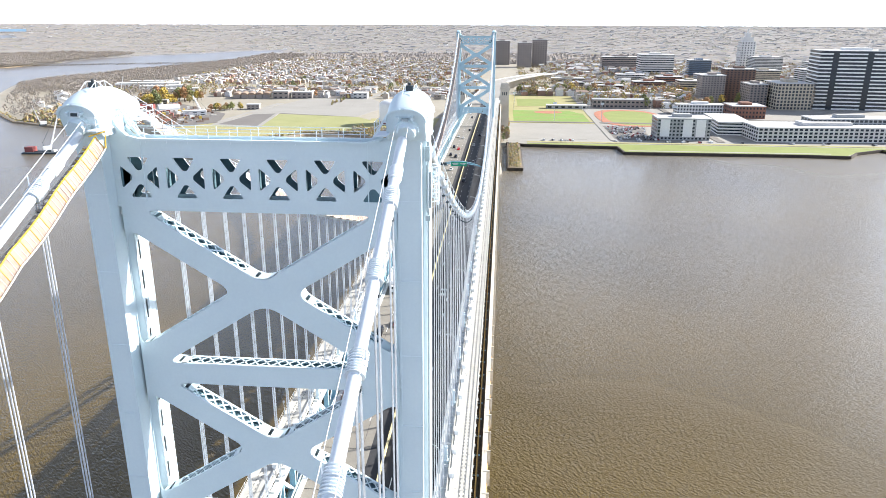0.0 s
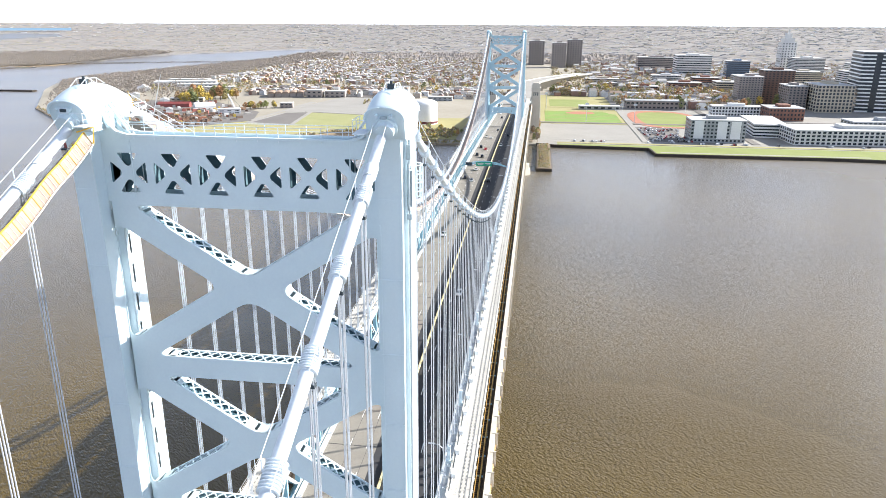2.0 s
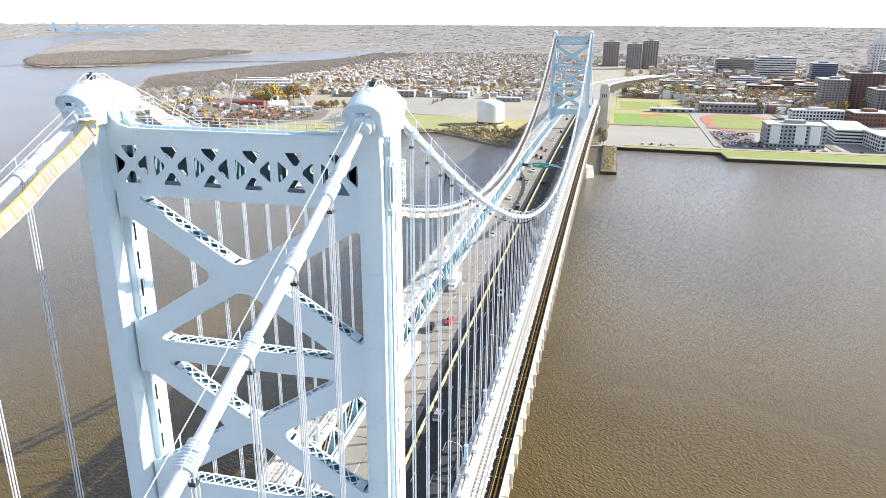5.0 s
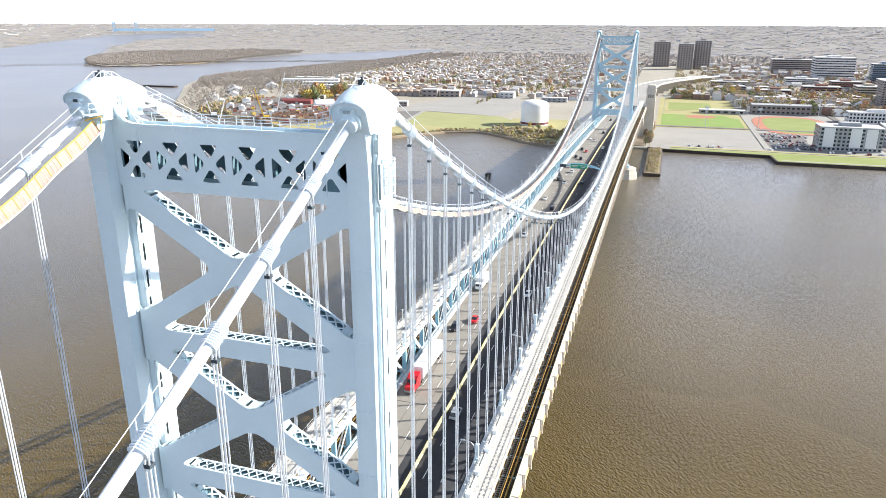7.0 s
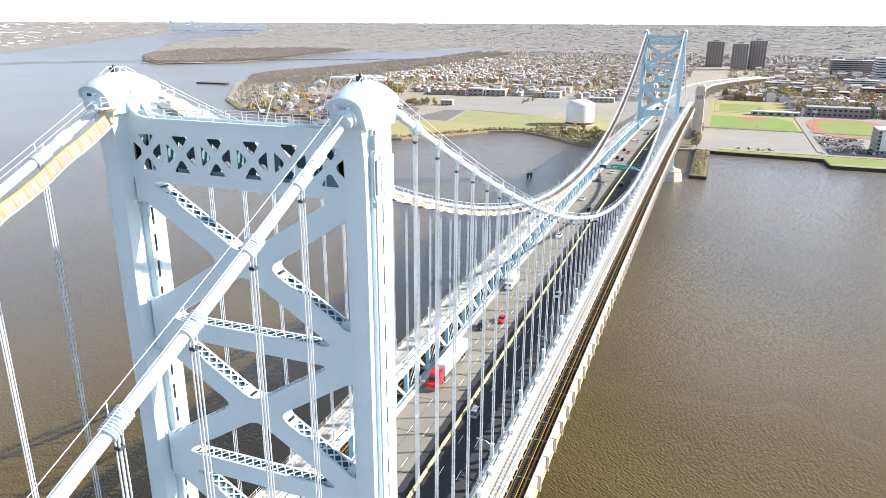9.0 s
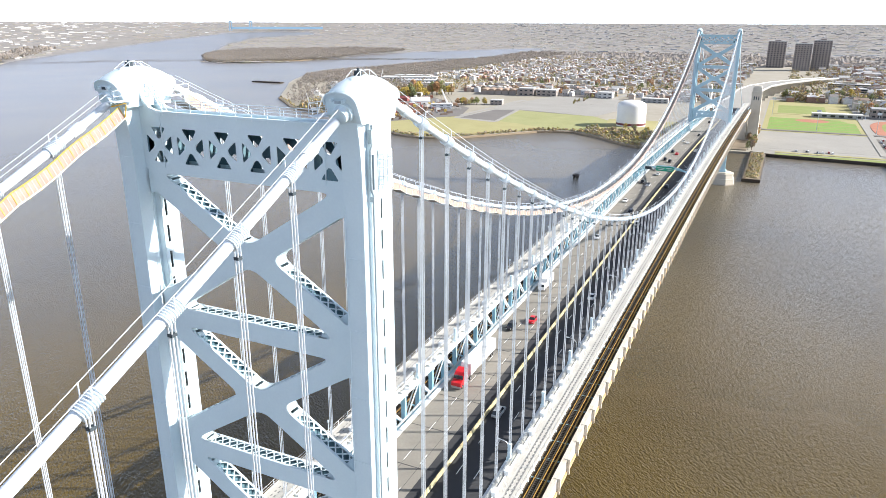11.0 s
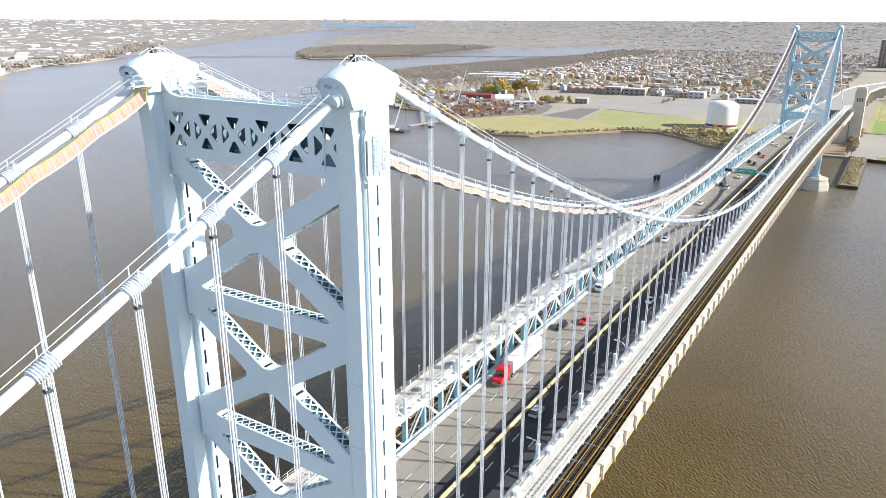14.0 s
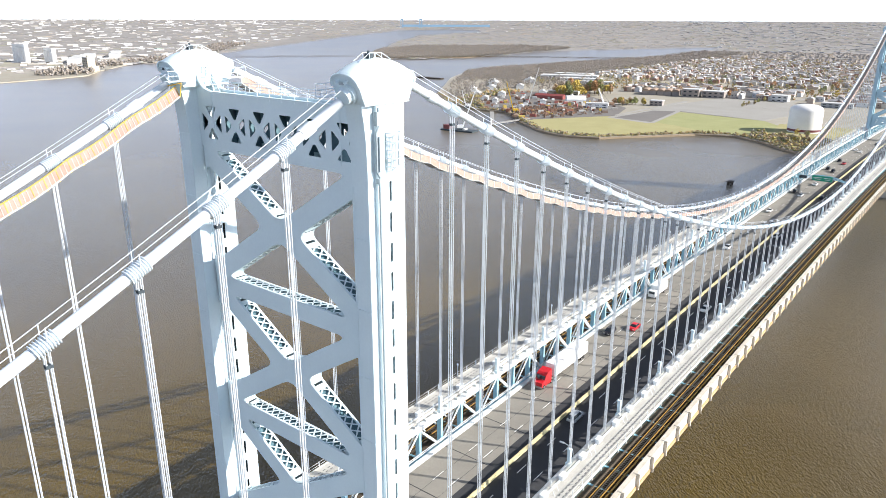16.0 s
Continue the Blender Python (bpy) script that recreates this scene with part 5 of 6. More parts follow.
# ---- catwalk under the north cable ----
def catwalk(x0, x1, near):
    c = thing("cable_catwalk", "temporary suspended work platform with orange netting under the cable", "work platform", "cable catwalks")
    n = max(8, int(abs(x1 - x0) / (1.3 if near else 2.4)))
    xs = [x0 + (x1 - x0) * i / n for i in range(n + 1)]
    yc, hw = CY - (0.95 if near else 1.1), 1.0
    hs = 1.0 if near else 1.15
    def zf(x, i):
        sag = (0.25 if near else 0.4) * abs(math.sin(math.pi * i / (5.5 if near else 3.0)))
        return cable_z(x) - (1.3 if near else 1.7) - sag
    # floor and side netting as one trough
    V, F = [], []
    for i, x in enumerate(xs):
        z = zf(x, i)
        yt = CY - 1.25 if near else yc - hw      # the near netting leans in towards the cable
        V += [(x, yt, z + hs), (x, yc - hw, z), (x, yc - hw - 0.04, z), (x, yt - 0.04, z + hs)]
        if i:
            a, b = 4 * (i - 1), 4 * i
            for j, k in ((0, 1), (1, 2), (2, 3), (3, 0)):
                F.append((a + j, a + k, b + k, b + j))
    raw("netting", V, F, MESH, c, "pinkish orange mesh netting")
    for dy, dz, r in ((-hw - 0.06, hs if not near else 0.02, 0.03), (hw + 0.06, hs, 0.03), (-hw - 0.06, -0.02, 0.07 if near else 0.05), (hw + 0.06, -0.02, 0.05)):
        bm = bmesh.new()
        tube(bm, [(x, yc + dy, zf(x, i) + dz) for i, x in enumerate(xs)], r, 6)
        part("edge_rail", bm, CREAM, c)
    fm = None
    for i, x in enumerate(xs):
        z = zf(x, i)
        if fm is None:
            bm = bmesh.new()
            if near:
                beam(bm, (0, CY - 1.25 - yc, hs + 0.05), (0, -hw - 0.1, -0.05), 0.055, 0.055)
            for dy in (() if near else (-hw,)):
                box(bm, -0.04, 0.04, dy * 1.08 - 0.04, dy * 1.08 + 0.04, -0.15, 1.25)
            box(bm, -0.07, 0.07, -hw, hw, -0.18, -0.04)
            q = part("frame", bm, YELLOW if near else PALE, c)
            fm = q.data
        else:
            q = new("frame", fm); q.parent = c
        q.location = (x, yc, z)
    # thin cross wires of the netting
    wm = None
    for i in range(len(xs) - 1):
        for k in (0.33, 0.67):
            if not near:
                continue
            x = xs[i] + (xs[i + 1] - xs[i]) * k
            if wm is None:
                bm = bmesh.new()
                beam(bm, (0, CY - 1.29 - (yc - hw - 0.05), hs), (0, 0, 0), 0.045, 0.045)
                q = part("net_wire", bm, CREAM, c)
                wm = q.data
            else:
                q = new("net_wire", wm); q.parent = c
            q.location = (x, yc - hw - 0.05, zf(x, i + k))
    if near:
        bm = bmesh.new()
        tube(bm, [(x, CY - 1.22, zf(x, i) + hs + 0.04) for i, x in enumerate(xs)], 0.05, 6)
        part("top_rail", bm, YELLOW, c, "yellow padded top rail")
        bm = bmesh.new()
        tube(bm, [(x, yc - hw - 0.1, zf(x, i) + 0.06) for i, x in enumerate(xs)], 0.055, 6)
        part("lower_rail", bm, CREAM, c, "cream lower edge rail")
        gate = bmesh.new()
        ze = zf(x1, n)
        tube(gate, [(x1, yc - hw - 0.1, ze), (x1 + 0.3, yc - hw - 0.1, ze + 1.5), (x1 - 0.9, CY - 1.2, ze + 1.2)], 0.07, 6)
        part("end_frame", gate, YELLOW, c, "yellow end frame")
    if not near:
        bm = bmesh.new()
        for i in range(len(xs) - 1):
            beam(bm, (xs[i], yc, zf(xs[i], i) + 0.02), (xs[i + 1], yc, zf(xs[i + 1], i + 1) + 0.02), 2 * hw, 0.05)
        part("plank_floor", bm, TIMBER, c)
    if near:
        sm = None
        m = int(abs(x1 - x0) / 0.62)
        for i in range(min(m, 200)):
            x = x1 + (x0 - x1) * i / m
            if sm is None:
                q = part("floor_slat", boxes((-0.17, 0.17, -0.95, 0.95, 0.03, 0.08)), TIMBER, c)
                sm = q.data
            else:
                q = new("floor_slat", sm); q.parent = c
            q.location = (x, yc, zf(x, n * (x - x0) / (x1 - x0)) + 0.04)
            q.rotation_euler = (0, -math.atan(0.48), 0)
catwalk(TX0 - 75, TX0 - 4.2, True)
catwalk(TX0 + 4.2, TX1 - 8, False)

# ---- lift cage on the south leg ----
cage = thing("lift_cage", "white rounded wire safety cage on the tower leg", "safety cage", at=(-0.42, -15.98, 0))
bm = bmesh.new()
for z in (107.9, 108.7, 109.5, 110.3, 111.1):
    tube(bm, [(0.9 * math.cos(a) , -0.95 * math.sin(a), z) for a in [math.pi * k / 10 for k in range(11)]], 0.06, 5)
part("hoop", bm, CABLE, cage)
bm = bmesh.new()
for k in range(7):
    a = math.pi * (k + 0.5) / 7
    tube(bm, [(0.9 * math.cos(a), -0.95 * math.sin(a), 107.5 if 1 < k < 5 else 107.9), (0.9 * math.cos(a), -0.95 * math.sin(a), 111.1 if 1 < k < 5 else 110.7)], 0.05, 5)
part("upright", bm, CABLE, cage)
# back greyed down so the white cage reads in full sun
part("cage_back", boxes((-0.88, 0.88, -0.1, 0.04, 107.6, 111.2)), mat("grey_blue_cage_back", (0.46, 0.54, 0.57), (0.38, 0.45, 0.48), 0.6), cage)
pipe = thing("conduit", "pale blue vertical conduit pipe with brackets on the tower leg", "pipe", at=(-2.25, -16.05, 0))
bm = bmesh.new()
tube(bm, [(0, 0, 12), (0, 0, 107.0), (-0.35, 0, 107.6), (-0.35, 0, 111.2), (0, 0, 111.8), (0, 0, 113.6)], 0.13, 8)
part("pipe_run", bm, FIXT, pipe)
part("junction_box", boxes((-0.42, 0.25, -0.2, 0.2, 111.9, 113.2)), FIXT, pipe)
part("junction_box", boxes((-0.3, 0.45, -0.24, 0.2, 106.4, 106.9)), FIXT, pipe)
part("long_box", boxes((-0.25, 0.35, -0.3, 0.18, 107.6, 110.9)), FIXT, pipe)

# ---- lamps and sign gantry ----
LAMPM = mat("grey_lamp_post", (0.6, 0.64, 0.66), (0.5, 0.54, 0.56), 0.4, metal=0.3)
def lamp_post():
    o = thing("street_lamp", "curved pale steel street lamp leaning over the road", "street lamp", "road lamps")
    bm = bmesh.new()
    tube(bm, [(0, 0, 0), (0, 0, 4.6), (0, 0.25, 5.6), (0, 0.9, 6.2), (0, 2.2, 6.4)], [0.12, 0.09, 0.08, 0.07, 0.06], 7)
    part("pole", bm, LAMPM, o)
    part("lamp_head", boxes((-0.16, 0.16, 2.0, 2.85, 6.28, 6.45)), LAMPM, o)
    return o
lp = lamp_post()
lp.matrix_basis = pose(50.0, -12.6, ROAD + 0.4 + dz(50))
k = 1
while 50 + 47 * k < 520:
    copy_thing(lp, pose(50 + 47.0 * k, -12.6, ROAD + 0.4 + dz(50 + 47.0 * k)))
    k += 1
def small_light():
    o = thing("walkway_light", "short white light post on the footway railing", "light post", "walkway lights")
    bm = bmesh.new()
    tube(bm, [(0, 0, 0), (0, 0, 2.6)], 0.07, 6)
    part("pole", bm, PALE, o)
    bm = bmesh.new()
    tube(bm, [(0, 0, 2.6), (0, 0, 2.75), (0, 0, 3.05), (0, 0, 3.15)], [0.1, 0.2, 0.2, 0.08], 8)
    part("globe", bm, PALE, o)
    return o
sl = small_light()
sl.matrix_basis = pose(37.5, 19.0, 49.0 + dz(37.5))
for k in range(1, 24):
    copy_thing(sl, pose(37.5 + 19.65 * k, 19.0, 49.0 + dz(37.5 + 19.65 * k)))

GREEN = mat("green_sign_face", (0.02, 0.36, 0.22), (0.015, 0.28, 0.17), 0.4, scale=0.3)
g = thing("sign_gantry", "pale blue arched steel gantry with lane signs over the road", "sign gantry", at=(314.0, 0, dz(314)))
bm = bmesh.new()
def arch_z(y, h):
    return ROAD + 5.0 + h * (1 - (y / 13.2) ** 2)
prev = None
for k in range(15):
    y = -13.2 + 26.4 * k / 14
    cur = (y, arch_z(y, 3.2), arch_z(y, 2.0) + 0.1)
    if prev:
        for dx in (-0.5, 0.5):
            beam(bm, (dx, prev[0], prev[1]), (dx, cur[0], cur[1]), 0.22, 0.22)
            beam(bm, (dx, prev[0], prev[2]), (dx, cur[0], cur[2]), 0.22, 0.22)
            beam(bm, (dx, prev[0], prev[1]), (dx, cur[0], cur[2]), 0.12, 0.12)
            beam(bm, (dx, cur[0], cur[1]), (dx, cur[0], cur[2]), 0.12, 0.12)
    prev = cur
for s in (-1, 1):
    for dx in (-0.5, 0.5):
        beam(bm, (dx, s * 13.2, ROAD), (dx, s * 13.2, ROAD + 5.1), 0.35, 0.35)
part("arch", bm, TEAL, g)
sg = part("sign_panel", boxes((-0.75, -0.65, -4.4, 4.2, ROAD + 5.6, ROAD + 8.0)), GREEN, g, "green road sign with white writing bars")
bm = boxes((-0.77, -0.74, -3.9, -0.8, ROAD + 7.0, ROAD + 7.3), (-0.77, -0.74, 0.2, 3.6, ROAD + 7.0, ROAD + 7.3), (-0.77, -0.74, -3.4, -1.4, ROAD + 6.3, ROAD + 6.55), (-0.77, -0.74, 0.6, 3.0, ROAD + 6.3, ROAD + 6.55))
part("writing_bar", bm, WHITE, sg)
part("lane_signal", boxes((-0.75, -0.6, 6.5, 9.8, ROAD + 6.0, ROAD + 7.5)), DARK, g)

# ---- vehicles ----
CARP = palette_mat("car_paint", [(0.7, 0.7, 0.7), (0.02, 0.02, 0.025), (0.35, 0.36, 0.38), (0.05, 0.06, 0.09), (0.30, 0.02, 0.02), (0.55, 0.56, 0.58)], rough=0.25, source="object")
CARW = mat("white_car_paint", (0.8, 0.8, 0.79), (0.74, 0.74, 0.73), 0.25)
CARD = mat("black_car_paint", (0.025, 0.025, 0.03), (0.015, 0.015, 0.02), 0.2)
CARR = mat("red_paint", (0.62, 0.02, 0.03), (0.5, 0.015, 0.02), 0.3)
TYRE = mat("black_tyre", (0.02, 0.02, 0.02), (0.012, 0.012, 0.012), 0.8)
RIM = mat("grey_wheel_rim", (0.4, 0.4, 0.42), (0.3, 0.3, 0.32), 0.35, metal=0.8)

def wheels(o, xs, y, r):
    for x in xs:
        for s in (-1, 1):
            bm = bmesh.new()
            tube(bm, [(x, s * (y - 0.22), r), (x, s * y, r)], r, 14)
            w = part("wheel", bm, TYRE, o)
            bm = bmesh.new()
            tube(bm, [(x, s * (y - 0.02), r), (x, s * (y + 0.015), r)], r * 0.6, 10)
            part("rim", bm, RIM, w)

def car(paint, label, kind=0):
    o = thing("car", label, "car", "cars on the road")
    prof = [(-2.2, 0.35), (-2.25, 0.75), (-2.0, 0.95), (-1.15, 1.02), (1.35, 1.05), (2.05, 0.98), (2.2, 0.7), (2.18, 0.35)]
    roof = [(-1.2, 1.0), (-0.55, 1.48), (0.8, 1.5), (1.6, 1.03)] if kind == 0 else [(-1.25, 1.0), (-0.75, 1.68), (1.7, 1.7), (2.12, 1.0)]
    def shell(pts, w0, w1, z0):
        bm = bmesh.new()
        A = [bm.verts.new((x, -(w0 if z <= z0 else w1), z)) for x, z in pts]
        B = [bm.verts.new((x, (w0 if z <= z0 else w1), z)) for x, z in pts]
        bm.faces.new(A); bm.faces.new(B[::-1])
        for i in range(len(pts)):
            j = (i + 1) % len(pts)
            bm.faces.new((A[j], A[i], B[i], B[j]))
        bmesh.ops.recalc_face_normals(bm, faces=bm.faces)
        return bm
    body = part("body", shell(prof, 0.9, 0.84, 0.8), paint, o)
    part("cabin", shell(roof, 0.8, 0.62, 1.06), GLASS, o, "dark glass cabin")
    bm = boxes((roof[1][0] + 0.1, roof[2][0] - 0.05, -0.62, 0.62, roof[1][1], roof[1][1] + 0.05))
    part("roof_panel", bm, paint, o)
    wheels(o, (-1.38, 1.35), 0.9, 0.33)
    bm = boxes((-2.27, -2.2, -0.78, -0.45, 0.66, 0.82), (-2.27, -2.2, 0.45, 0.78, 0.66, 0.82))
    part("headlight", bm, WHITE, o)
    return o

CW = car(CARW, "white saloon car on the concrete road")
CD = car(CARD, "black car on the road", 1)
CR = car(CARR, "red car on the road")
CG = car(mat("grey_car_paint", (0.33, 0.35, 0.37), (0.28, 0.3, 0.32), 0.3), "grey car on the road", 1)
_used = set()
def put_car(c, x, y, east):
    m = pose(x, y, ROAD + 0.012 + dz(x), 0, math.degrees(-math.atan((dz(x + 1) - dz(x - 1)) / 2)) * (-1 if east else 1), 180 if east else 0)
    if c in _used:
        copy_thing(c, m)
    else:
        _used.add(c)
        c.matrix_basis = m
for c, x, y, e in ((CD, 110.0, 8.9, 0), (CR, 116.5, 4.9, 0), (CW, 200.0, 6.9, 0), (CG, 68.0, -3.6, 1), (CD, 243.0, 2.9, 0), (CW, 262, 9.0, 0), (CW, 300, 5.4, 0), (CD, 306, 9.2, 0), (CW, 330, 5.4, 0),
                   (CG, 344, 9.0, 0), (CD, 372, 5.4, 0), (CD, 378, 9.0, 0), (CR, 402, 5.4, 0), (CD, 410, 9.0, 0), (CW, 455, 5.4, 0), (CW, 462, 9.0, 0), (CD, 300, -3.6, 1), (CG, 352, -6.2, 1), (CW, 420, -3.6, 1),
                   (CD, 470, -6.2, 1), (CW, 140, -5.9, 1), (CG, 225, -3.4, 1), (CD, 500, 2.8, 0), (CW, 16.0, 5.2, 0), (CD, 600, 5, 0), (CW, 640, 8, 0)):
    put_car(c, x, y, e)

def truck():
    o = thing("lorry", "red articulated lorry with a long white trailer", "lorry", at=(84.0, 8.9, ROAD + 0.012 + dz(84)))
    tr = part("trailer", boxes((-4.9, 11.0, -1.28, 1.28, 1.15, 4.05)), CARW, o, "long white box trailer")
    bm = bmesh.new()
    prof = [(-10.6, 0.5), (-10.6, 1.7), (-9.3, 1.95), (-8.9, 2.9), (-8.2, 3.35), (-6.4, 3.75), (-6.4, 0.5)]
    A = [bm.verts.new((x, -1.2, z)) for x, z in prof]
    B = [bm.verts.new((x, 1.2, z)) for x, z in prof]
    bm.faces.new(A); bm.faces.new(B[::-1])
    for i in range(len(prof)):
        j = (i + 1) % len(prof)
        bm.faces.new((A[j], A[i], B[i], B[j]))
    bmesh.ops.recalc_face_normals(bm, faces=bm.faces)
    part("cab", bm, CARR, o, "glossy red cab")
    bm = bmesh.new()
    beam(bm, (-9.3, 0, 2.0), (-8.92, 0, 2.85), 2.1, 0.05, up=(0, 1, 0))
    box(bm, -9.33, -9.0, -1.05, 1.05, 2.05, 2.8)
    part("windscreen", bm, GLASS, o)
    part("bumper", boxes((-10.75, -10.55, -1.2, 1.2, 0.35, 0.8)), RIM, o)
    part("chassis", boxes((-6.4, 10.5, -0.5, 0.5, 0.75, 1.15)), DARK, o)
    wheels(o, (-9.6, -6.2, -4.9, 8.2, 9.5), 1.22, 0.5)
    return o
truck()
def box_truck():
    o = thing("box_truck", "white box truck with a flat cab", "truck", at=(143.0, 9.6, ROAD + 0.012 + dz(143)))
    part("cargo_box", boxes((-2.2, 5.0, -1.2, 1.2, 0.95, 3.5)), CARW, o)
    part("cab", boxes((-4.2, -2.3, -1.05, 1.05, 0.5, 2.4)), CARW, o)
    part("windscreen", boxes((-4.23, -3.9, -0.9, 0.9, 1.5, 2.2)), GLASS, o)
    wheels(o, (-3.3, 3.0), 1.15, 0.45)
box_truck()

# ---- stone approach pylons and viaduct ----
def pylon(x, y, s):
    o = thing("anchorage_pylon", "tall tapered granite anchorage pylon beside the railway", "stone pylon", "anchorage pylons", at=(x, y, 0))
    bm = bmesh.new()
    rings = []
    for z, a, b in ((0, 8.5, 6.5), (3, 8.5, 6.5), (3.2, 7.6, 5.6), (50, 6.4, 4.8), (50, 7.0, 5.3), (53, 7.0, 5.3), (53, 6.3, 4.7), (57, 6.0, 4.4), (58.5, 4.6, 3.2)):
        rings.append([bm.verts.new((u * a, v * b, z)) for u, v in ((-1, -1), (1, -1), (1, 1), (-1, 1))])
    for a, b in zip(rings, rings[1:]):
        for k in range(4):
            bm.faces.new((a[k], a[(k + 1) % 4], b[(k + 1) % 4], b[k]))
    bm.faces.new(rings[-1])
    part("shaft", bm, STONE, o)
    for dy in (-2.2, 0, 2.2):
        part("slit", boxes((-6.55, -6.3, dy - 0.5, dy + 0.5, 40, 48)), DARK, o)
for s in (-1, 1):
    pylon(775, s * 25, s)
block = thing("anchorage", "massive granite anchorage under the approach roadway", "anchorage", at=(790, 0, 0))
part("base_block", boxes((-25, 30, -19, 19, 0, 30)), STONE, block)
via = thing("approach_viaduct", "pale approach viaduct curving on columns into the town", "viaduct")
VZ = ROAD + dz(760)
pts = [(760, 0), (860, -2), (980, -6), (1120, -4), (1260, -14), (1400, -40), (1560, -86), (1700, -140)]
bm = bmesh.new()
for (xa, ya), (xb, yb) in zip(pts, pts[1:]):
    za, zb_ = VZ - (xa - 760) * 0.027, VZ - (xb - 760) * 0.027
    bm = bmesh.new()
    beam(bm, (xa, ya, za - 0.9), (xb, yb, zb_ - 0.9), 38 - (xa - 760) * 0.012, 1.8)
    part("deck_span", bm, PALELOT, via)
for (xa, ya), (xb, yb) in zip(pts, pts[1:]):
    for s in (-1, 1):
        w = (18.6 - (xa - 760) * 0.006) * s
        za, zb_ = VZ - (xa - 760) * 0.027, VZ - (xb - 760) * 0.027
        bm = bmesh.new()
        beam(bm, (xa, ya + w, za + 0.5), (xb, yb + w, zb_ + 0.5), 0.6, 1.4)
        part("viaduct_parapet", bm, PALE, via)
for (xa, ya), (xb, yb) in zip(pts[1:], pts[2:]):
    for f in (0, 0.33, 0.66):
        x, y = xa + (xb - xa) * f, ya + (yb - ya) * f
        part("column", boxes((x - 1.6, x + 1.6, y - 14, y + 14, 1.5, VZ - (x - 760) * 0.027 - 1.5)), STONE, via)

# pier stub in the river, overgrown
pier_stub = thing("old_pier", "overgrown old timber pier stub beside the quay", "pier")
part("pier_deck", boxes((551, 684, -42.5, -28.5, -3, 2.6)), QUAY, pier_stub)
part("pier_top", boxes((551.6, 684, -42.0, -29.0, 2.6, 2.75)), WOODG, pier_stub, "brown weeds on top")
woods("pier_brush", 420, lambda rg: (rg.uniform(555, 682), rg.uniform(-40, -31)), BRUSH, "autumn weeds on the pier", size=(1, 2.4), hh=(0.8, 2.2), per=7, cs=0.8)
dol = thing("mooring_dolphin", "dark timber mooring dolphin standing in the river", "mooring", at=(505, 95, 0))
bm = bmesh.new()
for dx in (-2.5, 0, 2.5):
    for dy in (-1.5, 1.5):
        tube(bm, [(dx, dy, -3), (dx * 0.8, dy * 0.8, 3.4)], 0.5, 7)
box(bm, -3.4, 3.4, -2.2, 2.2, 2.6, 3.2)
part("pile_group", bm, QUAY, dol)

# ---- white tank ----
TANKW = mat("white_tank_paint", (0.80, 0.79, 0.76), (0.70, 0.69, 0.66), 0.5, scale=0.08)
TANKR = mat("dark_red_band", (0.16, 0.04, 0.05), (0.12, 0.03, 0.04), 0.6)
tk = thing("storage_tank", "large white cylindrical storage tank with a dark red band", "storage tank", at=(822, 113, 2))
bm = bmesh.new()
rings = []
for z, r in ((4.2, 17.2), (24, 17.2), (26.3, 16.4), (28.2, 14.2), (29.6, 10.6), (30.4, 6.2), (30.7, 2.0), (30.75, 0.3)):
    rings.append([bm.verts.new((r * math.cos(2 * math.pi * k / 32), r * math.sin(2 * math.pi * k / 32), z)) for k in range(32)])
for a, b in zip(rings, rings[1:]):
    for k in range(32):
        bm.faces.new((a[k], a[(k + 1) % 32], b[(k + 1) % 32], b[k]))
bm.faces.new(rings[-1])
part("shell", bm, TANKW, tk, smooth=True)
bm = bmesh.new()
tube(bm, [(0, 0, 1.8), (0, 0, 4.25)], 17.35, 32)
part("red_band", bm, TANKR, tk)
bm = bmesh.new()
tube(bm, [(0, 0, 0), (0, 0, 1.85)], 17.2, 32)
part("foot", bm, TANKW, tk)

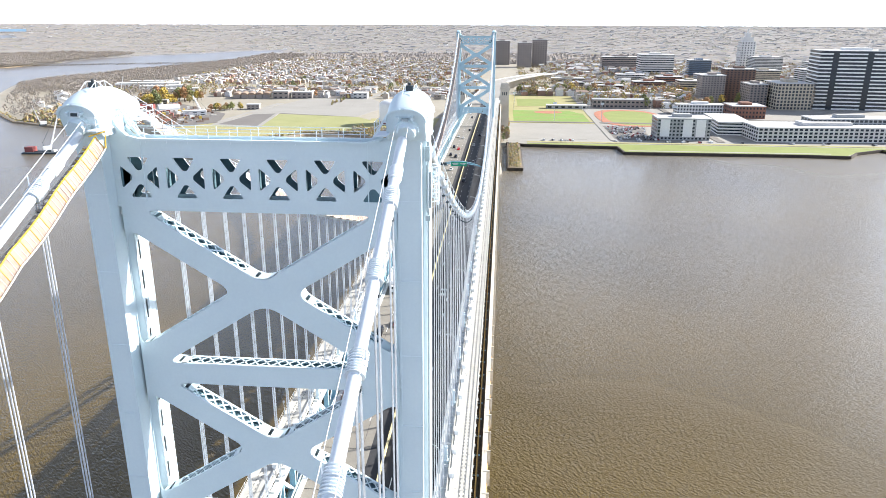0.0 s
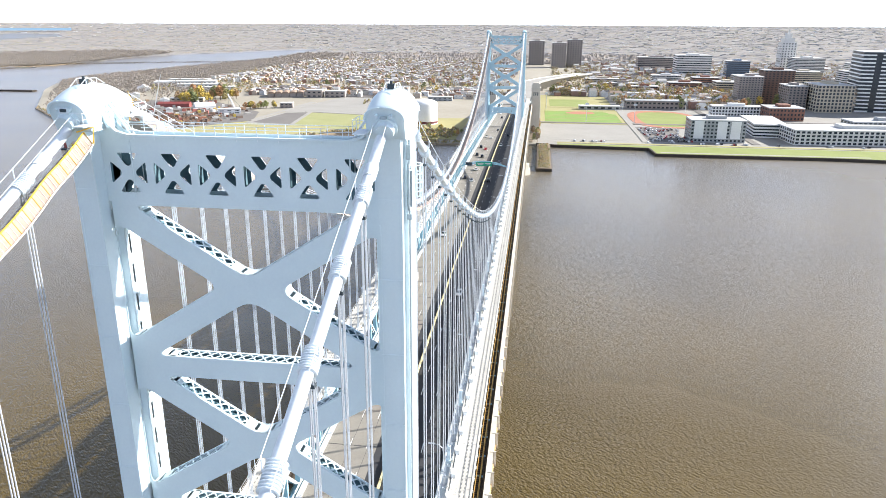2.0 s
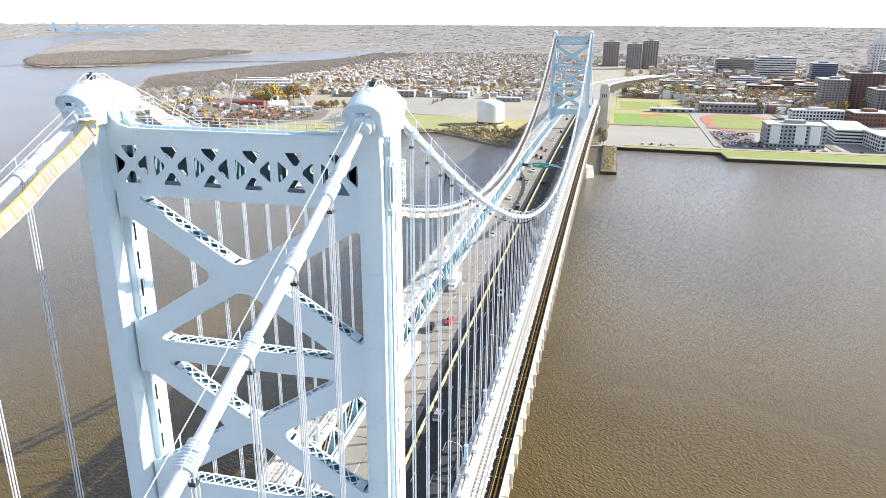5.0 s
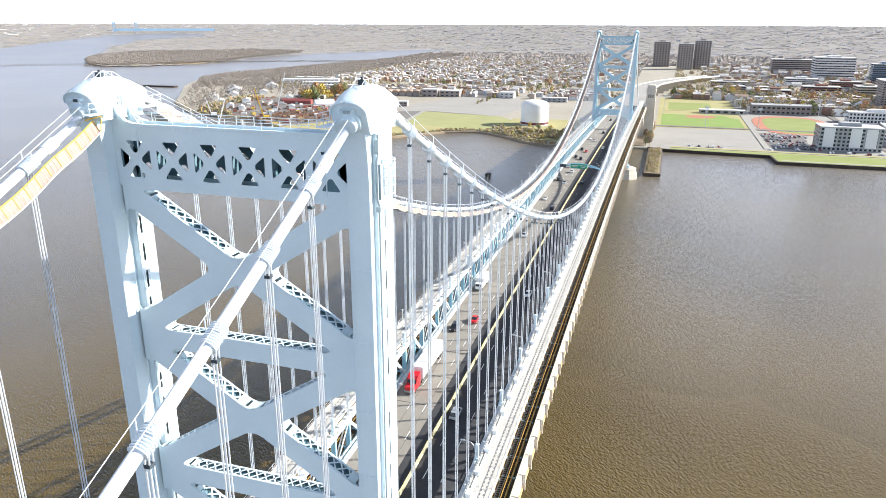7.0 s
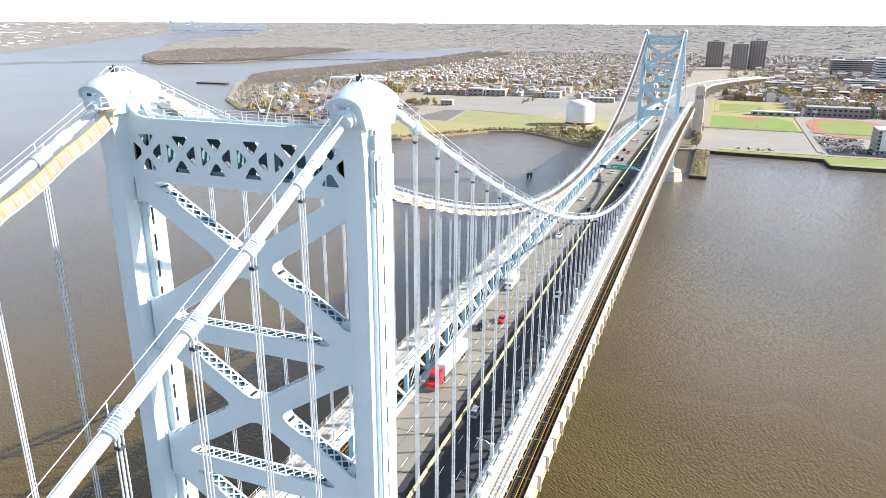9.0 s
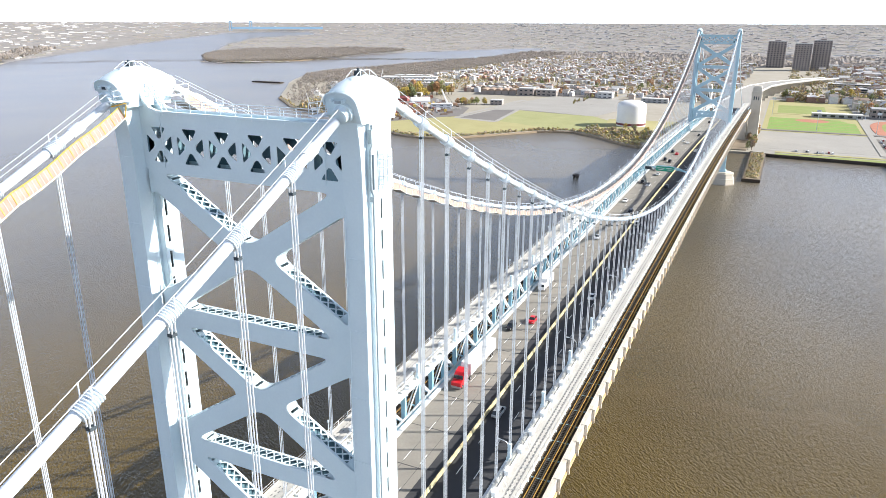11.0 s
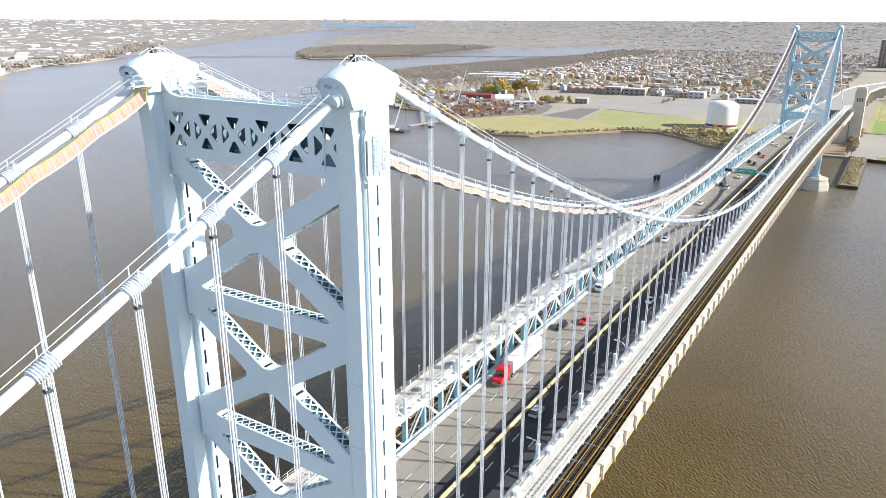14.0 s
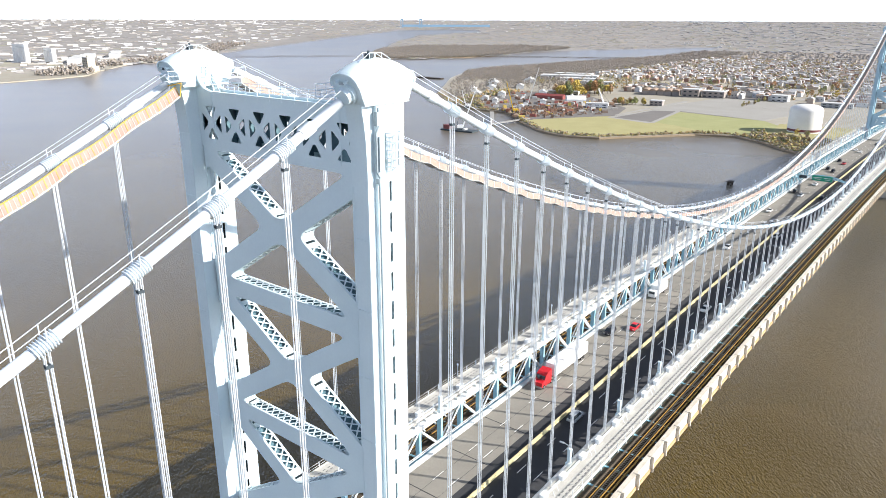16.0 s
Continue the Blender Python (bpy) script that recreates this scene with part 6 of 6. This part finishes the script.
# ---- town buildings ----
ROOFW = mat("pale_membrane_roof", (0.60, 0.60, 0.585), (0.44, 0.44, 0.43), 0.8, scale=0.06, fine=9, mix=1.1)
def block_building(name, label, x, y, w, d, h, wall, floors, cols_w, cols_d, rot=0, ww=0.55, wh=0.5, roofm=None, plant=True, z=2.0, glass=None, bands=False, group=""):
    """A block with its west (w side is along y) and north fronts pierced by recessed-looking panes."""
    o = thing(name, label, "building", group, at=(x, y, z))
    o.rotation_euler = (0, 0, radians(rot))
    part("wall", boxes((-d / 2, d / 2, -w / 2, w / 2, 0, h)), wall, o)
    part("roof", boxes((-d / 2 - 0.25, d / 2 + 0.25, -w / 2 - 0.25, w / 2 + 0.25, h, h + 0.9)), roofm or ROOFW, o)
    if plant:
        part("roof_plant", boxes((-d / 5, d / 5, -w / 6, w / 6, h + 0.9, h + 4.2)), wall, o)
    gl = glass or GLASS
    fh = h / floors
    if bands:
        m1 = m2 = None
        for f in range(floors):
            z0 = fh * (f + 0.42)
            for side in (0, 1):
                if side == 0:
                    if m1 is None:
                        q = part("window_band", boxes((-d / 2 - 0.08, -d / 2 + 0.1, -w / 2 - 0.08, w / 2 + 0.08, 0, fh * wh)), gl, o); m1 = q.data
                    else:
                        q = new("window_band", m1); q.parent = o
                else:
                    if m2 is None:
                        q = part("window_band", boxes((-d / 2 + 0.3, d / 2 + 0.08, w / 2 - 0.1, w / 2 + 0.08, 0, fh * wh)), gl, o); m2 = q.data
                    else:
                        q = new("window_band", m2); q.parent = o
                q.location = (0, 0, z0)
        return o
    m1 = m2 = None
    for f in range(floors):
        z0 = fh * (f + 0.3)
        for c in range(cols_w):
            yy = -w / 2 + w * (c + 0.5) / cols_w
            if m1 is None:
                q = part("window", boxes((-0.07, 0.1, -w / cols_w * ww / 2, w / cols_w * ww / 2, 0, fh * wh)), gl, o); m1 = q.data
            else:
                q = new("window", m1); q.parent = o
            q.location = (-d / 2, yy, z0)
        for c in range(cols_d):
            xx = -d / 2 + d * (c + 0.5) / cols_d
            if m2 is None:
                q = part("window", boxes((-d / cols_d * ww / 2, d / cols_d * ww / 2, -0.1, 0.07, 0, fh * wh)), gl, o); m2 = q.data
            else:
                q = new("window", m2); q.parent = o
            q.location = (xx, w / 2, z0)
    return o

BRICKR = mat("red_brick_wall", (0.26, 0.13, 0.09), (0.19, 0.09, 0.065), 0.9, scale=0.1, fine=14)
BRICKB = mat("brown_tower_wall", (0.31, 0.27, 0.245), (0.24, 0.21, 0.19), 0.9, scale=0.05, fine=14)
BEIGE = mat("beige_wall", (0.50, 0.44, 0.34), (0.40, 0.35, 0.27), 0.85, scale=0.05, fine=12)
GREYW = mat("grey_panel_wall", (0.36, 0.37, 0.37), (0.28, 0.29, 0.29), 0.7, scale=0.05, fine=12)
LIGHTW = mat("light_panel_wall", (0.62, 0.61, 0.58), (0.52, 0.51, 0.49), 0.7, scale=0.05, fine=12)
WHITEW = mat("white_panel_wall", (0.78, 0.78, 0.76), (0.68, 0.68, 0.66), 0.6, scale=0.05, fine=12)

block_building("apartment_block", "six-storey grey and white riverside apartment block", 742, -220, 57, 30, 23, GREYW, 6, 14, 6, rot=0, wh=0.5)
ab = thing("apartment_facing", "white facade panels on the apartment block", "facade", at=(726.6, -220, 2.0))
for dy in (-18, -4, 20):
    part("panel", boxes((-0.05, 0.3, dy - 5, dy + 5, 4.0, 22.5)), WHITEW, ab)
office = block_building("office_block", "long five-storey pale office building with a grid of dark windows", 752, -376, 160, 50, 15, LIGHTW, 4, 30, 8, rot=3, ww=0.62, wh=0.6)
block_building("office_upper", "set-back glazed upper storey of the riverside offices", 772, -410, 90, 30, 21, GREYW, 5, 18, 4, rot=3, ww=0.7, wh=0.6)
block_building("parking_deck", "white multi-level parking deck", 812, -290, 36, 84, 14, WHITEW, 4, 0, 0, rot=-4, bands=True, wh=0.45, plant=False)
st = block_building("striped_tower", "tall office tower striped white and dark glass", 1075, -545, 110, 62, 84, WHITEW, 16, 0, 0, rot=-8, bands=True, wh=0.62)
part("dark_bay", boxes((-31.25, -30.9, 30, 38, 0, 84)), GLASS, st, "dark glass bay")
part("dark_bay", boxes((-31.25, -30.9, -16, -8, 0, 84)), GLASS, st, "dark glass bay")
bar = boxes((-31.3, -30.8, -50, -20, 85.2, 87.6))
part("writing_bar", bar, LIGHTW, st, "unreadable pale rooftop writing bar")
block_building("tower_block", "dark brown slab apartment tower in the distance", 2180, -18, 46, 30, 70, BRICKB, 14, 6, 3, ww=0.45, wh=0.5, group="distant towers")
block_building("tower_block", "dark brown slab apartment tower in the distance", 2060, -82, 40, 34, 68, BRICKB, 14, 6, 3, ww=0.45, wh=0.5, group="distant towers")
block_building("tower_block", "dark brown stepped apartment tower in the distance", 2080, -126, 42, 30, 76, BRICKB, 14, 6, 3, ww=0.45, wh=0.5, group="distant towers")
ch = block_building("city_hall", "pale stone civic tower with a stepped top", 1960, -668, 36, 36, 76, LIGHTW, 12, 5, 4, ww=0.4, wh=0.5)
part("upper_stage", boxes((-13, 13, -13, 13, 72, 88)), LIGHTW, ch)
part("lantern", boxes((-7, 7, -7, 7, 88, 99)), LIGHTW, ch)
part("spire", boxes((-2, 2, -2, 2, 99, 108)), LIGHTW, ch)
block_building("brown_tower", "brown brick apartment tower", 1150, -402, 46, 30, 52, mat("dark_red_brown_wall", (0.16, 0.10, 0.08), (0.11, 0.07, 0.055), 0.9, scale=0.1, fine=14), 15, 8, 5, ww=0.5)
block_building("grey_tower", "grey concrete apartment tower", 1118, -352, 36, 30, 44, BRICKB, 13, 8, 5, ww=0.5, wh=0.45)
block_building("beige_block", "beige office block with tall windows", 1062, -450, 50, 60, 38, BEIGE, 8, 10, 6, ww=0.6, wh=0.65)
block_building("beige_block", "grey-beige apartment block behind the offices", 1085, -408, 26, 50, 34, BRICKB, 9, 5, 6, ww=0.5, wh=0.55)
block_building("school_wing", "white and brown low modern school building", 975, -300, 66, 22, 13, WHITEW, 3, 16, 4, ww=0.6, wh=0.6)
block_building("school_wing", "brick low modern school building", 945, -352, 44, 40, 16, BRICKR, 3, 10, 5, ww=0.5, wh=0.5)
block_building("long_depot", "long dark depot with a green edged roof beside the track", 1042, -202, 88, 24, 12, BRICKB, 2, 14, 3, ww=0.6, wh=0.4, roofm=GREYW, plant=False)
block_building("field_house", "low white-roofed grandstand beside the ball field", 1018, -118, 60, 12, 5, GREYW, 1, 6, 2, plant=False, roofm=TANKW)
block_building("hospital_wing", "long brown hospital building", 1990, -345, 105, 40, 34, BRICKB, 7, 0, 0, bands=True, wh=0.4)
block_building("hospital_wing", "pale hospital tower block", 1800, -400, 80, 60, 48, LIGHTW, 9, 0, 0, bands=True, wh=0.4)
block_building("hospital_wing", "blue glass hospital block", 1700, -480, 50, 40, 40, mat("blue_glass_wall", (0.10, 0.16, 0.24), (0.07, 0.11, 0.17), 0.2), 9, 0, 0, bands=True, wh=0.5)
for i, (x, y, w, d, h, m) in enumerate(((1350, -300, 60, 30, 16, BRICKR), (1330, -370, 40, 40, 20, BEIGE), (1420, -440, 70, 40, 26, GREYW), (1460, -360, 50, 30, 18, BRICKR), (1500, -560, 60, 40, 30, BEIGE), (1400, -620, 50, 50, 38, LIGHTW),
                                        (1560, -300, 60, 30, 15, LIGHTW), (1560, -700, 60, 50, 44, LIGHTW), (1460, -800, 90, 60, 36, GREYW), (1250, -690, 90, 60, 26, BEIGE), (1650, -820, 60, 60, 50, LIGHTW), (1300, -220, 50, 24, 12, BRICKR), (1390, -190, 60, 20, 10, BRICKB), (1900, -700, 70, 60, 40, LIGHTW), (1500, -160, 70, 26, 10, BEIGE))):
    block_building("city_block", "mid-rise city block with rows of windows", x, y, w, d, h, m, max(3, int(h / 3.6)), 0, 0, bands=True, wh=0.45, group="city blocks")
# riverside warehouses north of the bridge
for x, y, w, d, h, m, r in ((1285, 660, 115, 34, 9, WHITEW, 20), (1240, 610, 80, 24, 8, WHITEW, 20), (1360, 690, 80, 24, 7, GREYW, 10), (1115, 345, 26, 20, 12, BRICKB, 6), (1125, 312, 34, 20, 10, BRICKB, 4),
                         (960, 340, 18, 14, 7, BRICKB, 10), (1135, 215, 24, 20, 9, LIGHTW, 2), (1100, 130, 40, 16, 6, GREYW, 3), (1210, 560, 60, 20, 6, LIGHTW, 20), (880, 395, 30, 14, 6, WHITEW, 25), (1010, 520, 50, 16, 6, BEIGE, 15)):
    block_building("warehouse", "low riverside warehouse with a flat roof", x, y, w, d, h, m, 2, max(3, int(w / 8)), 2, rot=r, ww=0.5, wh=0.35, plant=False, group="warehouses")

# ---- scrap yard: cranes, barge, heaps ----
REDP = mat("faded_red_paint", (0.28, 0.07, 0.06), (0.20, 0.05, 0.045), 0.6, scale=0.5)
def crane(x, y, h, lean, paint, label, z=2.0, turn=0):
    o = thing("crane", label, "crane", "yard cranes", at=(x, y, z))
    o.rotation_euler = (0, 0, radians(turn))
    part("carrier", boxes((-4, 4, -3, 3, 0.0, 1.6)), DARK, o)
    part("cab", boxes((-4.5, 2.5, -2.4, 2.4, 1.6, 5.0)), paint, o)
    bm = bmesh.new()
    tip = Vector((lean, 0, h))
    base = Vector((2, 0, 3))
    n = 12
    for u, v in ((-1, -1), (1, -1), (1, 1), (-1, 1)):
        beam(bm, base + Vector((0, u * 1.3, v * 1.1)), tip + Vector((0, u * 0.8, v * 0.6)), 0.55, 0.55)
    for i in range(n):
        a, b = base.lerp(tip, i / n), base.lerp(tip, (i + 1) / n)
        for u in (-1, 1):
            beam(bm, a + Vector((0, u * 0.8, 0)), b + Vector((0, -u * 0.8, 0)), 0.4, 0.4)
    part("boom", bm, paint, o)
    bm = bmesh.new()
    tube(bm, [(-4, 0, 9), tuple(tip)], 0.1, 5)
    tube(bm, [(-4, 0, 4), (-4, 0, 9.2)], 0.3, 5)
    tube(bm, [tuple(tip), (lean, 0, 8)], 0.1, 5)
    part("stay", bm, DARK, o)
crane(830, 481, 54, 16, WHITEW, "tall white lattice boom crane in the scrap yard", turn=-60)
crane(761, 456, 40, 12, YELLOW, "yellow lattice crane in the scrap yard", turn=128)
crane(765, 538, 24, 8, WHITEW, "white lattice crane in the scrap yard", turn=128)
crane(596, 422, 42, 15, WHITEW, "white derrick crane on a river barge", z=1.6, turn=-52)
crane(900, 392, 24, 12, WHITEW, "short white crane by the sheds", turn=90)
bg = thing("barge", "flat dark work barge with red deck gear on the river", "barge", at=(594, 423, 0))
bg.rotation_euler = (0, 0, radians(-84))
part("hull", boxes((-21, 21, -7, 7, -1, 1.6)), DARK, bg)
part("deckhouse", boxes((-19, -11, -4, 4, 1.6, 6.2)), REDP, bg)
part("winch", boxes((6, 9, -3, 3, 1.6, 3.2)), LIGHTW, bg)
jet = thing("jetty", "pale timber loading jetty reaching from the yard", "jetty")
bm = bmesh.new()
beam(bm, (622, 418, 2.8), (716, 407, 2.8), 6, 0.8)
beam(bm, (652, 418, 2.805), (742, 480, 2.805), 5, 0.8)
for f in range(8):
    x, y = 624 + 92 * f / 7, 418 - 11 * f / 7
    tube(bm, [(x, y, -3), (x, y, 2.6)], 0.6, 6)
part("jetty_deck", bm, PALELOT, jet)
rg = random.Random(31)
YARDM = palette_mat("scrap_colours", [(0.22, 0.13, 0.09), (0.62, 0.61, 0.58), (0.14, 0.10, 0.08), (0.32, 0.11, 0.09), (0.30, 0.20, 0.13), (0.68, 0.67, 0.64), (0.18, 0.14, 0.11), (0.42, 0.40, 0.36), (0.26, 0.11, 0.07), (0.50, 0.36, 0.08)])
HEAPM = palette_mat("rusty_heap", [(0.20, 0.11, 0.07), (0.14, 0.09, 0.06), (0.26, 0.15, 0.09), (0.17, 0.13, 0.10)])
YARD = [(705, 412), (762, 472), (770, 520), (802, 590), (975, 630), (1050, 520), (900, 370), (815, 345)]
def yard_boxes(name, n, where, size, hh, material, label, top=(0.4, 1.0)):
    V, F = [], []
    k2 = 0
    while k2 < n:
        x, y = where()
        if not inside(x, y, YARD):
            continue
        k2 += 1
        w, d, h = rg.uniform(*size), rg.uniform(size[0], size[1] * 0.6), rg.uniform(*hh)
        a = rg.choice((0.55, 2.1)) + rg.uniform(-0.25, 0.25)
        b = len(V)
        for q in (2.0, 2.0 + h):
            k = 1.0 if q < 2.1 else rg.uniform(*top)
            for u, v in ((-1, -1), (1, -1), (1, 1), (-1, 1)):
                V.append((x + k * (u * w * math.cos(a) - v * d * math.sin(a)) / 2, y + k * (u * w * math.sin(a) + v * d * math.cos(a)) / 2, q))
        F += [tuple(b + i for i in f) for f in BOXF]
    stuff(name, V, F, material, label, "scrap")
yard_boxes("scrap_heaps", 260, lambda: (790 + rg.gauss(0, 42), 425 + rg.gauss(0, 28)), (2, 8), (1, 4.5), HEAPM, "rusty brown scrap heaps in the riverside yard", (0.1, 0.7))
yard_boxes("yard_clutter", 230, lambda: (rg.uniform(700, 1060), rg.uniform(340, 640)), (2.5, 9), (1.5, 4.5), YARDM, "containers, trailers and machines in the yard", (0.8, 1.0))
woods("yard_brush", 150, in_poly([(765, 505), (802, 595), (980, 640), (1010, 600), (860, 590), (790, 520)]), BRUSH, "autumn brush along the edge of the yard", size=(3, 6), hh=(3, 7), per=9, cs=1.5)

def yard_shed(name, label, x, y, length, width, h, turn, wallm, roofm, vault, category="shed", group=""):
    """A long shed with a vaulted or ridged roof along its length."""
    o = thing(name, label, category, group, at=(x, y, 2.0))
    o.rotation_euler = (0, 0, radians(turn))
    part("wall", boxes((-length / 2, length / 2, -width / 2, width / 2, 0, h)), wallm, o)
    bm = bmesh.new()
    n = 10 if vault else 2
    A, B = [], []
    for i in range(n + 1):
        f = i / n
        yy = -math.cos(math.pi * f) * (width / 2 + 0.3)
        zz = h + math.sin(math.pi * f) * width * (0.3 if vault else 0.22)
        A.append(bm.verts.new((-length / 2 - 0.3, yy, zz))); B.append(bm.verts.new((length / 2 + 0.3, yy, zz)))
    for i in range(n):
        bm.faces.new((A[i], B[i], B[i + 1], A[i + 1]))
    bm.faces.new(A); bm.faces.new(B[::-1])
    bmesh.ops.recalc_face_normals(bm, faces=bm.faces)
    part("roof", bm, roofm, o)
    k = max(2, int(length / 9))
    wm = None
    for i in range(k):
        if wm is None:
            q = part("shed_door", boxes((-1.6, 1.6, -0.08, 0.08, 0, min(3.6, h * 0.7))), DARK, o)
            wm = q.data
        else:
            q = new("shed_door", wm); q.parent = o
        q.location = (-length / 2 + length * (i + 0.5) / k, -width / 2, 0)
    return o
yard_shed("yard_shed", "long dark red yard shed with white door frames", 938, 505, 46, 12, 5.5, 100, REDP, REDP, False)
yard_shed("tent_hall", "white vaulted fabric hall in the scrap yard", 922, 451, 28, 18, 4.5, 125, WHITEW, WHITEW, True, "tent")
for i in range(5):
    yard_shed("vaulted_warehouse", "brown brick warehouse with a vaulted roof", 1098 + 3.2 * i + 14, 420 - 11.5 * i, 34, 11, 6.5, 15, BRICKB, mat("rust_brown_roof", (0.34, 0.25, 0.18), (0.25, 0.18, 0.13), 0.8, scale=0.2) if i == 0 else bpy.data.materials["rust_brown_roof"], True, "warehouse", "vaulted warehouses")
for x, y, l in ((862, 575, 20), (930, 590, 24), (845, 545, 16), (875, 480, 18), (990, 548, 26), (905, 620, 22), (800, 470, 14), (1010, 665, 30), (1080, 705, 40), (1130, 745, 30), (1065, 640, 26), (1180, 690, 44), (960, 668, 22), (1000, 700, 20)):
    yard_shed("work_shed", "white and grey metal work shed in the yard", x, y, l, l * 0.5, 5, 30, WHITEW, LIGHTW, False, "shed", "yard sheds")
# timber float out in the river
tf = thing("timber_float", "long dark floating timber boom in the river", "float", at=(1142, 917, 0))
part("float_deck", boxes((-6, 6, -36, 36, -0.5, 2.4)), QUAY, tf)
# riverside works on the north bank
def elevator(x, y, n, h, label):
    o = thing("grain_elevator", label, "silo", "grain elevators", at=(x, y, 2.0))
    for i in range(n):
        bm = bmesh.new()
        tube(bm, [(0, 14 * i, 0), (0, 14 * i, h), (0, 14 * i, h + 3)], [7, 7, 2], 14)
        part("silo", bm, TANKW, o)
    part("head_house", boxes((-5, 5, -4, 14 * (n - 1) + 4, h + 2, h + 9)), TANKW, o)
elevator(812, 2060, 6, 40, "white concrete grain elevator on the far bank")
elevator(860, 2010, 4, 30, "pale row of silos on the far bank")
block_building("pier_house", "tan brick pier building at the river's edge", 757, 1605, 24, 18, 32, BEIGE, 6, 3, 2)
block_building("pier_house", "low tan shed on the north bank pier", 775, 1650, 60, 24, 10, BEIGE, 2, 5, 2)
SHEDG = mat("green_shed_wall", (0.16, 0.33, 0.24), (0.12, 0.26, 0.19), 0.7, scale=0.1)
block_building("river_shed", "green metal riverside shed", 1339, 2446, 40, 24, 14, SHEDG, 2, 5, 2, plant=False)
block_building("river_shed", "green metal riverside shed", 1384, 2375, 36, 24, 14, SHEDG, 2, 5, 2, plant=False)
block_building("river_shed", "white metal riverside shed", 1450, 2415, 50, 24, 15, WHITEW, 2, 5, 2, plant=False)
for x, y in ((900, 1980), (960, 2080), (1040, 2180), (1110, 2160), (1190, 2300)):
    block_building("river_shed", "long pale riverside warehouse", x, y, 90, 30, 12, LIGHTW, 2, 8, 2, plant=False, rot=-30)
# parked cars
V, F = [], []
for i in range(150):
    x, y = 724 + 9 * rg.randrange(12) + rg.uniform(-0.5, 0.5), -150 - 2.9 * rg.randrange(16)
    if rg.random() < 0.2:
        x, y = 712 + rg.uniform(-3, 3), -60 - rg.uniform(0, 380)
    b = len(V)
    for q, k in ((2.25, 1.0), (3.1, 0.98), (3.7, 0.7)):
        V += [(x + u * 2.2 * k, y + v * 0.9 * k, q) for u, v in ((-1, -1), (1, -1), (1, 1), (-1, 1))]
    for r in (0, 4):
        F += [(b + r + j, b + r + (j + 1) % 4, b + r + 4 + (j + 1) % 4, b + r + 4 + j) for j in range(4)]
    F.append((b + 8, b + 9, b + 10, b + 11))
stuff("parked_cars", V, F, palette_mat("parked_car_paint", [(0.6, 0.6, 0.6), (0.03, 0.03, 0.035), (0.3, 0.31, 0.33), (0.25, 0.03, 0.03), (0.7, 0.7, 0.69)], rough=0.3), "parked cars in waterfront lots", "cars")
# floodlight masts of the ball field
fm = thing("floodlight_mast", "tall thin floodlight mast by the ball field", "light mast", "floodlight masts", at=(866, -90, 2))
bm = bmesh.new()
tube(bm, [(0, 0, 0), (0, 0, 24)], [0.35, 0.2], 7)
part("mast", bm, LAMPM, fm)
part("lamp_bank", boxes((-0.4, 0.3, -2.2, 2.2, 22.5, 25.0)), LAMPM, fm)
for x, y in ((1000, -40), (1000, -140), (866, -150), (1005, -150), (1010, -240), (840, -235)):
    copy_thing(fm, pose(x, y, 2))
# distant lift bridge up the river
LB = mat("far_blue_steel", (0.22, 0.36, 0.50), (0.18, 0.30, 0.42), 0.6)
fb = thing("distant_bridge", "distant blue steel river bridge with two towers", "bridge", at=(2915, 2492, gz(2915, 2492) - 2))
fb.scale = (0.8, 0.8, 0.8)
fb.rotation_euler = (0, 0, radians(-48))
for x in (-62, 62):
    part("bridge_tower", boxes((x - 9, x - 4, -6, 6, 0, 62), (x + 4, x + 9, -6, 6, 0, 62), (x - 9, x + 9, -6, 6, 54, 62)), LB, fb)
part("span", boxes((-62, 520, -6, 6, 12, 26)), LB, fb)
